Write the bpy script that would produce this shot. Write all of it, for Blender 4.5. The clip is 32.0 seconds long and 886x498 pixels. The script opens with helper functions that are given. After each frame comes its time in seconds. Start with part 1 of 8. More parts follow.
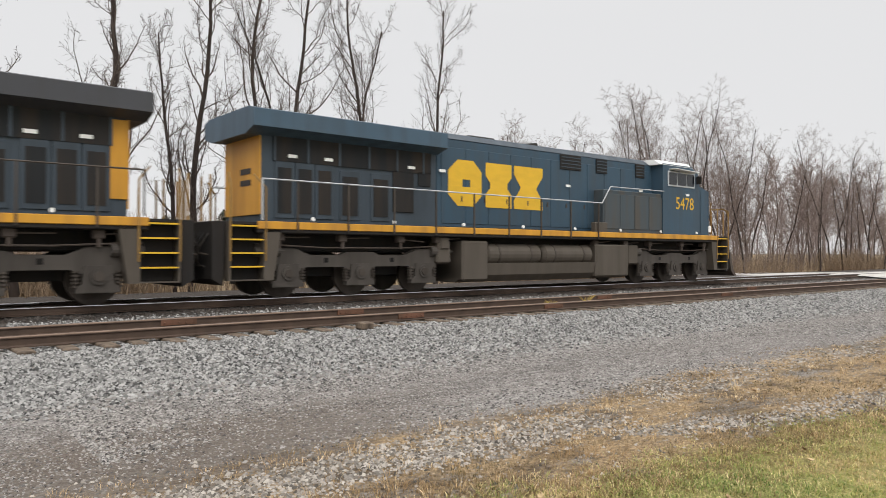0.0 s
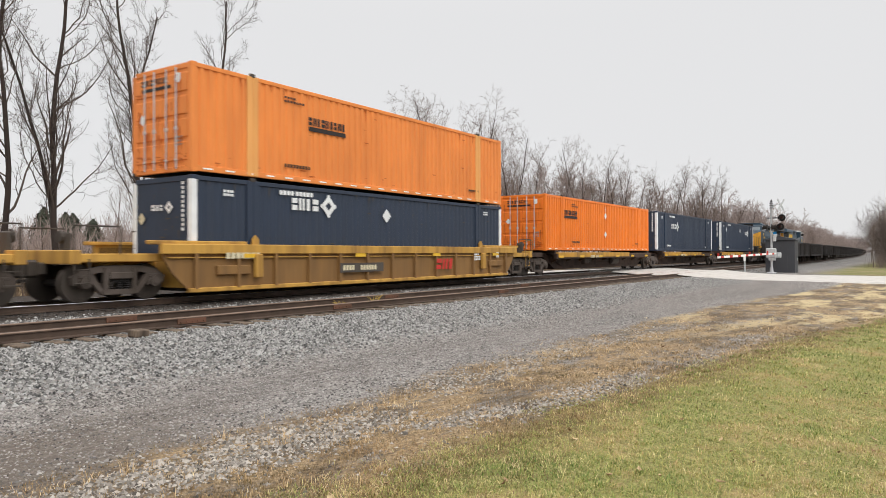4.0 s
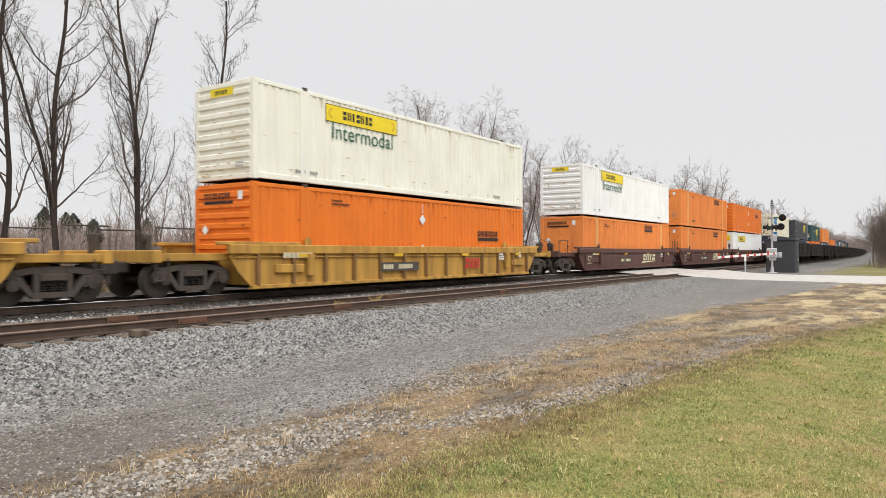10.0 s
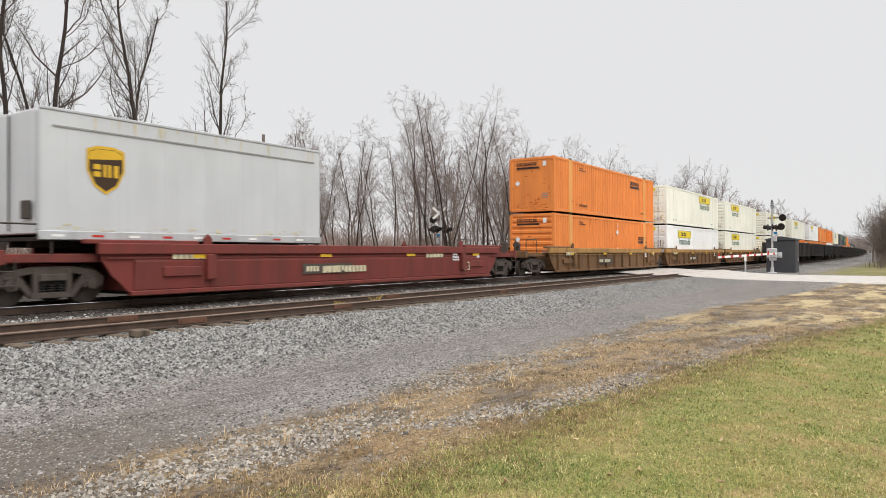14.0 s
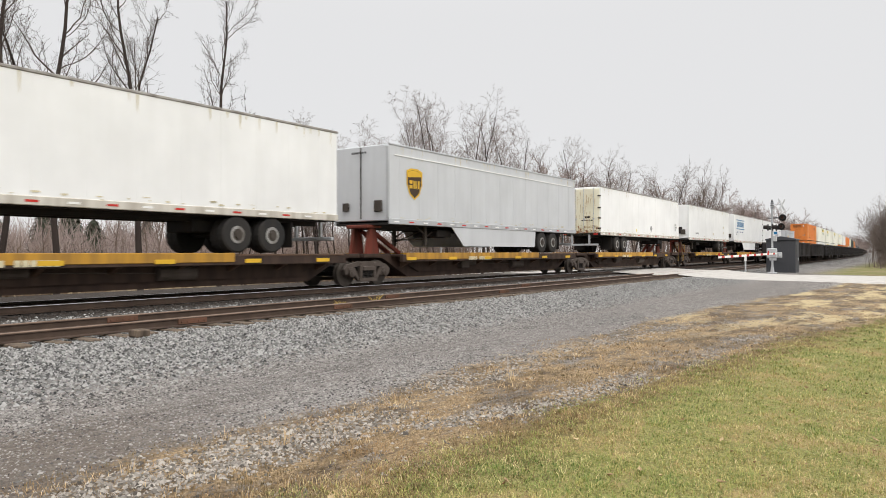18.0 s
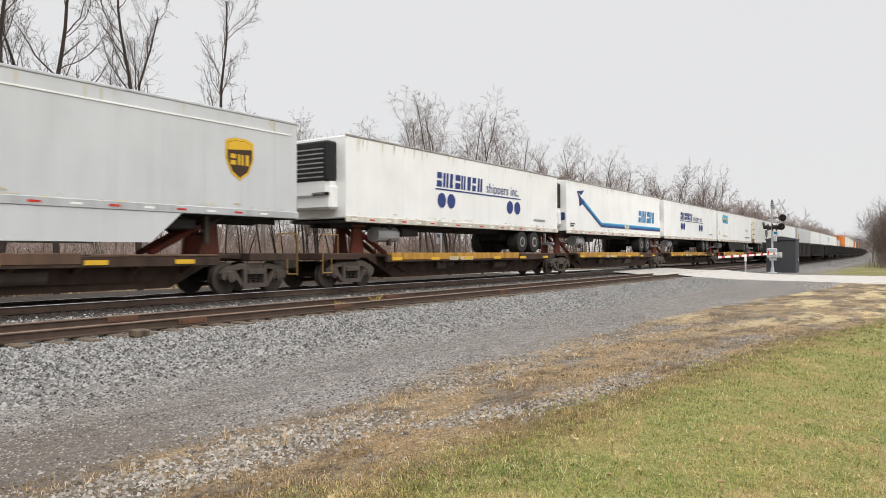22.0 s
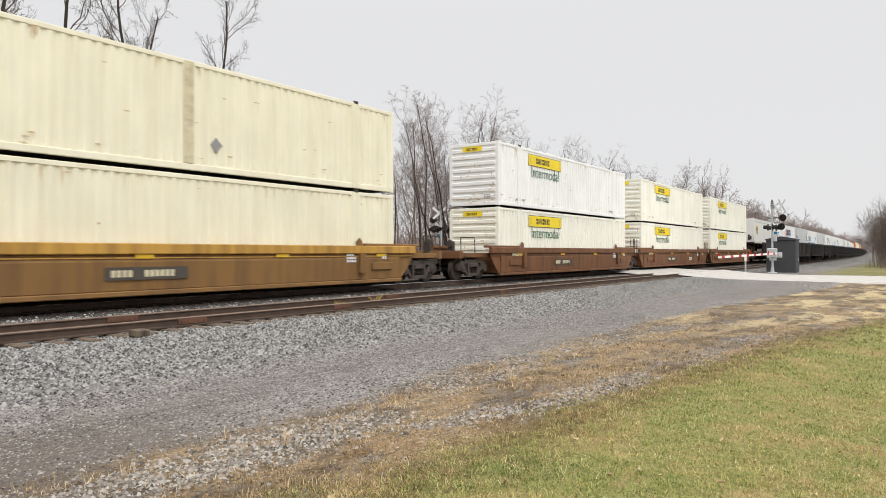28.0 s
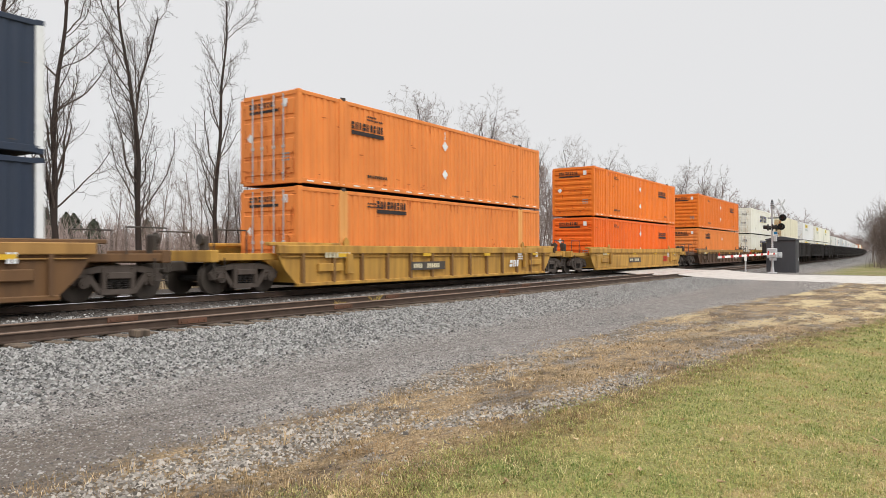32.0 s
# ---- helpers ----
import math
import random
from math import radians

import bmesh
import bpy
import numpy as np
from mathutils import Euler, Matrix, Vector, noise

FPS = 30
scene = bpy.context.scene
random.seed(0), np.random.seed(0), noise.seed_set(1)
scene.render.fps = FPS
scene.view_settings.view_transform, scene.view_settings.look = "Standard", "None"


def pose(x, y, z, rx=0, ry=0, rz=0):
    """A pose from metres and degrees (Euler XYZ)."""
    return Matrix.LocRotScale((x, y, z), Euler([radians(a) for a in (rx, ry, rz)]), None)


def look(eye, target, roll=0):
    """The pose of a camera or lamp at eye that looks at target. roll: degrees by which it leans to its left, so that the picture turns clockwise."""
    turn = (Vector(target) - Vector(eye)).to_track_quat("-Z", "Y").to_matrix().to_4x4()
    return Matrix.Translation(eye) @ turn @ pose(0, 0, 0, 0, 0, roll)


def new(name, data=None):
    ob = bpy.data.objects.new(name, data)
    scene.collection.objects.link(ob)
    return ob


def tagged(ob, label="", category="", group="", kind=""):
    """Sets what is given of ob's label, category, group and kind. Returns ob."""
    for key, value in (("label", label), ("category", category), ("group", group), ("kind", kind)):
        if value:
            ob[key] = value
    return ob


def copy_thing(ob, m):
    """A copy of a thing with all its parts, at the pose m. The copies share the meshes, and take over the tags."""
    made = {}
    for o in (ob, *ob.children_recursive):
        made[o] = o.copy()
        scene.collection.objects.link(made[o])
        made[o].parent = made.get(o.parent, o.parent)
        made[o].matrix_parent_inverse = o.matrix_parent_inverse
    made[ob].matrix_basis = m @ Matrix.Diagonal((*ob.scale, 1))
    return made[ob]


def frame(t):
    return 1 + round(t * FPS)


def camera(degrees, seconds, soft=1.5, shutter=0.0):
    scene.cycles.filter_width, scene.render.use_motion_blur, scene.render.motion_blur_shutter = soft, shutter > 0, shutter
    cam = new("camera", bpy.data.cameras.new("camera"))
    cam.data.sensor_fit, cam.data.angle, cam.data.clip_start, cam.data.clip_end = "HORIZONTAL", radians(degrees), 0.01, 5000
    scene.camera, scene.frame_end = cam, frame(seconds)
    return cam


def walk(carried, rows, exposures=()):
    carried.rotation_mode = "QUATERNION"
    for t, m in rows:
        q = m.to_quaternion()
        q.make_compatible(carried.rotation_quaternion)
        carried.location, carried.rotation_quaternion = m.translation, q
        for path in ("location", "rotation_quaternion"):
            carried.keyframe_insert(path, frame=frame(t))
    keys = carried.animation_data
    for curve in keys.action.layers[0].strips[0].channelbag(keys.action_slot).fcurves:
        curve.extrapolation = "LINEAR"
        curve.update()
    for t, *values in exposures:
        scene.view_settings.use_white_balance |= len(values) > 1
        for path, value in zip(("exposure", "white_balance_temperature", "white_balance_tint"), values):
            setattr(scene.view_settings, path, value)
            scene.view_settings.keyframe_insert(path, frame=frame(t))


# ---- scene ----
# ---- camera ----
cam = camera(63.6, 32.0, soft=0.6, shutter=0.1)


def eye_pose(yaw, pitch, roll):
    """The camera stands on the gravel's edge; yaw is counted from straight across the tracks, to the right."""
    y, p = radians(yaw), radians(pitch)
    way = Vector((math.sin(y) * math.cos(p), math.cos(y) * math.cos(p), math.sin(p)))
    return look((0, 0, 1.2326), Vector((0, 0, 1.2326)) + way * 10, -roll)


walk(cam, [(0.0, eye_pose(39.05, 0.30, -0.16)), (0.25, eye_pose(43.3, 0.32, -0.13)), (0.5, eye_pose(46.75, 0.34, -0.1)),
           (0.75, eye_pose(49.6, 0.34, 0.0)), (1.0, eye_pose(51.88, 0.34, 0.11)), (1.5, eye_pose(54.42, 0.35, 0.14)),
           (1.75, eye_pose(55.4, 0.35, 0.16)), (2.0, eye_pose(56.0, 0.346, 0.17)), (2.5, eye_pose(55.95, 0.346, 0.17)),
           (6.0, eye_pose(55.88, 0.346, 0.17)), (12.0, eye_pose(55.85, 0.346, 0.17)), (32.0, eye_pose(55.84, 0.346, 0.17))])

# ---- light: an overcast November day ----
world = bpy.data.worlds.new("overcast_sky")
scene.world = world
world.use_nodes = True
wn, wl = world.node_tree.nodes, world.node_tree.links
wn.clear()
SUN_EL, SUN_AZ = radians(48), radians(200)
sky = wn.new("ShaderNodeTexSky")
sky.sky_type, sky.sun_disc, sky.sun_elevation, sky.sun_rotation = "NISHITA", False, SUN_EL, SUN_AZ
sky_gain = wn.new("ShaderNodeVectorMath")
sky_gain.operation = "SCALE"
sky_gain.inputs["Scale"].default_value = 0.12
coord = wn.new("ShaderNodeTexCoord")
sep = wn.new("ShaderNodeSeparateXYZ")
rise = wn.new("ShaderNodeMapRange")
rise.interpolation_type = "SMOOTHSTEP"
rise.inputs["From Min"].default_value, rise.inputs["From Max"].default_value = 0.3, 1.0
rise.inputs["To Min"].default_value, rise.inputs["To Max"].default_value = 0.80, 2.1
grey = wn.new("ShaderNodeCombineColor")
cloud = wn.new("ShaderNodeVectorMath")
cloud.operation = "MULTIPLY"
cloud.inputs[1].default_value = (0.995, 0.992, 1.0)
mixer = wn.new("ShaderNodeMix")
mixer.data_type = "RGBA"
mixer.inputs["Factor"].default_value = 0.97
back = wn.new("ShaderNodeBackground")
wout = wn.new("ShaderNodeOutputWorld")
wl.new(coord.outputs["Generated"], sep.inputs[0])
wl.new(sep.outputs["Z"], rise.inputs["Value"])
for name in ("Red", "Green", "Blue"):
    wl.new(rise.outputs["Result"], grey.inputs[name])
wl.new(grey.outputs[0], cloud.inputs[0])
wl.new(sky.outputs[0], sky_gain.inputs[0])
wl.new(sky_gain.outputs[0], mixer.inputs["A"])
wl.new(cloud.outputs[0], mixer.inputs["B"])
wl.new(mixer.outputs["Result"], back.inputs["Color"])
wl.new(back.outputs[0], wout.inputs[0])

sun = new("sun", bpy.data.lights.new("sun", "SUN"))
sun.data.energy, sun.data.angle, sun.data.color = 1.5, radians(40), (1.0, 0.97, 0.93)
sun.matrix_world = look((-20, -40, 50), (0, 0, 0))
scene.view_settings.exposure = 0.0

# ---- numbers of the plan ----
SPEED = 26.187          # the train's pace, metres a second
MAIN_Y, SIDE_Y = 16.88, 12.79   # the middles of the two tracks
MAIN_Z = 0.13           # the main track's rail top; the siding's is 0
BEND, BEND_END = 0.0001828, 300.0


def bend(x):
    """How far the tracks have swung away at x: a wide curve, then straight on."""
    if x <= 0:
        return 0.0
    if x < BEND_END:
        return BEND * x * x / 2
    return BEND * BEND_END ** 2 / 2 + BEND * BEND_END * (x - BEND_END)


def heading(x):
    return math.degrees(math.atan(BEND * min(max(x, 0), BEND_END)))


MOVERS = []


def mover(ob, x0, z=0.0):
    """Remember that ob rides the main track; x0 is where it stands at the clip's start."""
    MOVERS.append((ob, x0, z))
    ob.matrix_basis = pose(x0, MAIN_Y + bend(x0), MAIN_Z + z, 0, 0, heading(x0))
    return ob


def motions():
    for ob, x0, z in MOVERS:
        rows = []
        for i in range(17):
            t = 2.0 * i
            x = x0 + SPEED * t
            rows.append((t, pose(x, MAIN_Y + bend(x), MAIN_Z + z, 0, 0, heading(x))))
        walk(ob, rows)


# ---- mesh code ----
class Build:
    """A list of corners and faces that grows into one mesh."""

    def __init__(self):
        self.v, self.f = [], []

    def add(self, verts, faces):
        n = len(self.v)
        self.v += verts
        self.f += [[n + i for i in f] for f in faces]
        return self

    def box(self, x0, x1, y0, y1, z0, z1):
        return self.add([(x0, y0, z0), (x1, y0, z0), (x1, y1, z0), (x0, y1, z0), (x0, y0, z1), (x1, y0, z1), (x1, y1, z1), (x0, y1, z1)],
                        [(0, 3, 2, 1), (4, 5, 6, 7), (0, 1, 5, 4), (1, 2, 6, 5), (2, 3, 7, 6), (3, 0, 4, 7)])

    def soft(self, x0, x1, y0, y1, z0, z1, r=0.02):
        """A box with chamfered edges along all three ways."""
        bm = bmesh.new()
        vs = [bm.verts.new(c) for c in ((x0, y0, z0), (x1, y0, z0), (x1, y1, z0), (x0, y1, z0), (x0, y0, z1), (x1, y0, z1), (x1, y1, z1), (x0, y1, z1))]
        for f in ((0, 3, 2, 1), (4, 5, 6, 7), (0, 1, 5, 4), (1, 2, 6, 5), (2, 3, 7, 6), (3, 0, 4, 7)):
            bm.faces.new([vs[i] for i in f])
        bmesh.ops.bevel(bm, geom=list(bm.edges), offset=r, segments=1, affect="EDGES")
        bm.verts.index_update()
        self.add([tuple(v.co) for v in bm.verts], [[v.index for v in f.verts] for f in bm.faces])
        bm.free()
        return self

    def prism(self, pts, y0, y1, axis="y"):
        """An outline pushed along an axis: pts are (x, z) for y, (y, z) for x, (x, y) for z."""
        n = len(pts)
        put = {"y": lambda a, b, c: (a, c, b), "x": lambda a, b, c: (c, a, b), "z": lambda a, b, c: (a, b, c)}[axis]
        vs = [put(a, b, y0) for a, b in pts] + [put(a, b, y1) for a, b in pts]
        fs = [list(range(n)), list(range(2 * n - 1, n - 1, -1))] + [[i, i + n, (i + 1) % n + n, (i + 1) % n] for i in range(n)]
        return self.add(vs, fs)

    def cyl(self, a, b, r, r2=None, n=12, caps=True):
        """A round bar from a to b."""
        a, b = Vector(a), Vector(b)
        r2 = r if r2 is None else r2
        way = (b - a).normalized()
        side = way.cross(Vector((0, 0, 1)) if abs(way.z) < 0.9 else Vector((1, 0, 0))).normalized()
        up = side.cross(way)
        vs = []
        for c, rad in ((a, r), (b, r2)):
            for i in range(n):
                an = 2 * math.pi * i / n
                vs.append(tuple(c + (side * math.cos(an) + up * math.sin(an)) * rad))
        fs = [[i, (i + 1) % n, (i + 1) % n + n, i + n] for i in range(n)]
        if caps:
            fs += [list(range(n - 1, -1, -1)), list(range(n, 2 * n))]
        return self.add(vs, fs)

    def path(self, pts, r, n=6):
        for a, b in zip(pts, pts[1:]):
            self.cyl(a, b, r, n=n)
        return self

    def face(self, pts):
        return self.add(list(pts), [list(range(len(pts)))])

    def moved(self, m):
        self.v = [tuple(m @ Vector(c)) for c in self.v]
        return self

    def mesh(self, name, material, smooth=False):
        me = bpy.data.meshes.new(name)
        me.from_pydata(self.v, [], self.f)
        me.materials.append(material)
        if smooth:
            me.polygons.foreach_set("use_smooth", [True] * len(me.polygons))
        me.update()
        return me


def thing(name, label, category, group="", kind=""):
    return tagged(new(name), label, category, group, kind)


def part(name, shape, material, parent, label="", smooth=False, at=None):
    me = shape if isinstance(shape, bpy.types.Mesh) else shape.mesh(name, material, smooth)
    ob = new(name, me)
    ob.parent = parent
    if at is not None:
        ob.matrix_basis = at
    return tagged(ob, label)


KEPT = {}


def kept(key, make):
    """One mesh for all alike pieces."""
    if key not in KEPT:
        KEPT[key] = make()
    return KEPT[key]


# ---- materials ----
def lin(r, g, b):
    return tuple(((c / 255 + 0.055) / 1.055) ** 2.4 if c > 10 else c / 255 / 12.92 for c in (r, g, b))


def surface(name, rgb, rough=0.55, metal=0.0, dirt=0.25, dirt_rgb=(70, 58, 46), scale=1.0, bump=0.15, streak=True, vary=0.12, grain=60.0):
    """Paint, metal or rubber: the colour fades in broad clouds, runs with grime and has a fine grain."""
    m = bpy.data.materials.new(name)
    m.use_nodes = True
    n, l = m.node_tree.nodes, m.node_tree.links
    p = n["Principled BSDF"]
    tc = n.new("ShaderNodeTexCoord")
    info = n.new("ShaderNodeObjectInfo")
    shift = n.new("ShaderNodeVectorMath")
    shift.operation = "MULTIPLY_ADD"
    shift.inputs[1].default_value = (1, 1, 1)
    big = n.new("ShaderNodeVectorMath")
    big.operation = "SCALE"
    big.inputs[0].default_value = (37, 19, 23)
    l.new(info.outputs["Random"], big.inputs["Scale"])
    l.new(tc.outputs["Object"], shift.inputs[0])
    l.new(big.outputs[0], shift.inputs[2])
    broad = n.new("ShaderNodeTexNoise")
    broad.inputs["Scale"].default_value, broad.inputs["Detail"].default_value = 0.7 * scale, 5
    l.new(shift.outputs[0], broad.inputs["Vector"])
    run = n.new("ShaderNodeMapping")
    run.inputs["Scale"].default_value = (1.7, 1.7, 0.2 if streak else 3.0)
    l.new(shift.outputs[0], run.inputs["Vector"])
    streaks = n.new("ShaderNodeTexNoise")
    streaks.inputs["Scale"].default_value, streaks.inputs["Detail"].default_value = 1.6 * scale, 6
    l.new(run.outputs[0], streaks.inputs["Vector"])
    fine = n.new("ShaderNodeTexNoise")
    fine.inputs["Scale"].default_value, fine.inputs["Detail"].default_value = grain, 3
    l.new(shift.outputs[0], fine.inputs["Vector"])
    base = lin(*rgb)
    fade = n.new("ShaderNodeMix")
    fade.data_type = "RGBA"
    fade.inputs["A"].default_value = (*[c * (1 - vary) for c in base], 1)
    fade.inputs["B"].default_value = (*[min(1, c * (1 + vary)) for c in base], 1)
    l.new(broad.outputs["Fac"], fade.inputs["Factor"])
    ramp = n.new("ShaderNodeMapRange")
    ramp.inputs["From Min"].default_value, ramp.inputs["From Max"].default_value = 0.4, 0.8
    ramp.inputs["To Max"].default_value = dirt * 2
    l.new(streaks.outputs["Fac"], ramp.inputs["Value"])
    grime = n.new("ShaderNodeMix")
    grime.data_type = "RGBA"
    grime.inputs["B"].default_value = (*lin(*dirt_rgb), 1)
    l.new(ramp.outputs[0], grime.inputs["Factor"])
    l.new(fade.outputs["Result"], grime.inputs["A"])
    l.new(grime.outputs["Result"], p.inputs["Base Color"])
    rr = n.new("ShaderNodeMapRange")
    rr.inputs["To Min"].default_value, rr.inputs["To Max"].default_value = max(0.05, rough - 0.12), min(1, rough + 0.15)
    l.new(streaks.outputs["Fac"], rr.inputs["Value"])
    l.new(rr.outputs[0], p.inputs["Roughness"])
    p.inputs["Metallic"].default_value = metal
    p.inputs["Specular IOR Level"].default_value = 0.3
    if bump:
        bp = n.new("ShaderNodeBump")
        bp.inputs["Strength"].default_value, bp.inputs["Distance"].default_value = bump, 0.01
        l.new(fine.outputs["Fac"], bp.inputs["Height"])
        l.new(bp.outputs[0], p.inputs["Normal"])
    return m


def glass(name, rgb=(20, 26, 30)):
    m = bpy.data.materials.new(name)
    m.use_nodes = True
    p = m.node_tree.nodes["Principled BSDF"]
    p.inputs["Base Color"].default_value = (*lin(*rgb), 1)
    p.inputs["Roughness"].default_value, p.inputs["IOR"].default_value = 0.06, 1.5
    return m


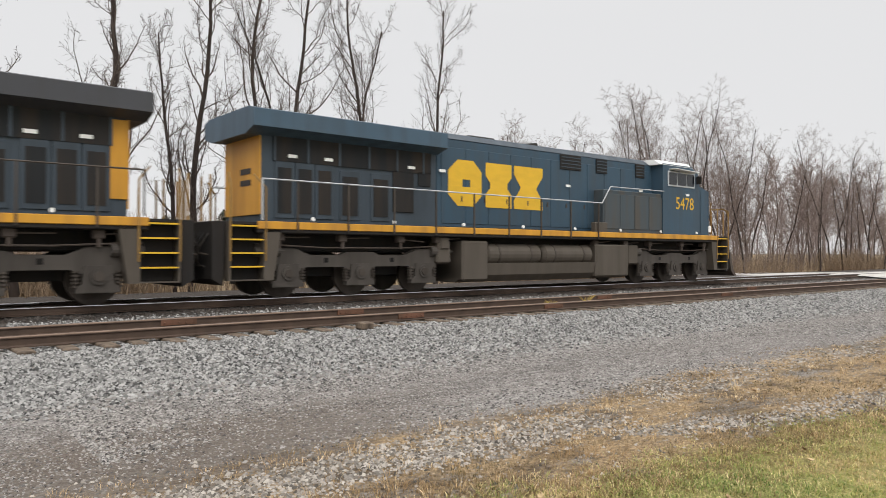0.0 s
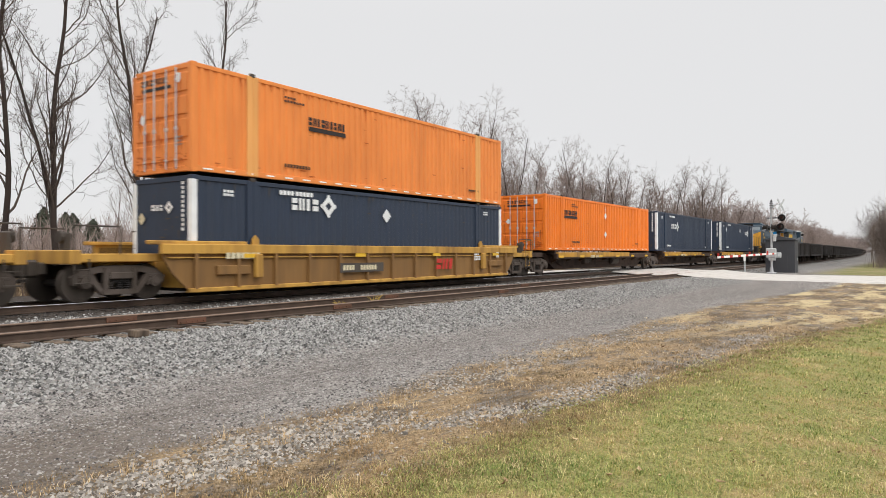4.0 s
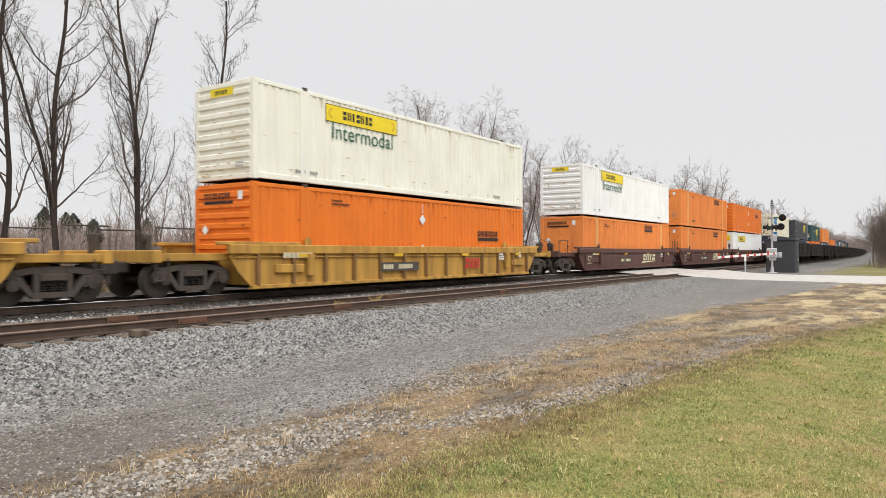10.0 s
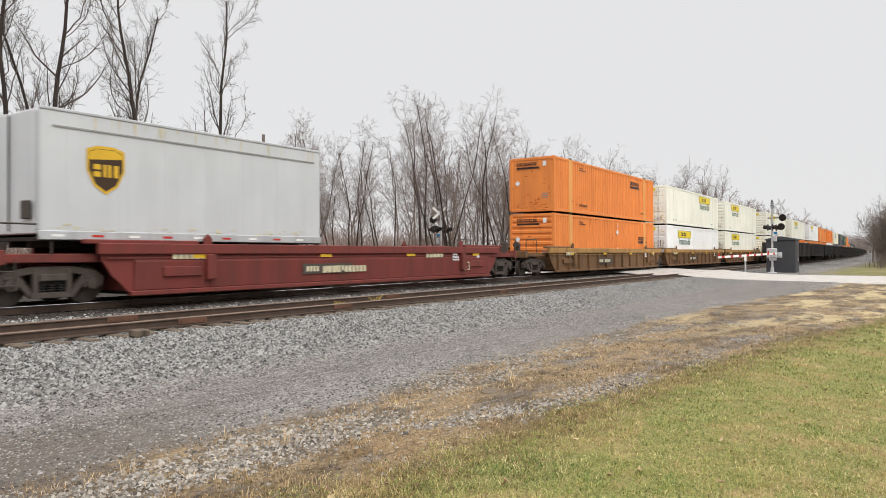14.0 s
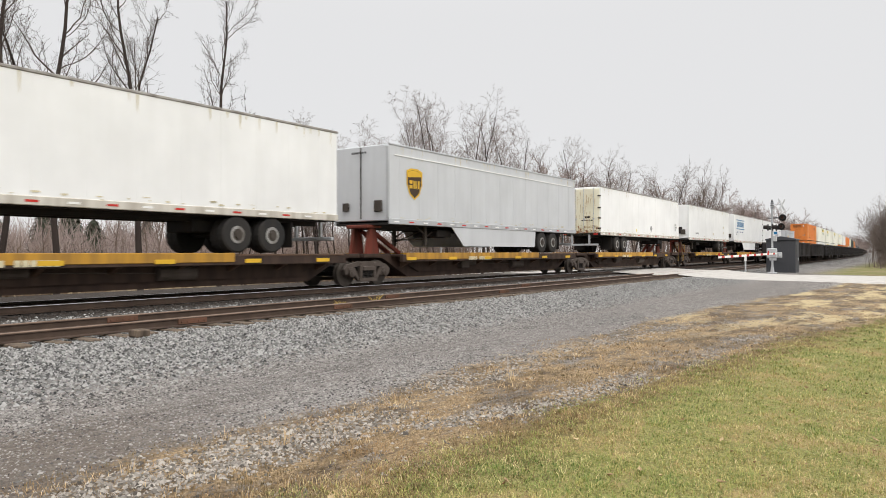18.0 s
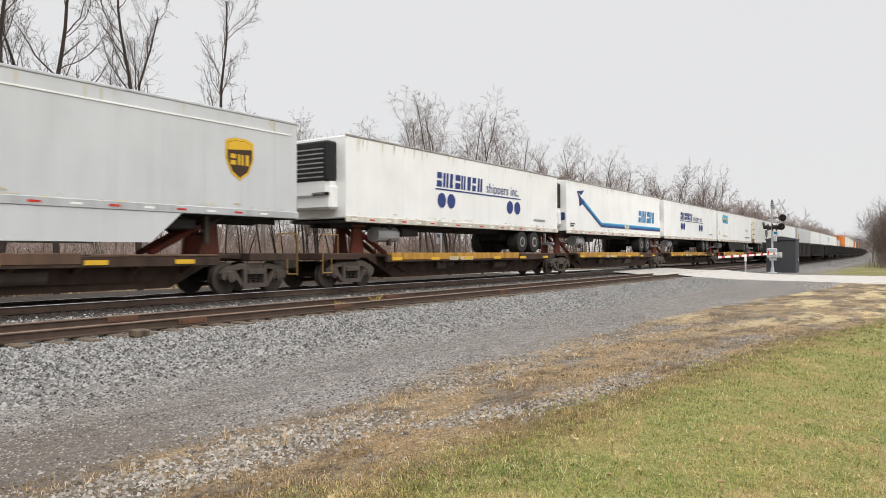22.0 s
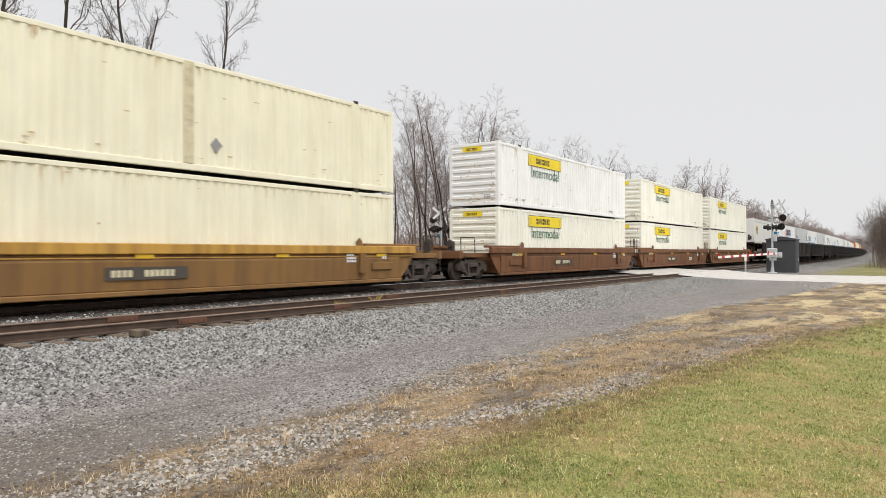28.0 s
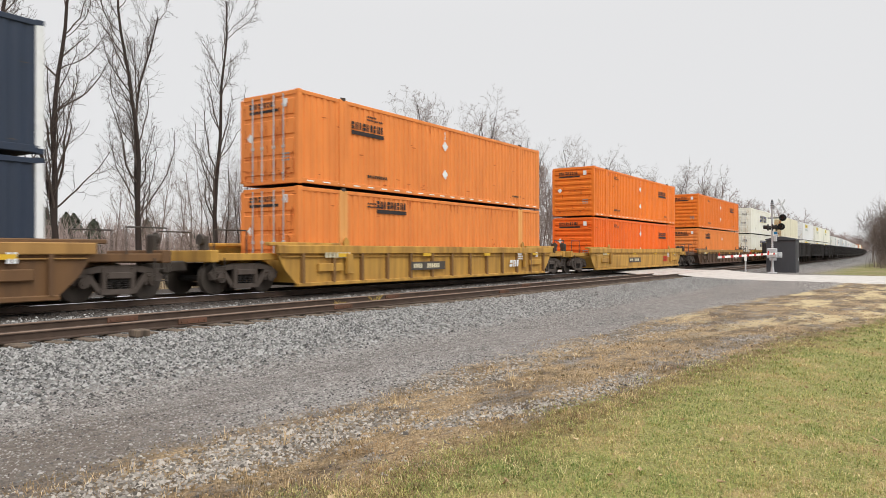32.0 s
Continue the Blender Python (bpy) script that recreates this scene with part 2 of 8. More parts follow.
P = {
    "offwhite": surface("off_white_paint", (226, 226, 220), 0.5, dirt=0.06, dirt_rgb=(180, 176, 166)),
    "orange": surface("orange_paint", (231, 124, 40), 0.5, dirt=0.1, dirt_rgb=(150, 70, 40)),
    "orange_deep": surface("deep_orange_paint", (232, 108, 34), 0.5, dirt=0.1, dirt_rgb=(150, 66, 36)),
    "orange_old": surface("faded_orange_paint", (232, 140, 70), 0.6, dirt=0.16, dirt_rgb=(150, 88, 60)),
    "orange_tan": surface("orange_tan_paint", (230, 165, 96), 0.6, dirt=0.14, dirt_rgb=(150, 100, 60)),
    "navy": surface("navy_paint", (47, 57, 74), 0.5, dirt=0.14, dirt_rgb=(60, 62, 66)),
    "slate": surface("slate_paint", (74, 81, 86), 0.55, dirt=0.3, dirt_rgb=(74, 60, 52)),
    "green": surface("dark_green_paint", (46, 82, 84), 0.55, dirt=0.14, dirt_rgb=(60, 62, 56)),
    "cream": surface("cream_paint", (240, 239, 227), 0.55, dirt=0.1, dirt_rgb=(190, 172, 130)),
    "cream_old": surface("weathered_cream_paint", (238, 233, 209), 0.6, dirt=0.08, dirt_rgb=(170, 140, 90)),
    "white": surface("white_paint", (240, 240, 238), 0.5, dirt=0.05, dirt_rgb=(190, 188, 180)),
    "silver": surface("silver_panel", (206, 208, 210), 0.45, metal=0.15, dirt=0.08, dirt_rgb=(160, 160, 160)),
    "dirty_rail": surface("road_dirty_rail", (212, 207, 196), 0.55, dirt=0.4, dirt_rgb=(132, 118, 100)),
    "stain_pale": surface("yellowed_stain", (206, 188, 152), 0.7, dirt=0.3, dirt_rgb=(176, 146, 104)),
    "stain_orange": surface("brown_stain_on_orange", (188, 96, 40), 0.7, dirt=0.3, dirt_rgb=(140, 72, 40)),
    "stain_dark": surface("dusty_stain", (84, 78, 72), 0.8, dirt=0.3, dirt_rgb=(64, 56, 50)),
    "roof_rail": surface("weathered_roof_rail", (168, 164, 158), 0.55, metal=0.2, dirt=0.45, dirt_rgb=(92, 84, 76)),
    "spine": surface("dark_rusty_spine_paint", (70, 54, 45), 0.75, dirt=0.5, dirt_rgb=(44, 36, 32)),
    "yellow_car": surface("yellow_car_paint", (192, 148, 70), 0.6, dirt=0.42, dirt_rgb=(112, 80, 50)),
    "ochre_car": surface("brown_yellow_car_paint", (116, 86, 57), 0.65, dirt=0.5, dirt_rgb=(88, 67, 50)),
    # darker copy of the car yellow: grime plus shade below the chord
    "yellow_sheet": surface("grimy_shaded_yellow_brown_sheet", (136, 102, 60), 0.65, dirt=0.36, dirt_rgb=(96, 74, 54)),
    # lighter ochre for chords: their brighter lighting against the sheets is painted in
    "ochre_top": surface("worn_lit_ochre_chord_paint", (172, 132, 76), 0.6, dirt=0.45, dirt_rgb=(112, 84, 56)),
    "rust_car": surface("rust_brown_car_paint", (118, 80, 52), 0.65, dirt=0.4, dirt_rgb=(84, 62, 48)),
    "maroon": surface("maroon_car_paint", (92, 62, 56), 0.6, dirt=0.25, dirt_rgb=(76, 58, 50)),
    "red_car": surface("red_car_paint", (120, 56, 50), 0.65, dirt=0.35, dirt_rgb=(86, 56, 50)),
    "dark_car": surface("dark_brown_car_paint", (98, 76, 61), 0.7, dirt=0.4, dirt_rgb=(62, 52, 45)),
    "sill_yellow": surface("sill_yellow_paint", (190, 142, 54), 0.6, dirt=0.5, dirt_rgb=(112, 86, 54)),
    "steel": surface("grimy_steel", (82, 75, 69), 0.6, metal=0.3, dirt=0.4, dirt_rgb=(52, 46, 40)),
    "truck": surface("dusty_cast_steel", (84, 75, 69), 0.75, dirt=0.4, dirt_rgb=(64, 56, 48)),
    "loco_truck": surface("dusty_brown_cast_steel", (76, 71, 66), 0.75, dirt=0.4, dirt_rgb=(54, 50, 46)),
    "black": surface("black_underframe", (34, 32, 31), 0.75, dirt=0.3, dirt_rgb=(58, 50, 42)),
    "tyre": surface("tyre_rubber", (44, 43, 42), 0.85, dirt=0.3, dirt_rgb=(72, 66, 60)),
    "tread": surface("polished_tread", (150, 148, 146), 0.3, metal=0.9, dirt=0.1),
    "rim": surface("steel_rim", (160, 158, 154), 0.5, metal=0.3, dirt=0.5),
    "red_strut": surface("rusty_red_strut_paint", (122, 56, 44), 0.7, dirt=0.5),
    "gasket": surface("hole_shade", (20, 20, 20), 0.9, dirt=0.1),
    "loco_blue": surface("locomotive_blue_paint", (55, 77, 93), 0.45, dirt=0.26, dirt_rgb=(66, 68, 68)),
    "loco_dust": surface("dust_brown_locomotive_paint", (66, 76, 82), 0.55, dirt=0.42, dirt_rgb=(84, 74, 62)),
    "loco_slate": surface("slate_blue_locomotive_paint", (54, 68, 80), 0.5, dirt=0.3, dirt_rgb=(60, 62, 62)),
    # lighter copy of loco_blue: skylight on the wing put into the paint
    "loco_wing": surface("lit_blue_wing_paint", (70, 90, 106), 0.5, dirt=0.25, dirt_rgb=(62, 66, 68)),
    "hand_tan": surface("dirty_yellow_hand_rail", (150, 118, 66), 0.6, dirt=0.4),
    "loco_grey": surface("sooty_blue_grey_paint", (64, 74, 83), 0.55, dirt=0.3, dirt_rgb=(48, 52, 56)),
    "loco_yellow": surface("locomotive_yellow_paint", (206, 150, 52), 0.5, dirt=0.34, dirt_rgb=(136, 96, 56)),
    "loco_tank": surface("dusty_tank_paint", (86, 79, 71), 0.65, dirt=0.4, dirt_rgb=(74, 68, 60)),
    "grille": surface("dark_grille", (30, 32, 34), 0.7, dirt=0.3),
    "glass": glass("tinted_glass"),
    # bright sky in the windshield is painted as a pale base colour
    "windshield": glass("sky_pale_windshield_glass", (126, 134, 138)),
    "lamp_white": surface("white_reflector", (240, 240, 236), 0.4, dirt=0.03),
    "mark_yellow": surface("yellow_marking", (238, 212, 46), 0.5, dirt=0.06, dirt_rgb=(180, 150, 50), streak=False),
    "mark_gold": surface("gold_marking", (220, 176, 52), 0.5, dirt=0.1, dirt_rgb=(150, 120, 50), streak=False),
    "mark_white": surface("white_marking", (228, 230, 230), 0.5, dirt=0.1, dirt_rgb=(150, 150, 150), streak=False),
    "mark_dark": surface("dark_marking", (46, 40, 40), 0.55, dirt=0.1, streak=False),
    "mark_navy": surface("navy_marking", (44, 62, 122), 0.5, dirt=0.05, streak=False),
    "mark_green": surface("green_marking", (44, 96, 72), 0.5, dirt=0.05, streak=False),
    "mark_blue": surface("blue_marking", (38, 124, 178), 0.5, dirt=0.05, streak=False),
    "mark_sky": surface("light_blue_marking", (84, 178, 214), 0.5, dirt=0.05, streak=False),
    "mark_deep": surface("deep_blue_marking", (40, 57, 112), 0.5, dirt=0.05, streak=False),
    "mark_brown": surface("dark_brown_marking", (66, 48, 34), 0.5, dirt=0.05, streak=False),
    "mark_red": surface("red_marking", (196, 52, 44), 0.5, dirt=0.1, streak=False),
    "mark_tan": surface("tan_marking", (212, 202, 170), 0.5, dirt=0.2, streak=False),
    "mark_grey": surface("grey_marking", (150, 150, 148), 0.5, dirt=0.1, streak=False),
    "burnt": surface("scorched_paint", (150, 98, 58), 0.8, dirt=0.5, dirt_rgb=(84, 60, 44)),
    "scorch": surface("heat_streaked_paint", (164, 108, 62), 0.8, dirt=0.5, dirt_rgb=(226, 206, 160), vary=0.4),
    "galv": surface("galvanised_steel", (196, 198, 200), 0.5, metal=0.4, dirt=0.15),
    "hut": surface("dark_grey_hut_panel", (68, 69, 73), 0.55, dirt=0.15, dirt_rgb=(66, 64, 62)),
    "coal_car": surface("sooty_black_steel", (44, 42, 42), 0.75, dirt=0.3, dirt_rgb=(66, 56, 48)),
    "rail": surface("rusty_rail", (82, 67, 57), 0.7, dirt=0.4, dirt_rgb=(58, 48, 42)),
    "rail_head": surface("polished_rail_head", (214, 213, 212), 0.1, metal=0.95, dirt=0.03, bump=0),
    "rail_dull": surface("dull_rail_head", (132, 112, 98), 0.5, metal=0.2, dirt=0.3),
    "joint": surface("rusty_joint_bar", (108, 76, 60), 0.75, dirt=0.4),
    "tie": surface("weathered_tie_wood", (112, 98, 84), 0.9, dirt=0.5, dirt_rgb=(60, 52, 46), scale=4),
    "tie_black": surface("oily_tie_wood", (60, 52, 46), 0.9, dirt=0.5, dirt_rgb=(36, 32, 30), scale=4),
    "bark": surface("grey_bark", (60, 52, 48), 0.95, dirt=0.4, dirt_rgb=(60, 50, 44), scale=3, bump=0.6, grain=25),
    "twig": surface("brown_twigs", (122, 108, 101), 0.95, dirt=0.2, scale=2, bump=0),
    "twig_dark": surface("dark_branches", (90, 80, 74), 0.95, dirt=0.2, scale=2, bump=0),
    # paler copy of the twigs: distance haze is mixed into the colour
    "twig_hazed": surface("hazed_grey_brown_twigs", (160, 145, 139), 0.95, dirt=0.2, scale=2, bump=0),
    # bush colour is lifted towards grey to hold some distance haze
    "bush": surface("hazed_bush_twigs", (122, 110, 104), 0.95, dirt=0.2, scale=2, bump=0),
    # needles are greyed; the haze over the field is painted in
    "needle": surface("hazed_dark_needles", (76, 82, 68), 0.9, dirt=0.3, scale=2, bump=0),
    "brush": surface("dry_brush_stalks", (142, 122, 100), 0.95, dirt=0.3, scale=2, bump=0),
    "weed": surface("dry_weed_stalks", (206, 178, 96), 0.9, dirt=0.2, scale=4, bump=0),
    "pole": surface("weathered_pole_wood", (134, 124, 116), 0.9, dirt=0.4, scale=3),
}
# ---- ground ----
def ground_level(x, y):
    """Gravel yard before the tracks, a low ballast shoulder under them, a shallow ditch and field behind."""
    b = bend(x)
    d = y - b
    if d < 8.5:
        z = -0.36 + 0.012 * (d - 4)
    elif d < 11.1:
        k = (d - 8.5) / 2.6
        z = -0.306 + (0.306 - 0.2) * k * k * (3 - 2 * k)
    elif d < 14.2:
        z = -0.215 + 0.02 * noise.noise(Vector((x * 1.3, y * 1.3, 2.2)))
    elif d < 15.6:
        z = -0.2 + 0.13 * (d - 14.2) / 1.4
    elif d < 18.4:
        z = -0.07
    elif d < 25:
        z = -0.07 - 0.014 * (d - 18.4)
    elif d < 29:
        k = (d - 25) / 4.0
        z = -0.162 - 0.5 * k * k * (3 - 2 * k)
    else:
        z = -0.662 + min(0.3, 0.02 * (d - 29))
    if d < 10:
        z += 0.02 * noise.noise(Vector((x * 0.35, y * 0.5, 3.1))) + 0.012 * noise.noise(Vector((x * 1.1, y * 1.6, 8.2)))
    return z


def ground_material():
    m = bpy.data.materials.new("yard_ground")
    m.use_nodes = True
    n, l = m.node_tree.nodes, m.node_tree.links
    p = n["Principled BSDF"]
    tc = n.new("ShaderNodeTexCoord")

    def tex(scale, detail=6, rough=0.6, stretch=None):
        t = n.new("ShaderNodeTexNoise")
        t.inputs["Scale"].default_value, t.inputs["Detail"].default_value, t.inputs["Roughness"].default_value = scale, detail, rough
        if stretch:
            mp = n.new("ShaderNodeMapping")
            mp.inputs["Scale"].default_value = stretch
            l.new(tc.outputs["Object"], mp.inputs["Vector"])
            l.new(mp.outputs[0], t.inputs["Vector"])
        else:
            l.new(tc.outputs["Object"], t.inputs["Vector"])
        return t.outputs["Fac"]

    def mix(a, b, fac):
        x = n.new("ShaderNodeMix")
        x.data_type = "RGBA"
        for sock, val in (("A", a), ("B", b), ("Factor", fac)):
            if isinstance(val, bpy.types.NodeSocket):
                l.new(val, x.inputs[sock])
            elif sock == "Factor":
                x.inputs[sock].default_value = val
            else:
                x.inputs[sock].default_value = (*lin(*val), 1)
        return x.outputs["Result"]

    def math_node(op, a, b):
        x = n.new("ShaderNodeMath")
        x.operation = op
        for i, val in enumerate((a, b)):
            if isinstance(val, bpy.types.NodeSocket):
                l.new(val, x.inputs[i])
            else:
                x.inputs[i].default_value = val
        return x.outputs[0]

    def band(v, lo, hi):
        x = n.new("ShaderNodeMapRange")
        x.interpolation_type = "SMOOTHSTEP"
        x.inputs["From Min"].default_value, x.inputs["From Max"].default_value = lo, hi
        l.new(v, x.inputs["Value"])
        return x.outputs["Result"]

    s = n.new("ShaderNodeSeparateXYZ")
    l.new(tc.outputs["Object"], s.inputs[0])
    xx, yy = s.outputs["X"], s.outputs["Y"]
    wob = math_node("MULTIPLY", math_node("SUBTRACT", tex(0.35, 4, stretch=(0.5, 1, 1)), 0.5), 0.9)
    wob2 = math_node("MULTIPLY", math_node("SUBTRACT", tex(1.6, 6, 0.7), 0.5), 1.1)
    wob3 = math_node("MULTIPLY", math_node("SUBTRACT", tex(9, 4, 0.7), 0.5), 0.6)
    across = math_node("ADD", math_node("ADD", math_node("ADD", yy, wob), wob2), wob3)
    # the lawn's edge swings towards the road in a shallow arc
    lawn_edge = math_node("ADD", math_node("ADD", across, math_node("MULTIPLY", xx, 0.02)), math_node("MULTIPLY", math_node("MULTIPLY", xx, xx), 0.005))

    def cells(scale):
        v = n.new("ShaderNodeTexVoronoi")
        v.inputs["Scale"].default_value = scale
        l.new(tc.outputs["Object"], v.inputs["Vector"])
        c = n.new("ShaderNodeSeparateColor")
        l.new(v.outputs["Color"], c.inputs[0])
        return v, c

    v1, tone1 = cells(24)
    v2, tone2 = cells(46)
    v3, tone3 = cells(90)
    ballast = mix((70, 69, 68), (168, 166, 162), math_node("POWER", tone1.outputs[0], 1.3))
    ballast = mix(ballast, (150, 132, 112), math_node("MULTIPLY", band(tone1.outputs[1], 0.86, 0.92), 0.7))
    ballast = mix(ballast, (46, 43, 41), band(v1.outputs["Distance"], 0.4, 0.8))
    fine = mix((80, 76, 73), (160, 154, 149), tone3.outputs[0])
    gravel = mix(fine, mix((66, 63, 60), (186, 182, 176), tone2.outputs[0]), band(tone2.outputs[1], 0.5, 0.66))
    packed = mix((84, 78, 75), (132, 125, 120), tex(60, 5, 0.85))
    packed = mix(packed, (74, 68, 65), math_node("MULTIPLY", band(tex(0.8, 6, 0.7, stretch=(0.16, 1.6, 1)), 0.48, 0.6), 0.75))
    packed = mix(packed, mix((92, 88, 84), (196, 191, 184), tone3.outputs[0]), band(tone3.outputs[1], 0.7, 0.8))
    gravel = mix(gravel, packed, math_node("MULTIPLY", band(tex(0.5, 5, stretch=(0.22, 1.2, 1)), 0.4, 0.56), 0.9))
    gravel = mix(gravel, packed, math_node("MULTIPLY", math_node("MULTIPLY", band(across, 5.4, 6.1), band(math_node("MULTIPLY", across, -1), -7.7, -6.9)), 0.8))
    gravel = mix(gravel, ballast, band(tex(0.9, 6, 0.7, stretch=(0.5, 1.2, 1)), 0.54, 0.7))
    gravel = mix(gravel, (178, 173, 167), math_node("MULTIPLY", band(tex(7, 5, 0.9, stretch=(0.45, 1.6, 1)), 0.5, 0.62), 0.5))
    gravel = mix(gravel, (70, 66, 63), math_node("MULTIPLY", band(tex(5, 5, 0.9, stretch=(0.5, 1.9, 1)), 0.52, 0.64), 0.5))
    ballast = mix(ballast, (190, 187, 183), math_node("MULTIPLY", band(tex(8, 5, 0.9, stretch=(0.6, 1.5, 1)), 0.52, 0.62), 0.45))
    gravel = mix(gravel, mix((72, 63, 54), (118, 106, 94), tex(40, 5, 0.85)), math_node("MULTIPLY", math_node("MULTIPLY", band(math_node("MULTIPLY", xx, -1), -6.0, -2.5), band(math_node("MULTIPLY", across, -1), -7.4, -6.0)), 0.7))
    soil = mix((64, 54, 43), (124, 106, 84), band(tex(26, 6, 0.8), 0.35, 0.65))
    soil = mix(soil, mix((88, 84, 80), (160, 154, 146), tone2.outputs[0]), math_node("MULTIPLY", band(tex(1.3, 6, 0.75, stretch=(0.5, 1.5, 1)), 0.46, 0.6), 0.8))
    thatch = mix((98, 82, 62), (178, 154, 120), band(tex(30, 5, 0.8), 0.34, 0.64))
    dry = mix(soil, thatch, band(tex(1.1, 6, 0.8, stretch=(0.6, 1.2, 1)), 0.44, 0.58))
    lawn = mix((104, 106, 60), (156, 150, 94), band(tex(30, 5, 0.8), 0.36, 0.64))
    lawn = mix(lawn, (160, 138, 98), math_node("MULTIPLY", band(tex(1.2, 6, 0.8), 0.48, 0.64), 0.75))
    field = mix((124, 106, 80), (150, 132, 102), tex(3, 6))
    dry = mix(dry, mix((160, 142, 106), (226, 206, 162), tex(30, 4)), math_node("MULTIPLY", band(xx, 12, 21), math_node("MULTIPLY", band(tex(0.55, 6, 0.75, stretch=(0.5, 1.5, 1)), 0.5, 0.6), 0.85)))
    col = mix(lawn, mix((88, 76, 50), (140, 122, 82), band(tex(28, 5, 0.8), 0.36, 0.64)), band(lawn_edge, 2.5, 3.2))
    col = mix(col, dry, band(lawn_edge, 3.2, 3.7))
    col = mix(col, gravel, band(math_node("ADD", math_node("SUBTRACT", across, math_node("MULTIPLY", band(xx, 5.0, 9.0), 0.35)), math_node("MULTIPLY", band(xx, 18, 40), 1.7)), 4.75, 5.15))
    col = mix(col, ballast, band(across, 7.4, 9.6))
    far = math_node("SUBTRACT", yy, math_node("MULTIPLY", math_node("MULTIPLY", xx, xx), 0.0000914))
    # from the main line back: train shadow and oily dirt darkened into the ground
    col = mix(col, (58, 50, 44), math_node("MULTIPLY", band(far, 14.6, 15.5), 0.85))
    col = mix(col, field, band(math_node("ADD", far, wob2), 25.0, 27.0))
    # beyond the road the verge is grass again
    verge = mix(mix((98, 104, 58), (134, 128, 82), band(tex(6, 6, 0.8), 0.35, 0.65)), (144, 128, 98), band(tex(0.35, 6), 0.45, 0.65))
    past = math_node("MULTIPLY", band(xx, 55.5, 58), band(math_node("MULTIPLY", across, -1), -8.0, -5.0))
    col = mix(col, verge, past)
    l.new(col, p.inputs["Base Color"])
    p.inputs["Roughness"].default_value = 0.92
    p.inputs["Specular IOR Level"].default_value = 0.2
    bp = n.new("ShaderNodeBump")
    bp.inputs["Strength"].default_value, bp.inputs["Distance"].default_value = 0.9, 0.03
    hgt = math_node("ADD", math_node("MULTIPLY", v1.outputs["Distance"], -1.2), tex(30, 4))
    l.new(hgt, bp.inputs["Height"])
    l.new(bp.outputs[0], p.inputs["Normal"])
    return m


def build_ground():
    def steps(near, far_out, fine, grow):
        out, v, s = [0.0], 0.0, fine
        while v < far_out:
            if v > near:
                s *= grow
            v += s
            out.append(v)
        return out
    xs = sorted({-v for v in steps(6, 900, 0.5, 1.3)} | set(steps(32, 2600, 0.4, 1.12)))
    ys = sorted({-v for v in steps(4, 900, 0.5, 1.3)} | set(steps(24, 2600, 0.3, 1.14)))
    vs = [(x, y + bend(x) * min(1, max(0, y / 10)), ground_level(x, y + bend(x) * min(1, max(0, y / 10)))) for y in ys for x in xs]
    w = len(xs)
    fs = [(j * w + i, j * w + i + 1, (j + 1) * w + i + 1, (j + 1) * w + i) for j in range(len(ys) - 1) for i in range(w - 1)]
    b = Build()
    b.v, b.f = vs, fs
    ob = new("ground", b.mesh("ground", ground_material(), True))
    tagged(ob, "grey gravel yard, ballast shoulder, dry grass and green lawn", "ground", kind="structure")


build_ground()


def stones(name, label, count, area, size, material, seed, flat=0.6):
    """Loose stones, each a crooked little lump, joined."""
    rng = np.random.default_rng(seed)
    base = np.array([(1, 0, -.2), (-1, 0.2, -.2), (0.1, 1, -.2), (0, -1, -.2), (0.25, 0.2, .8), (-0.3, -0.2, .7), (0, 0, -.8)])
    tri = np.array([(0, 2, 4), (2, 1, 5), (2, 5, 4), (1, 3, 5), (3, 0, 4), (3, 4, 5)])
    pts = area(rng, count)
    k = len(pts)
    an = rng.uniform(0, 6.283, k)
    sc = size[0] * (size[1] / size[0]) ** rng.random(k)
    co = base[None] * rng.uniform(0.6, 1.3, (k, 7, 1)) * rng.uniform(0.7, 1.3, (k, 1, 3)) * sc[:, None, None]
    co[:, :, 2] *= flat
    rot = np.stack([co[:, :, 0] * np.cos(an)[:, None] - co[:, :, 1] * np.sin(an)[:, None],
                    co[:, :, 0] * np.sin(an)[:, None] + co[:, :, 1] * np.cos(an)[:, None], co[:, :, 2]], -1)
    zz = np.array([ground_level(x, y) for x, y in pts])
    rot[:, :, 0] += pts[:, None, 0]
    rot[:, :, 1] += pts[:, None, 1]
    rot[:, :, 2] += (zz + sc * 0.15)[:, None]
    b = Build()
    b.v = rot.reshape(-1, 3).tolist()
    b.f = (tri[None] + (np.arange(k) * 7)[:, None, None]).reshape(-1, 3).tolist()
    ob = new(name, b.mesh(name, material))
    tagged(ob, label, "gravel", kind="stuff")


def stone_material(name, dark, light):
    m = bpy.data.materials.new(name)
    m.use_nodes = True
    n, l = m.node_tree.nodes, m.node_tree.links
    p = n["Principled BSDF"]
    g = n.new("ShaderNodeNewGeometry")
    r = n.new("ShaderNodeMix")
    r.data_type = "RGBA"
    r.inputs["A"].default_value, r.inputs["B"].default_value = (*lin(*dark), 1), (*lin(*light), 1)
    l.new(g.outputs["Random Per Island"], r.inputs["Factor"])
    t = n.new("ShaderNodeTexNoise")
    t.inputs["Scale"].default_value = 40
    k = n.new("ShaderNodeMix")
    k.data_type, k.blend_type = "RGBA", "MULTIPLY"
    k.inputs["Factor"].default_value = 0.3
    l.new(r.outputs["Result"], k.inputs["A"])
    l.new(t.outputs["Fac"], k.inputs["B"])
    l.new(k.outputs["Result"], p.inputs["Base Color"])
    p.inputs["Roughness"].default_value = 0.9
    return m


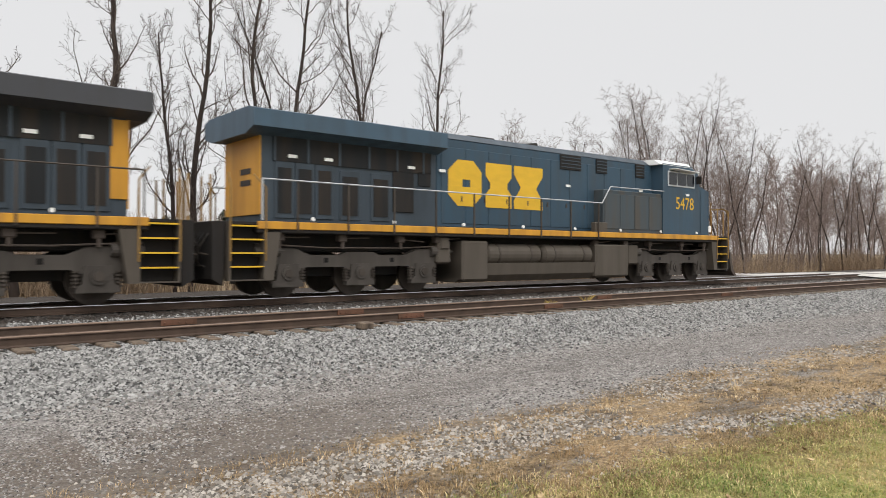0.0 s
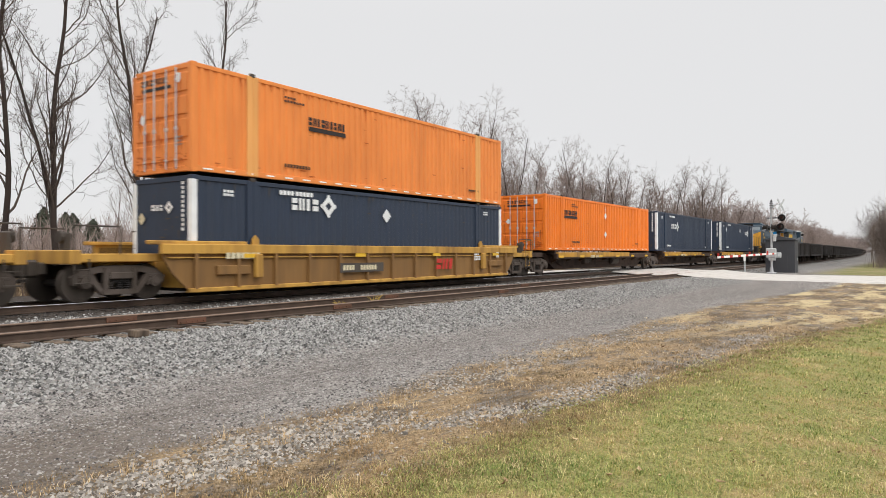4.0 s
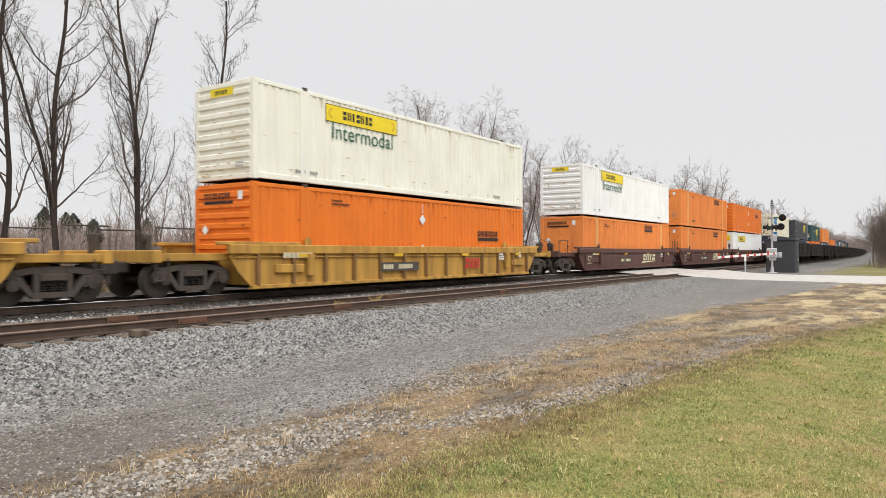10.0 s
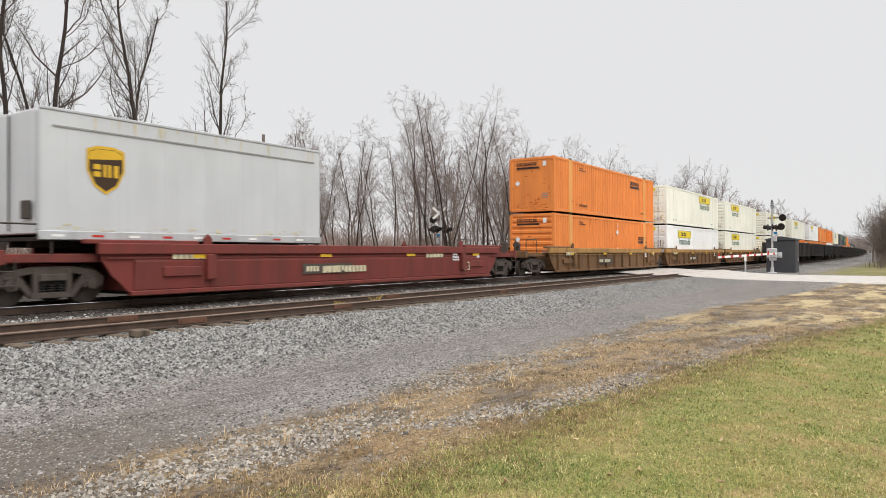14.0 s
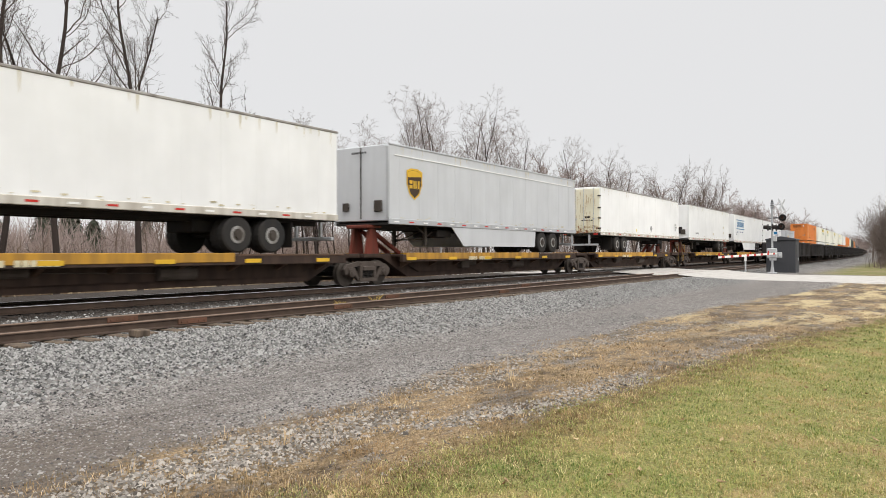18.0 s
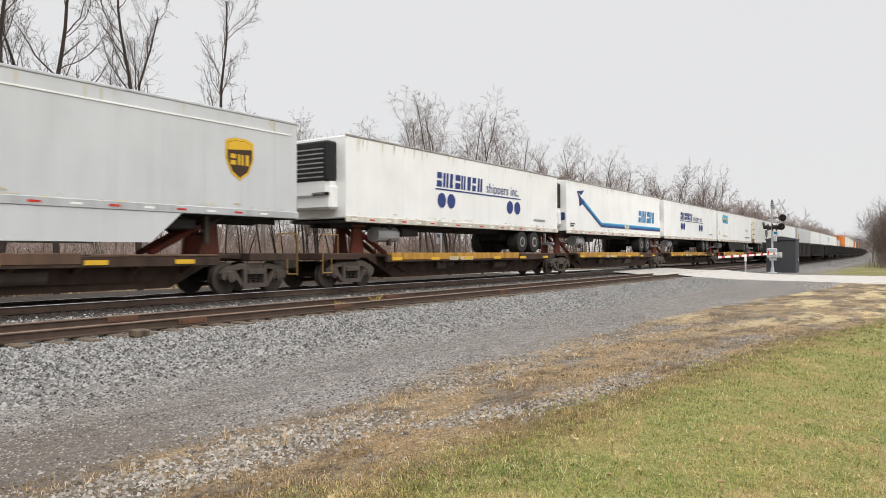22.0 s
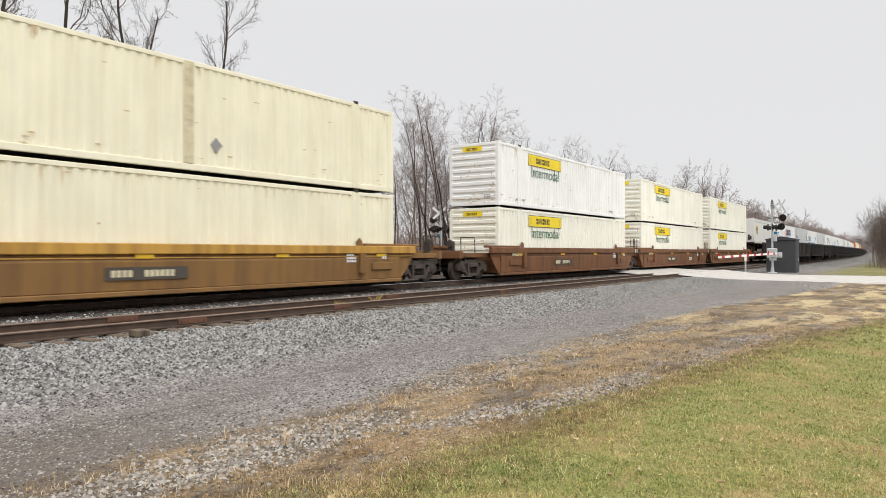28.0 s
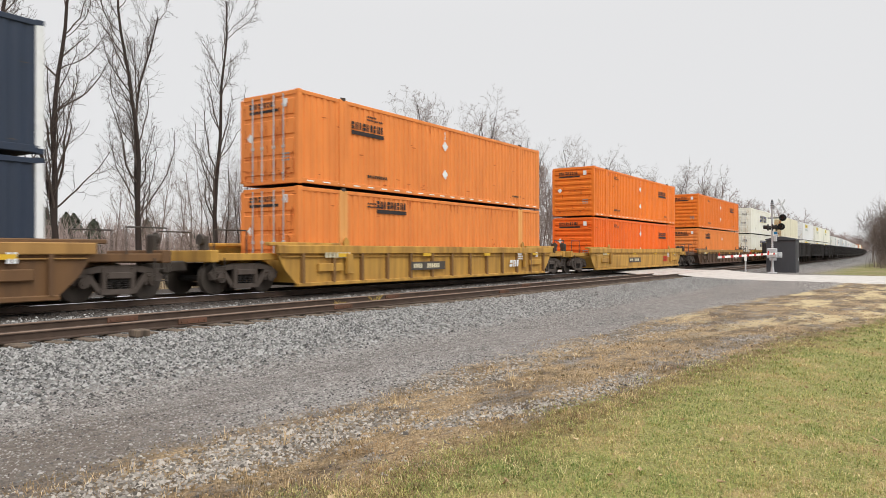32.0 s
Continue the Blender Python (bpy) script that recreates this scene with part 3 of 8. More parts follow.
def area_band(y0, y1, x0, x1, power=1.6, feather=0.0):
    """Denser towards the yard's near corner."""
    def pick(rng, k):
        x = x0 + (x1 - x0) * rng.random(k) ** power
        y = rng.uniform(y0, y1, k)
        y += np.array([bend(v) for v in x])
        d = y - np.array([bend(v) for v in x])
        soft = np.clip((d - y0) / max(0.01, feather), 0, 1)
        soft = soft * np.clip((y1 - d) / 0.4, 0.15, 1) if feather else soft + 1
        keep = (y < x * 7.0 + 1) & (rng.random(k) < soft)
        return np.stack([x[keep], y[keep]], -1)
    return pick


def rutted(inner):
    """Loose stones lie in long ridges; wheels have pressed the ground smooth between them."""
    def pick(rng, k):
        pts = inner(rng, k)
        return pts[[noise.noise(Vector((a * 0.16, b * 1.15, 4.4))) + 0.4 * noise.noise(Vector((a * 0.9, b * 2.2, 1.7))) + 0.25 * rng.standard_normal() - 0.16 * math.exp(-((b - 6.5) / 0.8) ** 2) > -0.05 for a, b in pts]]
    return pick


def fan(r0, r1, a0, a1):
    """Spots spread round the lawn's corner, thinning out with the distance from it; angles are counted from straight across the tracks."""
    def pick(rng, k):
        r = r0 * (r1 / r0) ** rng.random(k)
        a = np.radians(rng.uniform(a0, a1, k))
        return np.stack([r * np.sin(a), r * np.cos(a)], -1)
    return pick


def rough(pts, sx, sy, z):
    return np.array([noise.noise(Vector((a * sx, b * sy, z))) for a, b in pts])


def lawn_line(x):
    return 3.3 - 0.02 * x - 0.005 * x * x


def gravel_line(x):
    return np.interp(x, [0, 4, 6.2, 7.6, 9.8, 12.2, 13.8, 19, 24, 37], [5.15, 5.0, 5.0, 5.15, 5.5, 5.5, 5.0, 5.2, 4.6, 3.4])


def ridges(pts):
    """How thick the broken stone lies: two long heaps in the dry strip and two small ones, between 0 and 1."""
    x, y = pts[:, 0], pts[:, 1]
    n = rough(pts, 0.9, 1.6, 9.1)
    wob = 0.16 * n
    first = np.exp(-((y - 4.5 - wob) / 0.36) ** 4) * np.clip((6.0 - x) / 0.7, 0, 1)
    second = np.exp(-((y - np.interp(x, [5.0, 5.6, 7.1, 9.3], [4.1, 3.75, 3.3, 3.1]) - wob) / 0.24) ** 4) * np.clip((x - 4.9) / 0.6, 0, 1) * np.clip((9.6 - x) / 0.5, 0, 1)
    third = np.exp(-((y - np.interp(x, [6.4, 8.5, 10.8, 12.6, 15.6, 18.3, 20.4], [4.8, 4.72, 4.92, 4.7, 4.46, 3.3, 2.0]) - wob) / 0.4) ** 4) * np.clip((x - 6.0) / 0.8, 0, 1) * np.clip((22 - x) / 2, 0, 1) * np.clip(0.75 + 1.3 * n, 0.1, 1)
    heap = np.exp(-((x - 14.1) / 0.9) ** 4 - ((y - 2.75) / 0.3) ** 4) + np.exp(-((x - 11.6) / 0.5) ** 4 - ((y - 2.8) / 0.2) ** 4)
    return np.clip(np.maximum.reduce([first, second, third, heap]), 0, 1)


def heaped(least):
    """Stones of the ridges, and a few strays in the strip between them."""
    inner = fan(2.6, 30, 5, 87)

    def pick(rng, k):
        pts = inner(rng, k)
        strip = (pts[:, 1] > lawn_line(pts[:, 0]) + 0.1) & (pts[:, 1] < gravel_line(pts[:, 0]) + 0.3)
        pts = pts[strip]
        return pts[rng.random(len(pts)) < np.maximum(ridges(pts), least)]
    return pick


BALLAST = stone_material("ballast_stone", (44, 44, 43), (186, 184, 180))
# stone tones hold both oil and the train's shadow
DARK = stone_material("oily_shaded_stone", (40, 37, 35), (92, 86, 80))
PEBBLE = stone_material("gravel_stone", (48, 45, 43), (184, 179, 173))
PALE = stone_material("pale_stone", (74, 68, 61), (194, 186, 175))
stones("ballast_stones", "grey crushed-stone ballast beside the siding", 88000, area_band(7.4, 12.0, 0.8, 44, 1.6, 1.6), (0.016, 0.038), BALLAST, 1, 0.8)
stones("gap_stones", "grey crushed-stone ballast between the rails and tracks", 12000, area_band(13.5, 15.4, 1.5, 45, 1.6, 0.3), (0.018, 0.04), BALLAST, 2, 0.8)
stones("oily_stones", "oily ballast under the main line, darkened for the train's shadow", 9000, area_band(15.2, 18.4, 1.5, 40, 1.6, 0.4), (0.02, 0.045), DARK, 12, 0.8)
stones("yard_gravel", "fine packed gravel of the yard", 56000, area_band(4.6, 8.6, 0.5, 40, 1.7, 1.2), (0.006, 0.014), PEBBLE, 3)
stones("yard_stones", "larger loose stones in the yard", 76000, rutted(area_band(4.8, 8.9, 1.4, 34, 1.5, 0.8)), (0.009, 0.022), PEBBLE, 14)
stones("ridge_stones", "pale broken stones heaped along the dry grass", 170000, heaped(0.05), (0.008, 0.022), PALE, 4, 0.75)
stones("ridge_cobbles", "larger pale stones on the heaps", 30000, heaped(0.03), (0.016, 0.032), PALE, 41, 0.7)


def blade_material(name, shades, scale=0.9):
    """Grass: its shade drifts in patches over the ground and differs from blade to blade."""
    m = bpy.data.materials.new(name)
    m.use_nodes = True
    n, l = m.node_tree.nodes, m.node_tree.links
    p = n["Principled BSDF"]
    tc, g, t, r = n.new("ShaderNodeTexCoord"), n.new("ShaderNodeNewGeometry"), n.new("ShaderNodeTexNoise"), n.new("ShaderNodeValToRGB")
    t.inputs["Scale"].default_value, t.inputs["Detail"].default_value, t.inputs["Roughness"].default_value = scale, 6, 0.75
    l.new(tc.outputs["Object"], t.inputs["Vector"])
    stray = n.new("ShaderNodeMath")
    stray.operation = "MULTIPLY_ADD"
    stray.inputs[1].default_value, stray.inputs[2].default_value = 0.22, -0.11
    l.new(g.outputs["Random Per Island"], stray.inputs[0])
    add = n.new("ShaderNodeMath")
    l.new(t.outputs["Fac"], add.inputs[0])
    l.new(stray.outputs[0], add.inputs[1])
    while len(r.color_ramp.elements) < len(shades):
        r.color_ramp.elements.new(0.5)
    for i, (e, c) in enumerate(zip(r.color_ramp.elements, shades)):
        e.position, e.color = 0.35 + 0.3 * i / (len(shades) - 1), (*lin(*c), 1)
    l.new(add.outputs[0], r.inputs["Fac"])
    lift = n.new("ShaderNodeMapRange")
    lift.inputs["To Min"].default_value, lift.inputs["To Max"].default_value = 0.78, 1.24
    wn2 = n.new("ShaderNodeTexWhiteNoise")
    wn2.noise_dimensions = "1D"
    l.new(g.outputs["Random Per Island"], wn2.inputs["W"])
    l.new(wn2.outputs["Value"], lift.inputs["Value"])
    k = n.new("ShaderNodeVectorMath")
    k.operation = "SCALE"
    l.new(r.outputs["Color"], k.inputs[0])
    l.new(lift.outputs[0], k.inputs["Scale"])
    l.new(k.outputs[0], p.inputs["Base Color"])
    p.inputs["Roughness"].default_value, p.inputs["Specular IOR Level"].default_value = 0.7, 0.3
    return m


def tufts(name, label, count, per, area, height, material, seed, wide=0.0022, spread=0.03, lean=0.7):
    """Blades in small tufts: each rises from near its tuft's root, leans outwards and bends over at two thirds of its height."""
    rng = np.random.default_rng(seed)
    roots = area(rng, count)
    zz = np.array([ground_level(x, y) for x, y in roots])
    size = rng.uniform(0.6, 1.25, len(roots))
    roots, zz, size = np.repeat(roots, per, 0), np.repeat(zz, per), np.repeat(size, per)
    k = len(roots)
    out = rng.normal(0, 1, (k, 2))
    far = np.maximum(1.0, np.hypot(roots[:, 0], roots[:, 1]) / 6.5)
    base = roots + out * (spread * np.sqrt(far))[:, None]
    h = rng.uniform(height[0], height[1], k) * size
    an = np.arctan2(out[:, 1], out[:, 0]) + rng.normal(0, 0.7, k)
    ln = h * lean * rng.uniform(0.2, 1.4, k)
    wd = wide * far
    way = np.stack([np.cos(an), np.sin(an)], -1)
    side = np.stack([-way[:, 1], way[:, 0]], -1) * wd[:, None]
    mid = base + way * (ln * 0.4)[:, None]
    tip = base + way * ln[:, None]
    low, mz, tz = zz - 0.006, zz + h * 0.68, zz + h * 0.95
    v = np.stack([np.column_stack([base - side, low]), np.column_stack([base + side, low]), np.column_stack([mid + side * 0.8, mz]), np.column_stack([mid - side * 0.8, mz]), np.column_stack([tip, tz])], 1)
    b = Build()
    b.v = v.reshape(-1, 3).tolist()
    n5 = (np.arange(k) * 5)[:, None]
    b.f = (n5 + np.array([0, 1, 2, 3])).tolist() + (n5 + np.array([3, 2, 4])).tolist()
    tagged(new(name, b.mesh(name, material)), label, "grass", kind="stuff")


def turf(lo, hi, patch=None, r=(3.0, 34)):
    """Spots whose distance behind the lawn's edge lies between lo and hi."""
    inner = fan(r[0], r[1], 12, 90)

    def pick(rng, k):
        pts = inner(rng, k)
        d = pts[:, 1] - lawn_line(pts[:, 0]) - 0.45 * rough(pts, 0.7, 0.9, 0.3) - 0.15 * rng.standard_normal(len(pts))
        keep = (d > lo) & (d < hi) & (pts[:, 0] < 41.5)
        if patch:
            keep &= rough(pts, patch[0], patch[1], patch[2]) + 0.25 * rng.standard_normal(len(pts)) > patch[3]
        return pts[keep]
    return pick


def strip_turf(bare, patch, r=(2.6, 36)):
    """Dry grass of the strip between lawn and gravel; it keeps off the stone heaps."""
    inner = fan(r[0], r[1], 5, 88)

    def pick(rng, k):
        pts = inner(rng, k)
        x, y = pts[:, 0], pts[:, 1]
        keep = (y > lawn_line(x) - 0.25) & (y < gravel_line(x) + 0.15 * rng.standard_normal(len(pts))) & (x < 41.5)
        pts = pts[keep]
        keep = (rng.random(len(pts)) > bare * ridges(pts)) & (rough(pts, 1.1, 1.8, patch[0]) + 0.2 * rng.standard_normal(len(pts)) > patch[1])
        return pts[keep]
    return pick


GRASS = blade_material("lawn_blade", [(92, 116, 54), (120, 136, 68), (150, 154, 84), (172, 162, 100), (182, 156, 112)], 0.6)
FADED = blade_material("faded_blade", [(184, 174, 112), (208, 194, 138), (212, 190, 148)], 2.0)
STRAW = blade_material("straw_blade", [(150, 124, 88), (190, 162, 120), (222, 200, 160)], 1.3)
BROWN = blade_material("brown_blade", [(96, 84, 54), (130, 108, 74), (160, 130, 92)], 1.3)
tufts("lawn_grass", "short green lawn with faded patches", 52000, 7, turf(-12, 0.1), (0.012, 0.036), GRASS, 5, 0.0021, 0.035, 1.5)
tufts("faded_grass", "yellowed blades in the lawn", 18000, 5, turf(-12, 0.3, (1.3, 1.5, 5.3, -0.05)), (0.012, 0.038), FADED, 6, 0.002, 0.035, 1.6)
tufts("edge_grass", "olive-brown grass where the lawn thins out", 15000, 6, turf(-0.7, 0.9, (1.7, 2.1, 1.9, -0.2), (2.6, 26)), (0.012, 0.04), BROWN, 15, 0.0022, 0.035, 1.4)
tufts("brown_grass", "withered brown grass between the stones", 22000, 6, strip_turf(0.9, (5.3, -0.2), (2.6, 17)), (0.012, 0.04), BROWN, 13, 0.0022, 0.04, 1.4)
tufts("dry_grass", "dry straw-coloured grass at the gravel's edge", 14000, 6, strip_turf(0.85, (2.9, 0.05), (2.6, 24)), (0.014, 0.045), STRAW, 7, 0.002, 0.035, 1.5)
tufts("tall_straw", "taller clumps of dry straw", 300, 16, strip_turf(0.6, (7.7, 0.0), (3.0, 12)), (0.05, 0.13), STRAW, 8, 0.0018, 0.03, 0.8)


def leaves(count, seed):
    """Fallen leaves, each a small curled blade, on the lawn and the dry strip."""
    rng = random.Random(seed)
    b = Build()
    for i in range(count):
        x = 2.5 + 14 * rng.random() ** 1.4
        y = rng.uniform(-0.05 * x - 0.6, 4.2)
        m = pose(x, y, ground_level(x, y) + rng.uniform(0.015, 0.035), rng.uniform(-25, 25), rng.uniform(-25, 25), rng.uniform(0, 360))
        k = rng.uniform(0.018, 0.045)
        b.add([tuple(m @ Vector(c)) for c in ((-k, 0, 0.3 * k), (-0.3 * k, -0.5 * k, 0.1 * k), (k, 0, 0.35 * k), (-0.2 * k, 0.5 * k, 0.25 * k), (0.1 * k, 0, -0.1 * k))],
              [(0, 1, 4), (1, 2, 4), (2, 3, 4), (3, 0, 4)])
    tagged(new("fallen_leaves", b.mesh("fallen_leaves", stone_material("dead_leaf", (120, 84, 52), (212, 188, 146)))), "dry curled leaves fallen on the grass", "leaves", kind="stuff")


leaves(150, 31)
# ---- tracks ----
def along(x0, x1, step):
    k = max(1, int(round((x1 - x0) / step)))
    return [x0 + (x1 - x0) * i / k for i in range(k + 1)]


def swept(profile, off, z, xs):
    """A profile of (across, up) corners carried along the curve."""
    b = Build()
    n = len(profile)
    for x in xs:
        y = off + bend(x)
        b.v += [(x, y + a, z + u) for a, u in profile]
    for i in range(len(xs) - 1):
        for j in range(n):
            k = (j + 1) % n
            b.f.append((i * n + j, i * n + k, (i + 1) * n + k, (i + 1) * n + j))
    b.f += [list(range(n))[::-1], [(len(xs) - 1) * n + j for j in range(n)]]
    return b


FOOT = [(-0.07, -0.17), (0.07, -0.17), (0.07, -0.155), (0.012, -0.135), (0.012, -0.045), (0.036, -0.035), (0.036, -0.02), (-0.036, -0.02), (-0.036, -0.035), (-0.012, -0.045), (-0.012, -0.135), (-0.07, -0.155)]
HEAD = [(-0.036, -0.02), (0.036, -0.02), (0.034, -0.01), (0.026, -0.003), (0.012, 0.0), (-0.012, 0.0), (-0.026, -0.003), (-0.034, -0.01)]


def build_track(name, label, mid, z, head, tie_mat, ties_to):
    tr = thing(name, label, "railway track", kind="structure")
    xs = along(-60, 60, 4) + along(70, 700, 10)
    for s in (-0.7525, 0.7525):
        rail = part("rail", swept(FOOT, mid + s, z, xs), P["rail"], tr)
        part("running_surface", swept(HEAD, mid + s, z, xs), P[head], rail)
    rng = random.Random(5)
    tie = [kept((name, "tie", i), lambda: Build().soft(-0.115, 0.115, -1.3, 1.3, -0.17, 0.0, 0.015).mesh("tie", P[tie_mat])) for i in range(3)]
    for i, x in enumerate(along(-2, ties_to, 0.54)):
        far = rng.uniform(-0.09, 0.09)
        part("tie", tie[i % 3], None, tr, at=pose(x + rng.uniform(-0.03, 0.03), mid + bend(x) + far, z - 0.175 + rng.uniform(-0.012, 0.01), 0, 0, heading(x) + rng.uniform(-1.5, 1.5)))
    return tr


siding = build_track("siding_track", "rusty siding rails on weathered wooden ties", SIDE_Y, 0.0, "rail_dull", "tie", 52)
main_track = build_track("main_track", "main line with polished rails on dark oily ties", MAIN_Y, MAIN_Z, "rail_head", "tie_black", 48)
bar = Build().box(-0.33, 0.33, -0.03, 0.0, -0.13, -0.03)
for i in range(5):
    bar.cyl((-0.26 + 0.13 * i, -0.055, -0.085), (-0.26 + 0.13 * i, -0.02, -0.085), 0.016, n=6)
bar = bar.mesh("joint_bar", P["joint"])
for x, s in ((4.6, 0.7525), (8.35, 0.7525), (8.9, -0.7525), (13.3, -0.7525), (17.2, 0.7525), (21.5, -0.7525), (26, 0.7525)):
    part("joint_bar", bar, None, siding, at=pose(x, SIDE_Y + s + bend(x) - 0.012, 0, 0, 0, heading(x)))
loose = thing("tie_end", "dark broken tie end lying on the ballast", "railway tie")
part("timber", Build().soft(-0.16, 0.16, -0.1, 0.1, 0, 0.13, 0.02), P["tie"], loose)
loose.matrix_basis = pose(7.25, 11.25, -0.19, 4, 3, 14)

# a dry weed between the siding's rails
for wx, wy, k in ((15.1, 12.5, 1.0), (14.0, 12.75, 0.7), (16.3, 12.3, 0.6)):
    weed = thing("dry_weed", "yellow dry weed growing between the siding rails", "weed")
    rng = random.Random(int(wx * 10))
    b = Build()
    for i in range(26):
        a, h = rng.uniform(0, 6.283), rng.uniform(0.12, 0.34) * k
        r1 = rng.uniform(0.05, 0.28) * k
        x0, y0 = rng.uniform(-0.05, 0.05), rng.uniform(-0.05, 0.05)
        b.cyl((x0, y0, -0.02), (x0 + math.cos(a) * r1 * 0.5, y0 + math.sin(a) * r1 * 0.5, h * 0.7), 0.004, 0.003, 4).cyl((x0 + math.cos(a) * r1 * 0.5, y0 + math.sin(a) * r1 * 0.5, h * 0.7), (x0 + math.cos(a) * r1, y0 + math.sin(a) * r1, h), 0.007, 0.002, 4)
    part("stalks", b, P["weed"], weed)
    weed.matrix_basis = pose(wx, wy, ground_level(wx, wy))

# ---- the road over the crossing ----
def road_material():
    m = surface("pale_worn_asphalt", (186, 182, 176), 0.85, dirt=0.3, dirt_rgb=(140, 134, 126), scale=0.8, streak=False, vary=0.1, grain=40)
    return m


def build_road():
    b = Build()
    ys = along(-160, 16.0, 2.0) + along(18, 140, 4)
    for y in ys:
        z = max(ground_level(44, y), -0.34) + 0.035
        if 10 < y < 20:
            z = max(z, -0.01 if y < 15 else 0.1)
        e = 0.35 * noise.noise(Vector((y * 0.5, 1.3, 0)))
        b.v += [(42.6 + e, y, z - 0.08), (43.0 + e, y, z), (53.6 + e, y, z), (54.0 + e, y, z - 0.08)]
    for i in range(len(ys) - 1):
        for j in range(3):
            b.f.append((i * 4 + j, i * 4 + j + 1, i * 4 + j + 5, i * 4 + j + 4))
    ob = new("road", b.mesh("road", road_material()))
    tagged(ob, "pale worn asphalt road over the level crossing", "road", kind="structure")


build_road()

# ---- crossing signals ----
def crossing_signal(at_pose, arm, label, sign=(-0.62, 5.0, -16), board="galv"):
    th = thing("crossing_signal", label, "crossing signal")
    part("base", Build().soft(-0.28, 0.28, -0.28, 0.28, 0, 0.12, 0.03).cyl((0, 0, 0.1), (0, 0, 0.5), 0.14, 0.1, 10), P["galv"], th)
    part("mast", Build().cyl((0, 0, 0.4), (0, 0, 5.2), 0.075, n=10), P["galv"], th)
    part("sign_bracket", Build().cyl((0, 0, sign[1]), (0, sign[0] + 0.02, sign[1]), 0.03, n=6), P["galv"], th)
    part("finial", Build().cyl((0, 0, 5.2), (0, 0, 5.4), 0.1, 0.02, 10), P["hut"], th)
    cb = part("crossbuck", Build().moved(pose(0, 0, 0)), P["lamp_white"], th)
    for s in (45, -45):
        part("blade", Build().soft(-0.6, 0.6, -0.012, 0.012, -0.085, 0.085, 0.006).moved(pose(0, sign[0] if s > 0 else sign[0] - 0.03, sign[1], 0, s * 0.9, sign[2])), P[board], cb)
    part("crossarm", Build().cyl((-0.85, 0, 3.35), (0.85, 0, 3.35), 0.04, n=8), P["hut"], th)
    for x in (-0.62, 0.62):
        for y in (-1, 1):
            disc = part("lamp_disc", Build().cyl((x, 0.14 * y, 3.35), (x, 0.17 * y, 3.35), 0.25, n=18), P["black"], th)
            part("hood", Build().cyl((x, 0.17 * y, 3.35), (x, 0.45 * y, 3.37), 0.14, n=12, caps=False), P["black"], disc)
            part("lens", Build().cyl((x, 0.17 * y, 3.35), (x, 0.19 * y, 3.35), 0.125, n=12), P["maroon"], disc)
    # a second pair, turned to the side road
    part("crossarm", Build().cyl((0, -0.85, 4.05), (0, 0.3, 4.05), 0.04, n=8), P["hut"], th)
    for y, z in ((-0.72, 4.05), (-0.62, 3.4)):
        disc = part("lamp_disc", Build().cyl((-0.1, y, z), (-0.07, y, z), 0.25, n=18), P["black"], th)
        part("hood", Build().cyl((-0.38, y, z + 0.02), (-0.1, y, z), 0.14, n=12, caps=False), P["black"], disc)
        part("lens", Build().cyl((-0.12, y, z), (-0.1, y, z), 0.125, n=12), P["maroon"], disc)
        part("lamp_case", Build().soft(-0.07, 0.12, y - 0.16, y + 0.16, z - 0.16, z + 0.16, 0.03), P["black"], disc)
    for z in (4.75, 4.95, 5.1):
        part("clamp", Build().cyl((0, 0, z), (0, 0, z + 0.05), 0.13, n=10), P["hut"], th)
    part("junction_box", Build().soft(-0.14, 0.14, -0.3, -0.1, 2.35, 2.75, 0.02), P["galv"], th)
    part("mast_sign", Build().box(-0.012, 0.012, -0.34, -0.1, 2.85, 3.05), P["mark_blue"], th)
    part("step_rung", Build().cyl((-0.2, 0, 2.0), (0.2, 0, 2.0), 0.018, n=6), P["galv"], th)
    part("bell", Build().cyl((0.18, 0, 4.9), (0.24, 0, 4.9), 0.14, 0.1, 12), P["galv"], th)
    if arm:
        mech = part("gate_mechanism", Build().soft(-0.34, 0.12, -0.32, 0.32, 1.15, 1.85, 0.05), P["galv"], th)
        part("counterweight", Build().box(0.15, 1.2, -0.4, -0.34, 1.25, 1.45).box(0.15, 1.2, 0.34, 0.4, 1.25, 1.45).soft(0.9, 1.3, -0.42, 0.42, 1.15, 1.55, 0.03), P["galv"], mech)
        k = 24
        L = arm
        ga = part("gate_arm", Build().moved(pose(0, 0, 0)), P["lamp_white"], th)
        for i in range(k):
            a, b2 = -0.3 - (L - 0.3) * i / k, -0.3 - (L - 0.3) * (i + 1) / k
            part("stripe", Build().soft(b2, a, -0.37, -0.34, 1.4 - 0.18 * i / k, 1.53 - 0.18 * i / k, 0.005), P["mark_red" if i % 3 == 1 else "lamp_white"], ga)
        for d in (3.0, 8.0, L - 0.15):
            part("arm_lamp", Build().cyl((-d, -0.36, 1.52 - 0.18 * d / L), (-d, -0.36, 1.69 - 0.18 * d / L), 0.05, n=8), P["mark_red"], ga)
    th.matrix_basis = at_pose
    return th


crossing_signal(pose(56.4, 9.35, -0.32, 0, 0, -2.2), 15.2, "galvanised crossing signal with crossbuck, dark flashers and lowered red-white gate arm")
crossing_signal(pose(41.3, 28.2, -0.45, 0, 0, 178), 0, "galvanised crossing signal with white crossbuck and dark flashers behind the tracks", (-0.12, 4.5, -42), "lamp_white")

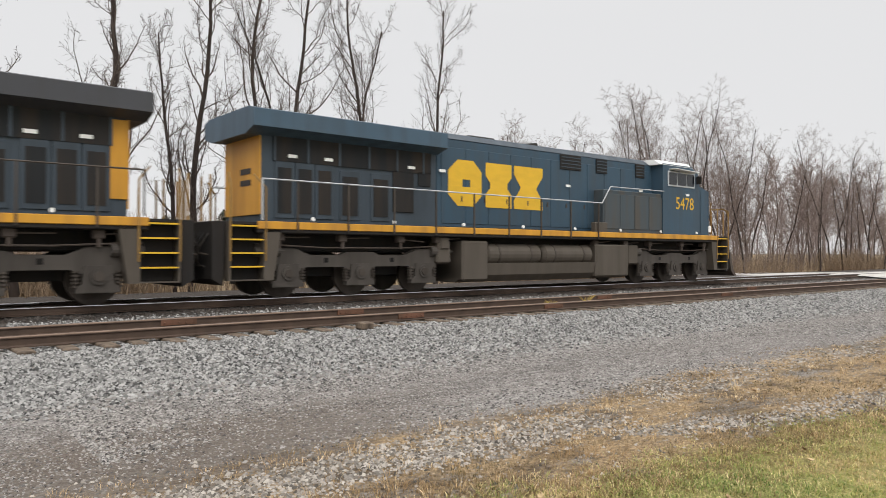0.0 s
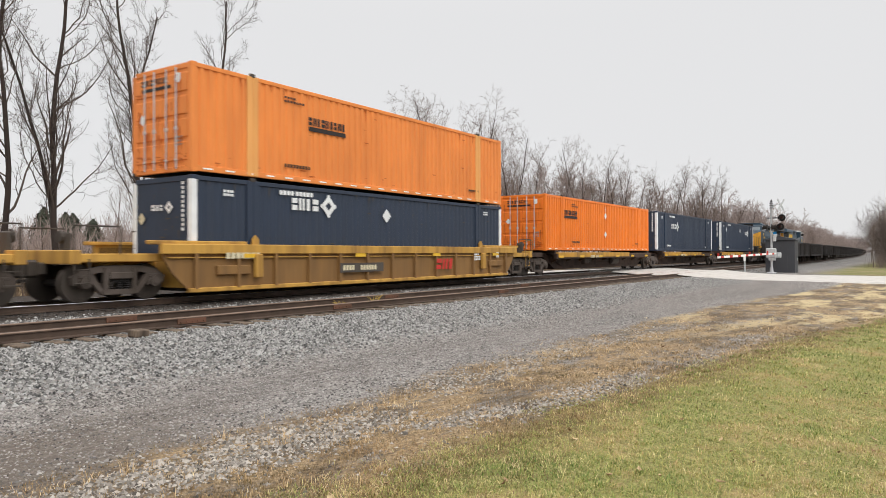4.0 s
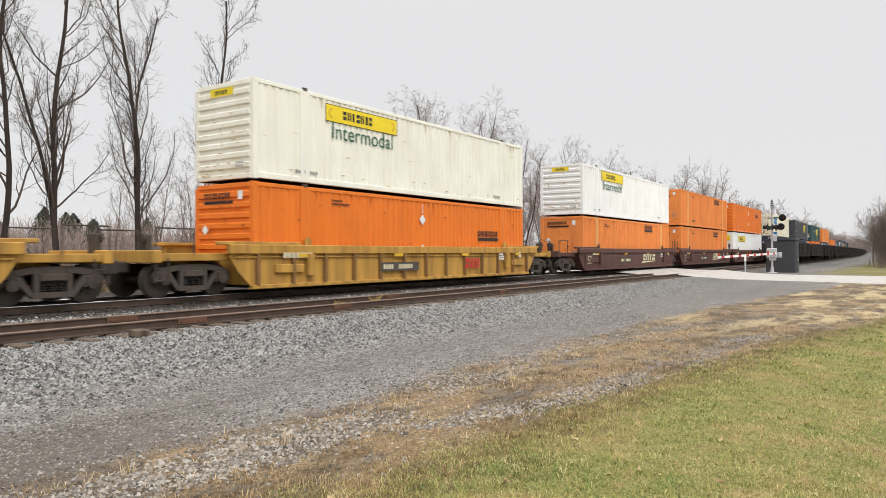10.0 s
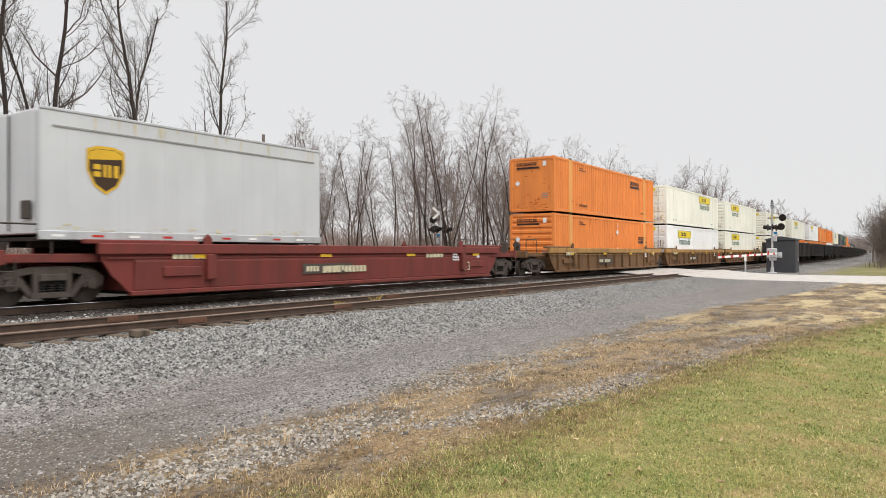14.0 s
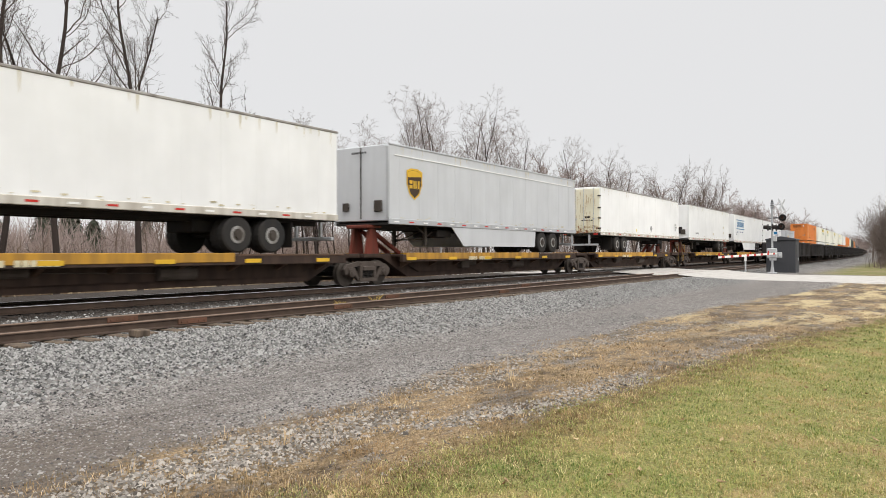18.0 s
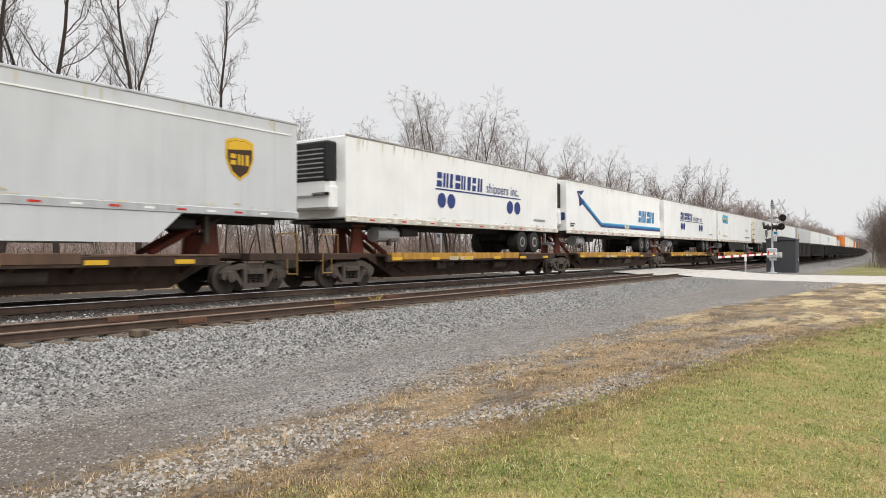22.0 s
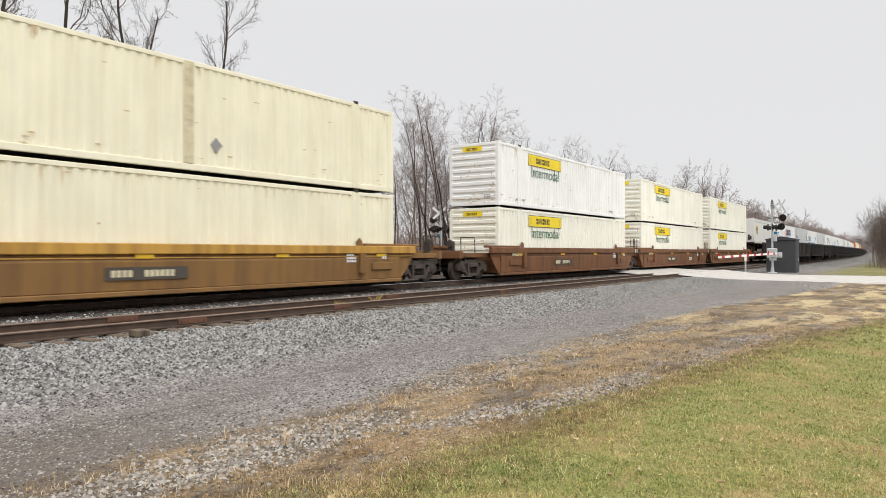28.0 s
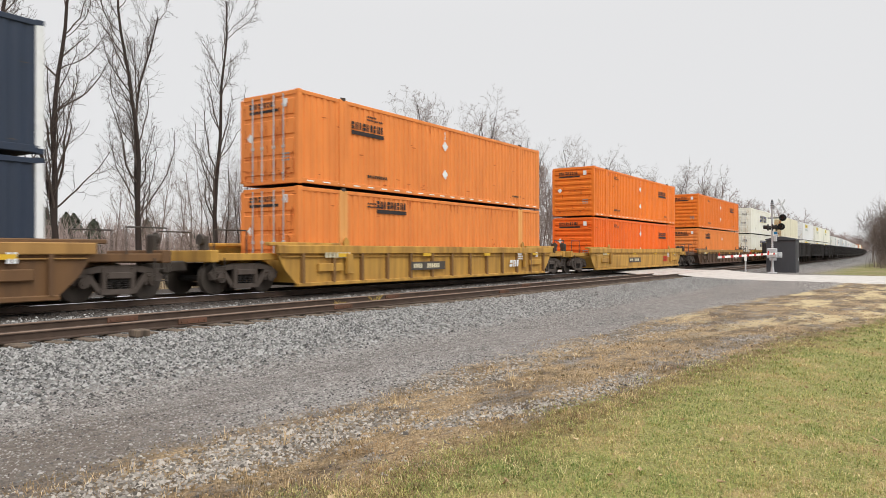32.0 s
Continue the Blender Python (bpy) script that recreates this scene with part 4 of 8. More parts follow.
# small white post beside the road
post = thing("marker_post", "short white marker post by the road", "post")
part("shaft", Build().cyl((0, 0, 0), (0, 0, 0.95), 0.06, n=8), P["galv"], post)
part("cap", Build().soft(-0.13, 0.13, -0.06, 0.06, 0.9, 1.25, 0.02), P["lamp_white"], post)
post.matrix_basis = pose(55.2, 10.95, -0.3)

# signal hut
hut = thing("signal_hut", "dark grey metal signal hut with a shallow roof", "equipment hut")
part("cabinet", Build().soft(-1.0, 1.0, -1.25, 1.25, 0.1, 2.65, 0.03), P["hut"], hut)
part("plinth", Build().box(-1.05, 1.05, -1.3, 1.3, 0, 0.1), P["galv"], hut)
part("roof", Build().prism([(-1.35, 2.65), (1.35, 2.65), (1.3, 2.75), (0, 2.95), (-1.3, 2.75)], -1.1, 1.1, "x"), P["hut"], hut)
hd = part("door", Build().soft(-0.42, 0.42, -1.28, -1.25, 0.2, 2.3, 0.01), P["hut"], hut)
part("handle", Build().box(0.28, 0.32, -1.32, -1.28, 1.1, 1.3), P["galv"], hd)
for y in (-0.62, 0.0, 0.62):
    part("panel_seam", Build().box(-1.012, -1.0, y - 0.015, y + 0.015, 0.12, 2.62), P["hut"], hut)
part("vent", Build().cyl((-0.2, 0.5, 2.8), (-0.2, 0.5, 3.05), 0.13, n=10).cyl((-0.2, 0.5, 3.05), (-0.2, 0.5, 3.12), 0.25, 0.12, 12), P["galv"], hut)
part("meter_box", Build().soft(-1.22, -1.0, 0.35, 0.95, 1.1, 1.9, 0.03), P["galv"], hut)
hut.matrix_basis = pose(60.2, 9.25, -0.5, 0, 0, 0)
hut.scale = (0.85, 0.82, 1.0)


# ---- bare trees ----
def grow(rng, b_trunk, b_limb, base, way, length, r, level, spec):
    """One stem: it bends a little at each joint, tapers, and sends out side stems."""
    joints = spec["joints"][level]
    pos, d = Vector(base), Vector(way).normalized()
    pts, rad = [pos.copy()], [r]
    for i in range(joints):
        d = (d + Vector((rng.gauss(0, 1), rng.gauss(0, 1), rng.gauss(0, 1))) * spec["crook"][level] + Vector((0, 0, spec["up"][level]))).normalized()
        pos = pos + d * (length / joints)
        pts.append(pos.copy())
        rad.append(r * (1 - (i + 1) / joints * (0.75 if level == 0 else 0.8)))
    sides = spec["sides"][level]
    out = b_trunk if level == 0 else b_limb
    n0 = len(out.v)
    for p, q in zip(pts, rad):
        side = d.cross(Vector((0.3, 1, 0.1))).normalized()
        up = side.cross(d)
        for i in range(sides):
            a = 2 * math.pi * i / sides
            out.v.append(tuple(p + (side * math.cos(a) + up * math.sin(a)) * q))
    for i in range(len(pts) - 1):
        for j in range(sides):
            k = (j + 1) % sides
            out.f.append((n0 + i * sides + j, n0 + i * sides + k, n0 + (i + 1) * sides + k, n0 + (i + 1) * sides + j))
    if level + 1 < len(spec["joints"]):
        for c in range(spec["kids"][level]):
            u = spec["from"][level] + (1 - spec["from"][level]) * ((c + rng.random()) / spec["kids"][level])
            i = min(joints - 1, int(u * joints))
            fr = u * joints - i
            p = pts[i].lerp(pts[i + 1], fr)
            ax = (pts[i + 1] - pts[i]).normalized()
            sd = ax.cross(Vector((rng.gauss(0, 1), rng.gauss(0, 1), rng.gauss(0, 1)))).normalized()
            an = radians(rng.uniform(*spec["spread"][level]))
            kid = ax * math.cos(an) + sd * math.sin(an)
            rr = rad[i] * rng.uniform(0.32, 0.52)
            grow(rng, b_trunk, b_limb, p, kid, length * rng.uniform(*spec["len"][level]) * (1.15 - 0.6 * u), max(rr, spec["thin"]), level + 1, spec)


TALL = dict(joints=[16, 9, 7, 4], crook=[0.06, 0.17, 0.22, 0.28], up=[0.07, 0.2, 0.12, 0.04], sides=[7, 5, 3, 3], kids=[24, 10, 6], spread=[(28, 62), (25, 62), (25, 65)], len=[(0.14, 0.34), (0.26, 0.46), (0.28, 0.5)], thin=0.008)
TALL["from"] = [0.2, 0.18, 0.15]
WOOD = dict(joints=[9, 7, 5, 3], crook=[0.075, 0.22, 0.27, 0.3], up=[0.05, 0.14, 0.08, 0.03], sides=[5, 3, 3, 3], kids=[18, 9, 5], spread=[(28, 60), (28, 65), (25, 60)], len=[(0.22, 0.42), (0.3, 0.5), (0.35, 0.6)], thin=0.009)
WOOD["from"] = [0.28, 0.15, 0.2]
SHRUB = dict(joints=[4, 4, 3], crook=[0.15, 0.2, 0.25], up=[0.04, 0.08, 0.05], sides=[4, 3, 3], kids=[13, 9], spread=[(25, 60), (25, 60)], len=[(0.5, 0.8), (0.4, 0.7)], thin=0.012)
SHRUB["from"] = [0.1, 0.1]
SAPLING = dict(joints=[6, 4], crook=[0.1, 0.2], up=[0.05, 0.1], sides=[3, 3], kids=[11], spread=[(18, 50)], len=[(0.25, 0.5)], thin=0.007)
SAPLING["from"] = [0.15]


def bare_tree(seed, height, r, spec, label, stems=1, twig="twig", category="tree", lean=0.08):
    rng = random.Random(seed)
    th = thing("bare_tree" if category == "tree" else "bare_bush", label, category)
    bt, bl = Build(), Build()
    for i in range(stems):
        off = ((0 if i == 0 else rng.uniform(0.25, 0.6) * rng.choice((-1, 1)) if stems > 2 else 0.4), rng.uniform(-0.3, 0.3) * (stems > 1), -0.1)
        k = 1 if i == 0 else rng.uniform(0.7, 0.95)
        grow(rng, bt, bl, off, (rng.uniform(-lean, lean) + (0.14 * off[0] if i else -0.03), rng.uniform(-lean, lean), 1), height * k, r * k, 0, spec)
    part("trunk", bt, P["bark"], th, smooth=True)
    part("crown", bl, P[twig], th, "bare branches and twigs", smooth=True)
    return th


def at_px(th, x, y, z=None, turn=0.0):
    th.matrix_basis = pose(x, y, ground_level(x, y) if z is None else z, 0, 0, turn)
    return th


# the tall trees just behind the line
for seed, x, y, h, r, stems, turn in ((11, 21.05, 26.5, 13.4, 0.12, 1, 0), (12, 17.1, 26.5, 14.2, 0.12, 2, 40), (13, 13.6, 26.5, 15.0, 0.13, 2, 80),
                                      (14, 11.75, 26.5, 15.0, 0.12, 1, 10), (15, 9.2, 26.3, 13.0, 0.14, 2, 200), (16, 6.3, 26.5, 13.5, 0.16, 1, 130), (17, 3.8, 26.5, 13.0, 0.17, 1, 90)):
    at_px(bare_tree(seed, h, r, TALL, "tall bare tree with grey trunk behind the tracks", stems, "twig_dark", lean=0.05), x, y, None, turn)

# the wood along the line: a few kinds, each set many times
kinds = [bare_tree(40 + i, hh, 0.085, WOOD, "slim bare woodland tree", 1, "twig", lean=0.08) for i, hh in enumerate((11.5, 12.0, 10.5, 11.0, 12.5, 10.0))]
rng = random.Random(9)
spots = []
for i in range(128):
    x = 26 + 200 * rng.random() ** 1.6
    spots.append((x, rng.uniform(24.8, 33 if x < 60 else 40), (0.7 if x < 31 else 0.84 if x < 37 else 1.1 if x < 70 else 1.14 if x < 110 else 0.95)))
for i in range(12):
    spots.append((rng.uniform(2, 26), rng.uniform(48, 70), 0.5))
for i, (x, y, k) in enumerate(spots):
    y += bend(x)
    k *= rng.uniform(0.74, 1.02)
    if i < len(kinds):
        th = kinds[i]
        th.matrix_basis = pose(x, y, ground_level(x, y), 0, 0, rng.uniform(0, 360))
    else:
        th = copy_thing(kinds[i % len(kinds)], pose(x, y, ground_level(x, y), rng.uniform(-3, 3), rng.uniform(-3, 3), rng.uniform(0, 360)))
    th.scale = (k, k, k)
    tagged(th, group="woodland trees along the line")


def thicket(seed, stems, height, wide, name, label, material):
    """Many thin upright stems with side twigs, grown close together."""
    rng = random.Random(seed)
    b = Build()
    for i in range(stems):
        h = height * rng.uniform(0.55, 1.0)
        grow(rng, b, b, (rng.uniform(-wide, wide), rng.uniform(-1.2, 1.2), -0.1), (rng.uniform(-0.2, 0.2), rng.uniform(-0.2, 0.2), 1), h, 0.022, 0, SAPLING)
    return tagged(new(name, b.mesh(name, P[material], True)), label, "thicket", kind="stuff")


saps = [thicket(60 + i, 22, 5.6, 2.6, "sapling_thicket", "dense grey-brown leafless saplings", "twig") for i in range(4)]
rng = random.Random(21)
for i in range(100):
    x = 25 + 210 * rng.random() ** 1.5
    y = rng.uniform(26.2, 35) + bend(x)
    ob = saps[i] if i < 4 else copy_thing(saps[i % 4], pose(0, 0, 0))
    k = rng.uniform(0.55, 1.05) * (0.5 if x < 36 else 0.75)
    ob.matrix_basis = pose(x, y, ground_level(x, y), 0, 0, rng.uniform(-40, 40)) @ Matrix.Diagonal((k, k, k, 1))
for i in range(26):
    x, y = rng.uniform(3, 26), rng.uniform(26.5, 42)
    ob = copy_thing(saps[i % 4], pose(0, 0, 0))
    k = rng.uniform(0.25, 0.48)
    ob.matrix_basis = pose(x, y, ground_level(x, y), 0, 0, rng.uniform(-40, 40)) @ Matrix.Diagonal((k * 1.2, k * 1.2, k, 1))

# bushes beside the far siding
bushes = [bare_tree(70 + i, 4.4, 0.05, SHRUB, "dense grey-brown bare bush", 9, "bush", "bush", 0.28) for i in range(3)]
rng = random.Random(4)
for i in range(20):
    x = rng.uniform(84, 150)
    y = x * rng.uniform(0.012, 0.043)
    th = bushes[i] if i < 3 else copy_thing(bushes[i % 3], pose(0, 0, 0))
    k = rng.uniform(1.1, 1.7)
    th.matrix_basis = pose(x, y, ground_level(x, y), 0, 0, rng.uniform(0, 360))
    th.scale = (k, k, k)
    tagged(th, group="bushes beside the far siding")

# thicket under the wood
for i in range(22):
    x = 80 + 3.2 * i
    k = 0.42 + 0.05 * (i % 4)
    copy_thing(saps[i % 4], pose(x, x * (0.045 - 0.006 * (i % 6)), -0.35, 0, 0, 40 * i) @ Matrix.Diagonal((k, k * 1.5, k, 1)))
rng = random.Random(6)
low = [thicket(80 + i, 34, 2.0, 1.6, "brush_thicket", "low brown thicket of dry stalks", "brush") for i in range(3)]
for i in range(110):
    x = 2 + 150 * rng.random() ** 1.5
    y = rng.uniform(26.0, 32) + bend(x)
    th = low[i] if i < 3 else copy_thing(low[i % 3], pose(0, 0, 0))
    k = rng.uniform(0.6, 1.25)
    th.matrix_basis = pose(x, y, ground_level(x, y), 0, 0, rng.uniform(0, 360))
    th.scale = (k * 1.3, k * 1.3, k)


def far_wood(name, label, material, seed, x0, x1, y0, y1, count, h, r=0.09):
    """A distant wood of upright twigs, far behind the rest."""
    rng = random.Random(seed)
    b = Build()
    for i in range(count):
        x, y = rng.uniform(x0, x1), rng.uniform(y0, y1)
        y += bend(x)
        top = h * rng.uniform(0.5, 1.0)
        for j in range(9):
            z0 = top * rng.uniform(0.0, 0.6)
            a = (x + rng.gauss(0, 0.5), y + rng.gauss(0, 0.5), z0 - 0.6)
            c = (a[0] + rng.gauss(0, 1.0), a[1] + rng.gauss(0, 1.0), min(top, z0 + top * rng.uniform(0.3, 0.6)))
            b.cyl(a, c, r, r * 0.3, 3, False)
    tagged(new(name, b.mesh(name, material)), label, "wood", kind="stuff")


CLUMP = dict(joints=[8, 5, 3], crook=[0.08, 0.19, 0.24], up=[0.04, 0.06, 0.05], sides=[4, 3, 3], kids=[16, 9], spread=[(22, 55), (25, 65)], len=[(0.26, 0.46), (0.3, 0.55)], thin=0.016)
CLUMP["from"] = [0.2, 0.12]


def clump(seed, material, spec):
    """A patch of wood: seven bare trees and saplings between them."""
    rng = random.Random(seed)
    b = Build()
    for i in range(7):
        grow(rng, b, b, (rng.uniform(-5, 5), rng.uniform(-5, 5), -0.2), (rng.uniform(-0.1, 0.1), rng.uniform(-0.1, 0.1), 1), rng.uniform(9.0, 12.5), 0.11, 0, spec)
    for i in range(26):
        grow(rng, b, b, (rng.uniform(-6, 6), rng.uniform(-6, 6), -0.2), (rng.uniform(-0.2, 0.2), rng.uniform(-0.2, 0.2), 1), rng.uniform(2.5, 6.5), 0.03, 0, SAPLING)
    return tagged(new("woodland", b.mesh("woodland", P[material], True)), "dense leafless wood of grey-brown trees and saplings", "wood", kind="stuff")


FAR_CLUMP = dict(CLUMP, thin=0.045)
# the far clumps wear the pale twigs, with haze painted into their colour
near_clumps, far_clumps = [clump(300 + i, "twig", CLUMP) for i in range(3)], [clump(310 + i, "twig_hazed", FAR_CLUMP) for i in range(3)]
rng = random.Random(77)
for i in range(230):
    x = 40 + 600 * (i / 230) ** 1.25
    y = (34 if x < 70 else 29) + 34 * rng.random() ** 1.5 + bend(x)
    if (x < 115 and i % 5) or (x < 260 and i % 2):
        continue
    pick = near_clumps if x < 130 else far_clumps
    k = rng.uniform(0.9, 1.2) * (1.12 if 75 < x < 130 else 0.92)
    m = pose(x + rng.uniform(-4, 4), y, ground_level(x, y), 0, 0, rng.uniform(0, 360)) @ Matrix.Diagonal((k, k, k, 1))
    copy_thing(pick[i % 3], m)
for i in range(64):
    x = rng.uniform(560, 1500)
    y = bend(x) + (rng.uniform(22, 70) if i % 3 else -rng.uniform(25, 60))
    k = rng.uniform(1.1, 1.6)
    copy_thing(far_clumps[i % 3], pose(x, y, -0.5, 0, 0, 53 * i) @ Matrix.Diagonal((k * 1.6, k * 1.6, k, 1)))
for i in range(12):
    x = 86 + 5.5 * i
    k = 0.5 + 0.03 * (i % 5)
    copy_thing(near_clumps[i % 3], pose(x, x * (0.026 - 0.004 * (i % 7)), -0.35, 0, 0, 70 * i) @ Matrix.Diagonal((k, k, k * 1.1, 1)))
for i, ob in enumerate(near_clumps + far_clumps):
    ob.matrix_basis = pose(52 + 9 * i, 40 + bend(52 + 9 * i), -0.5)
far_wood("field_hedge", "distant leafless hedge behind the field", P["twig_hazed"], 8, -10, 130, 78, 100, 1700, 6.5, 0.05)


def conifer(seed, h):
    rng = random.Random(seed)
    th = thing("conifer", "dark green conifer far behind the tracks", "tree")
    part("trunk", Build().cyl((0, 0, 0), (0, 0, h), 0.16, 0.02, 6), P["bark"], th)
    b = Build()
    for i in range(700):
        u = rng.random() ** 0.9
        z = h * (0.12 + 0.88 * u)
        rr = (1 - u * u) ** 0.8 * h * 0.27 * rng.uniform(0.35, 1.1) + 0.1
        a = rng.uniform(0, 6.283)
        c = Vector((math.cos(a) * rr, math.sin(a) * rr, z))
        s = rng.uniform(0.3, 0.6)
        t = Vector((-math.sin(a), math.cos(a), 0)) * s * 0.6
        o = Vector((math.cos(a), math.sin(a), -0.35)) * s
        b.face([tuple(c - t), tuple(c + o), tuple(c + t), tuple(c - o * 0.8 + Vector((0, 0, 0.2)))])
    part("crown", b, P["needle"], th, "dark green needle clumps")
    return th


firs = [conifer(90, 7.5), conifer(91, 6.0)]
rng = random.Random(12)
for i in range(20):
    x, y = rng.uniform(30, 78), rng.uniform(84, 104)
    th = firs[i] if i < 2 else copy_thing(firs[i % 2], pose(0, 0, 0))
    k = rng.uniform(0.7, 1.1)
    th.matrix_basis = pose(x, y, -0.6, 0, 0, rng.uniform(0, 360))
    th.scale = (k, k, k)
    tagged(th, group="conifers behind the field")

# utility pole
pole = thing("utility_pole", "brown weathered utility pole", "pole")
part("post", Build().cyl((0, 0, 0), (0, 0, 7.9), 0.1, 0.075, 10), P["pole"], pole)
part("crossarm", Build().soft(-0.9, 0.9, -0.06, 0.06, 6.7, 6.84, 0.01), P["pole"], pole)
for x in (-0.8, -0.3, 0.3, 0.8):
    part("insulator", Build().cyl((x, 0, 6.84), (x, 0, 6.98), 0.04, n=8), P["galv"], pole)
pole.matrix_basis = pose(24.1, 27.0, -0.8, 0, 0, 50)
# ---- the parked train of empty coal gondolas ----
def truck(parent, x, label="", axle=0.86, r=0.43, z=0.0, mats=("truck", "steel")):
    """A three-piece freight truck: two cast side frames, springs and four wheels."""
    t = part("truck", kept(("bolster", mats), lambda: Build().soft(-0.22, 0.22, -1.05, 1.05, 0.42, 0.68, 0.03).mesh("bolster", P["black"])), None, parent, label, at=pose(x, 0, z))
    def frame_mesh():
        b = Build()
        b.prism([(-1.18, 0.58), (-0.98, 0.74), (-0.45, 0.84), (0.45, 0.84), (0.98, 0.74), (1.18, 0.58), (1.14, 0.4), (1.04, 0.4), (0.98, 0.6), (0.5, 0.68), (-0.5, 0.68), (-0.98, 0.6), (-1.04, 0.4), (-1.14, 0.4)], -0.07, 0.07)
        b.prism([(-0.46, 0.16), (0.46, 0.16), (0.46, 0.28), (-0.46, 0.28)], -0.1, 0.08)
        for q in (-1, 1):
            b.prism([(q * 0.34, 0.16), (q * 0.5, 0.2), (q * 0.84, 0.62), (q * 0.7, 0.68)][::q], -0.06, 0.06)
            b.soft(q * 0.36 - 0.06, q * 0.36 + 0.06, -0.1, 0.05, 0.24, 0.8, 0.02)
            b.prism([(q * 0.7, 0.36), (q * 0.76, 0.36), (q * 0.8, 0.66), (q * 0.72, 0.66)][::q], -0.07, 0.07)
            b.cyl((q * 0.88, -0.15, 0.45), (q * 0.88, 0.05, 0.45), 0.13, n=14)
            b.cyl((q * 0.88, -0.17, 0.45), (q * 0.88, -0.15, 0.45), 0.07, n=10)
            b.soft(q * 0.88 - 0.15, q * 0.88 + 0.15, -0.09, 0.06, 0.55, 0.64, 0.02)
        b.soft(-0.3, 0.3, -0.13, 0.06, 0.52, 0.68, 0.02)
        return b.mesh("side_frame", P[mats[0]])
    def spring_mesh():
        b = Build()
        for q in (-0.2, 0.0, 0.2):
            n0 = len(b.v)
            for j in range(11):
                for i in range(10):
                    a = 0.6283 * i
                    b.v.append((q + math.cos(a) * (0.06 if j % 2 else 0.085), math.sin(a) * (0.06 if j % 2 else 0.085), 0.27 + 0.025 * j))
            b.f += [(n0 + j * 10 + i, n0 + j * 10 + (i + 1) % 10, n0 + j * 10 + 10 + (i + 1) % 10, n0 + j * 10 + 10 + i) for j in range(10) for i in range(10)]
        return b.mesh("spring_nest", P["black"])
    def wheel_mesh():
        b = Build()
        b.cyl((0, -0.065, 0), (0, -0.02, 0), r, n=30).cyl((0, -0.03, 0), (0, 0.065, 0), r, n=30).cyl((0, -0.075, 0), (0, -0.06, 0), r * 0.82, r, n=30).cyl((0, 0.05, 0), (0, 0.09, 0), r + 0.03, n=26)
        b.cyl((0, -0.1, 0), (0, 0, 0), 0.15, n=14)
        return b.mesh("wheel", P[mats[1]])
    for s in (-1, 1):
        part("side_frame", kept(("frame", mats), frame_mesh), None, t, at=pose(0, s * 1.0, 0, 0, 0, 0 if s < 0 else 180))
        if s < 0:
            tagged(part("spring_nest", kept("spring_nest", spring_mesh), None, t, at=pose(0, s * 1.0, 0)), kind="stuff")
        for a in (-axle, axle):
            part("wheel", kept(("wheel", r, mats), wheel_mesh), None, t, at=pose(a, s * 0.75, r, 0, 0, 0 if s < 0 else 180))
    for a in (-axle, axle):
        part("axle", kept("axle", lambda: Build().cyl((0, -0.75, 0), (0, 0.75, 0), 0.09, n=8).mesh("axle", P["black"])), None, t, at=pose(a, 0, r))
    return t


def gondola():
    th = thing("coal_gondola", "parked sooty black coal gondola on the siding", "gondola")
    L, H0, H1 = 7.6, 0.95, 2.2
    for s in (-1, 1):
        part("side", Build().box(-L, L, s * 1.5 - 0.03, s * 1.5 + 0.03, H0, H1), P["coal_car"], th)
        part("top_chord", Build().soft(-L - 0.05, L + 0.05, s * 1.52 - 0.07, s * 1.52 + 0.07, H1, H1 + 0.14, 0.02), P["coal_car"], th)
        part("side_sill", Build().soft(-L, L, s * 1.5 - 0.06, s * 1.5 + 0.06, H0 - 0.2, H0, 0.02), P["coal_car"], th)
        for i in range(13):
            x = -L + 0.2 + (2 * L - 0.4) * i / 12
            part("rib", kept("gon_rib", lambda: Build().soft(-0.07, 0.07, -0.06, 0.0, 0.8, 2.2, 0.015).mesh("rib", P["coal_car"])), None, th, at=pose(x, s * 1.53, 0, 0, 0, 0 if s < 0 else 180))
        part("end_wall", Build().box(s * L - 0.04, s * L + 0.04, -1.5, 1.5, H0, H1), P["coal_car"], th)
        part("end_platform", Build().soft(min(s * L, s * (L + 0.75)), max(s * L, s * (L + 0.75)), -1.3, 1.3, 0.85, 1.0, 0.02), P["truck"], th)
        part("coupler", Build().soft(min(s * (L + 0.3), s * (L + 1.05)), max(s * (L + 0.3), s * (L + 1.05)), -0.12, 0.12, 0.72, 0.98, 0.03), P["steel"], th)
        part("end_ladder", Build().path([(s * (L + 0.06), -1.25, 1.0), (s * (L + 0.06), -1.25, 2.1)], 0.03).path([(s * (L + 0.06), -0.85, 1.0), (s * (L + 0.06), -0.85, 2.1)], 0.03).path([(s * (L + 0.06), -1.25, 1.5), (s * (L + 0.06), -0.85, 1.5)], 0.02).path([(s * (L + 0.06), -1.25, 1.9), (s * (L + 0.06), -0.85, 1.9)], 0.02), P["truck"], th)
        truck(th, s * 5.9)
    part("floor", Build().box(-L, L, -1.45, 1.45, H0 - 0.15, H0 + 0.1), P["coal_car"], th)
    return th


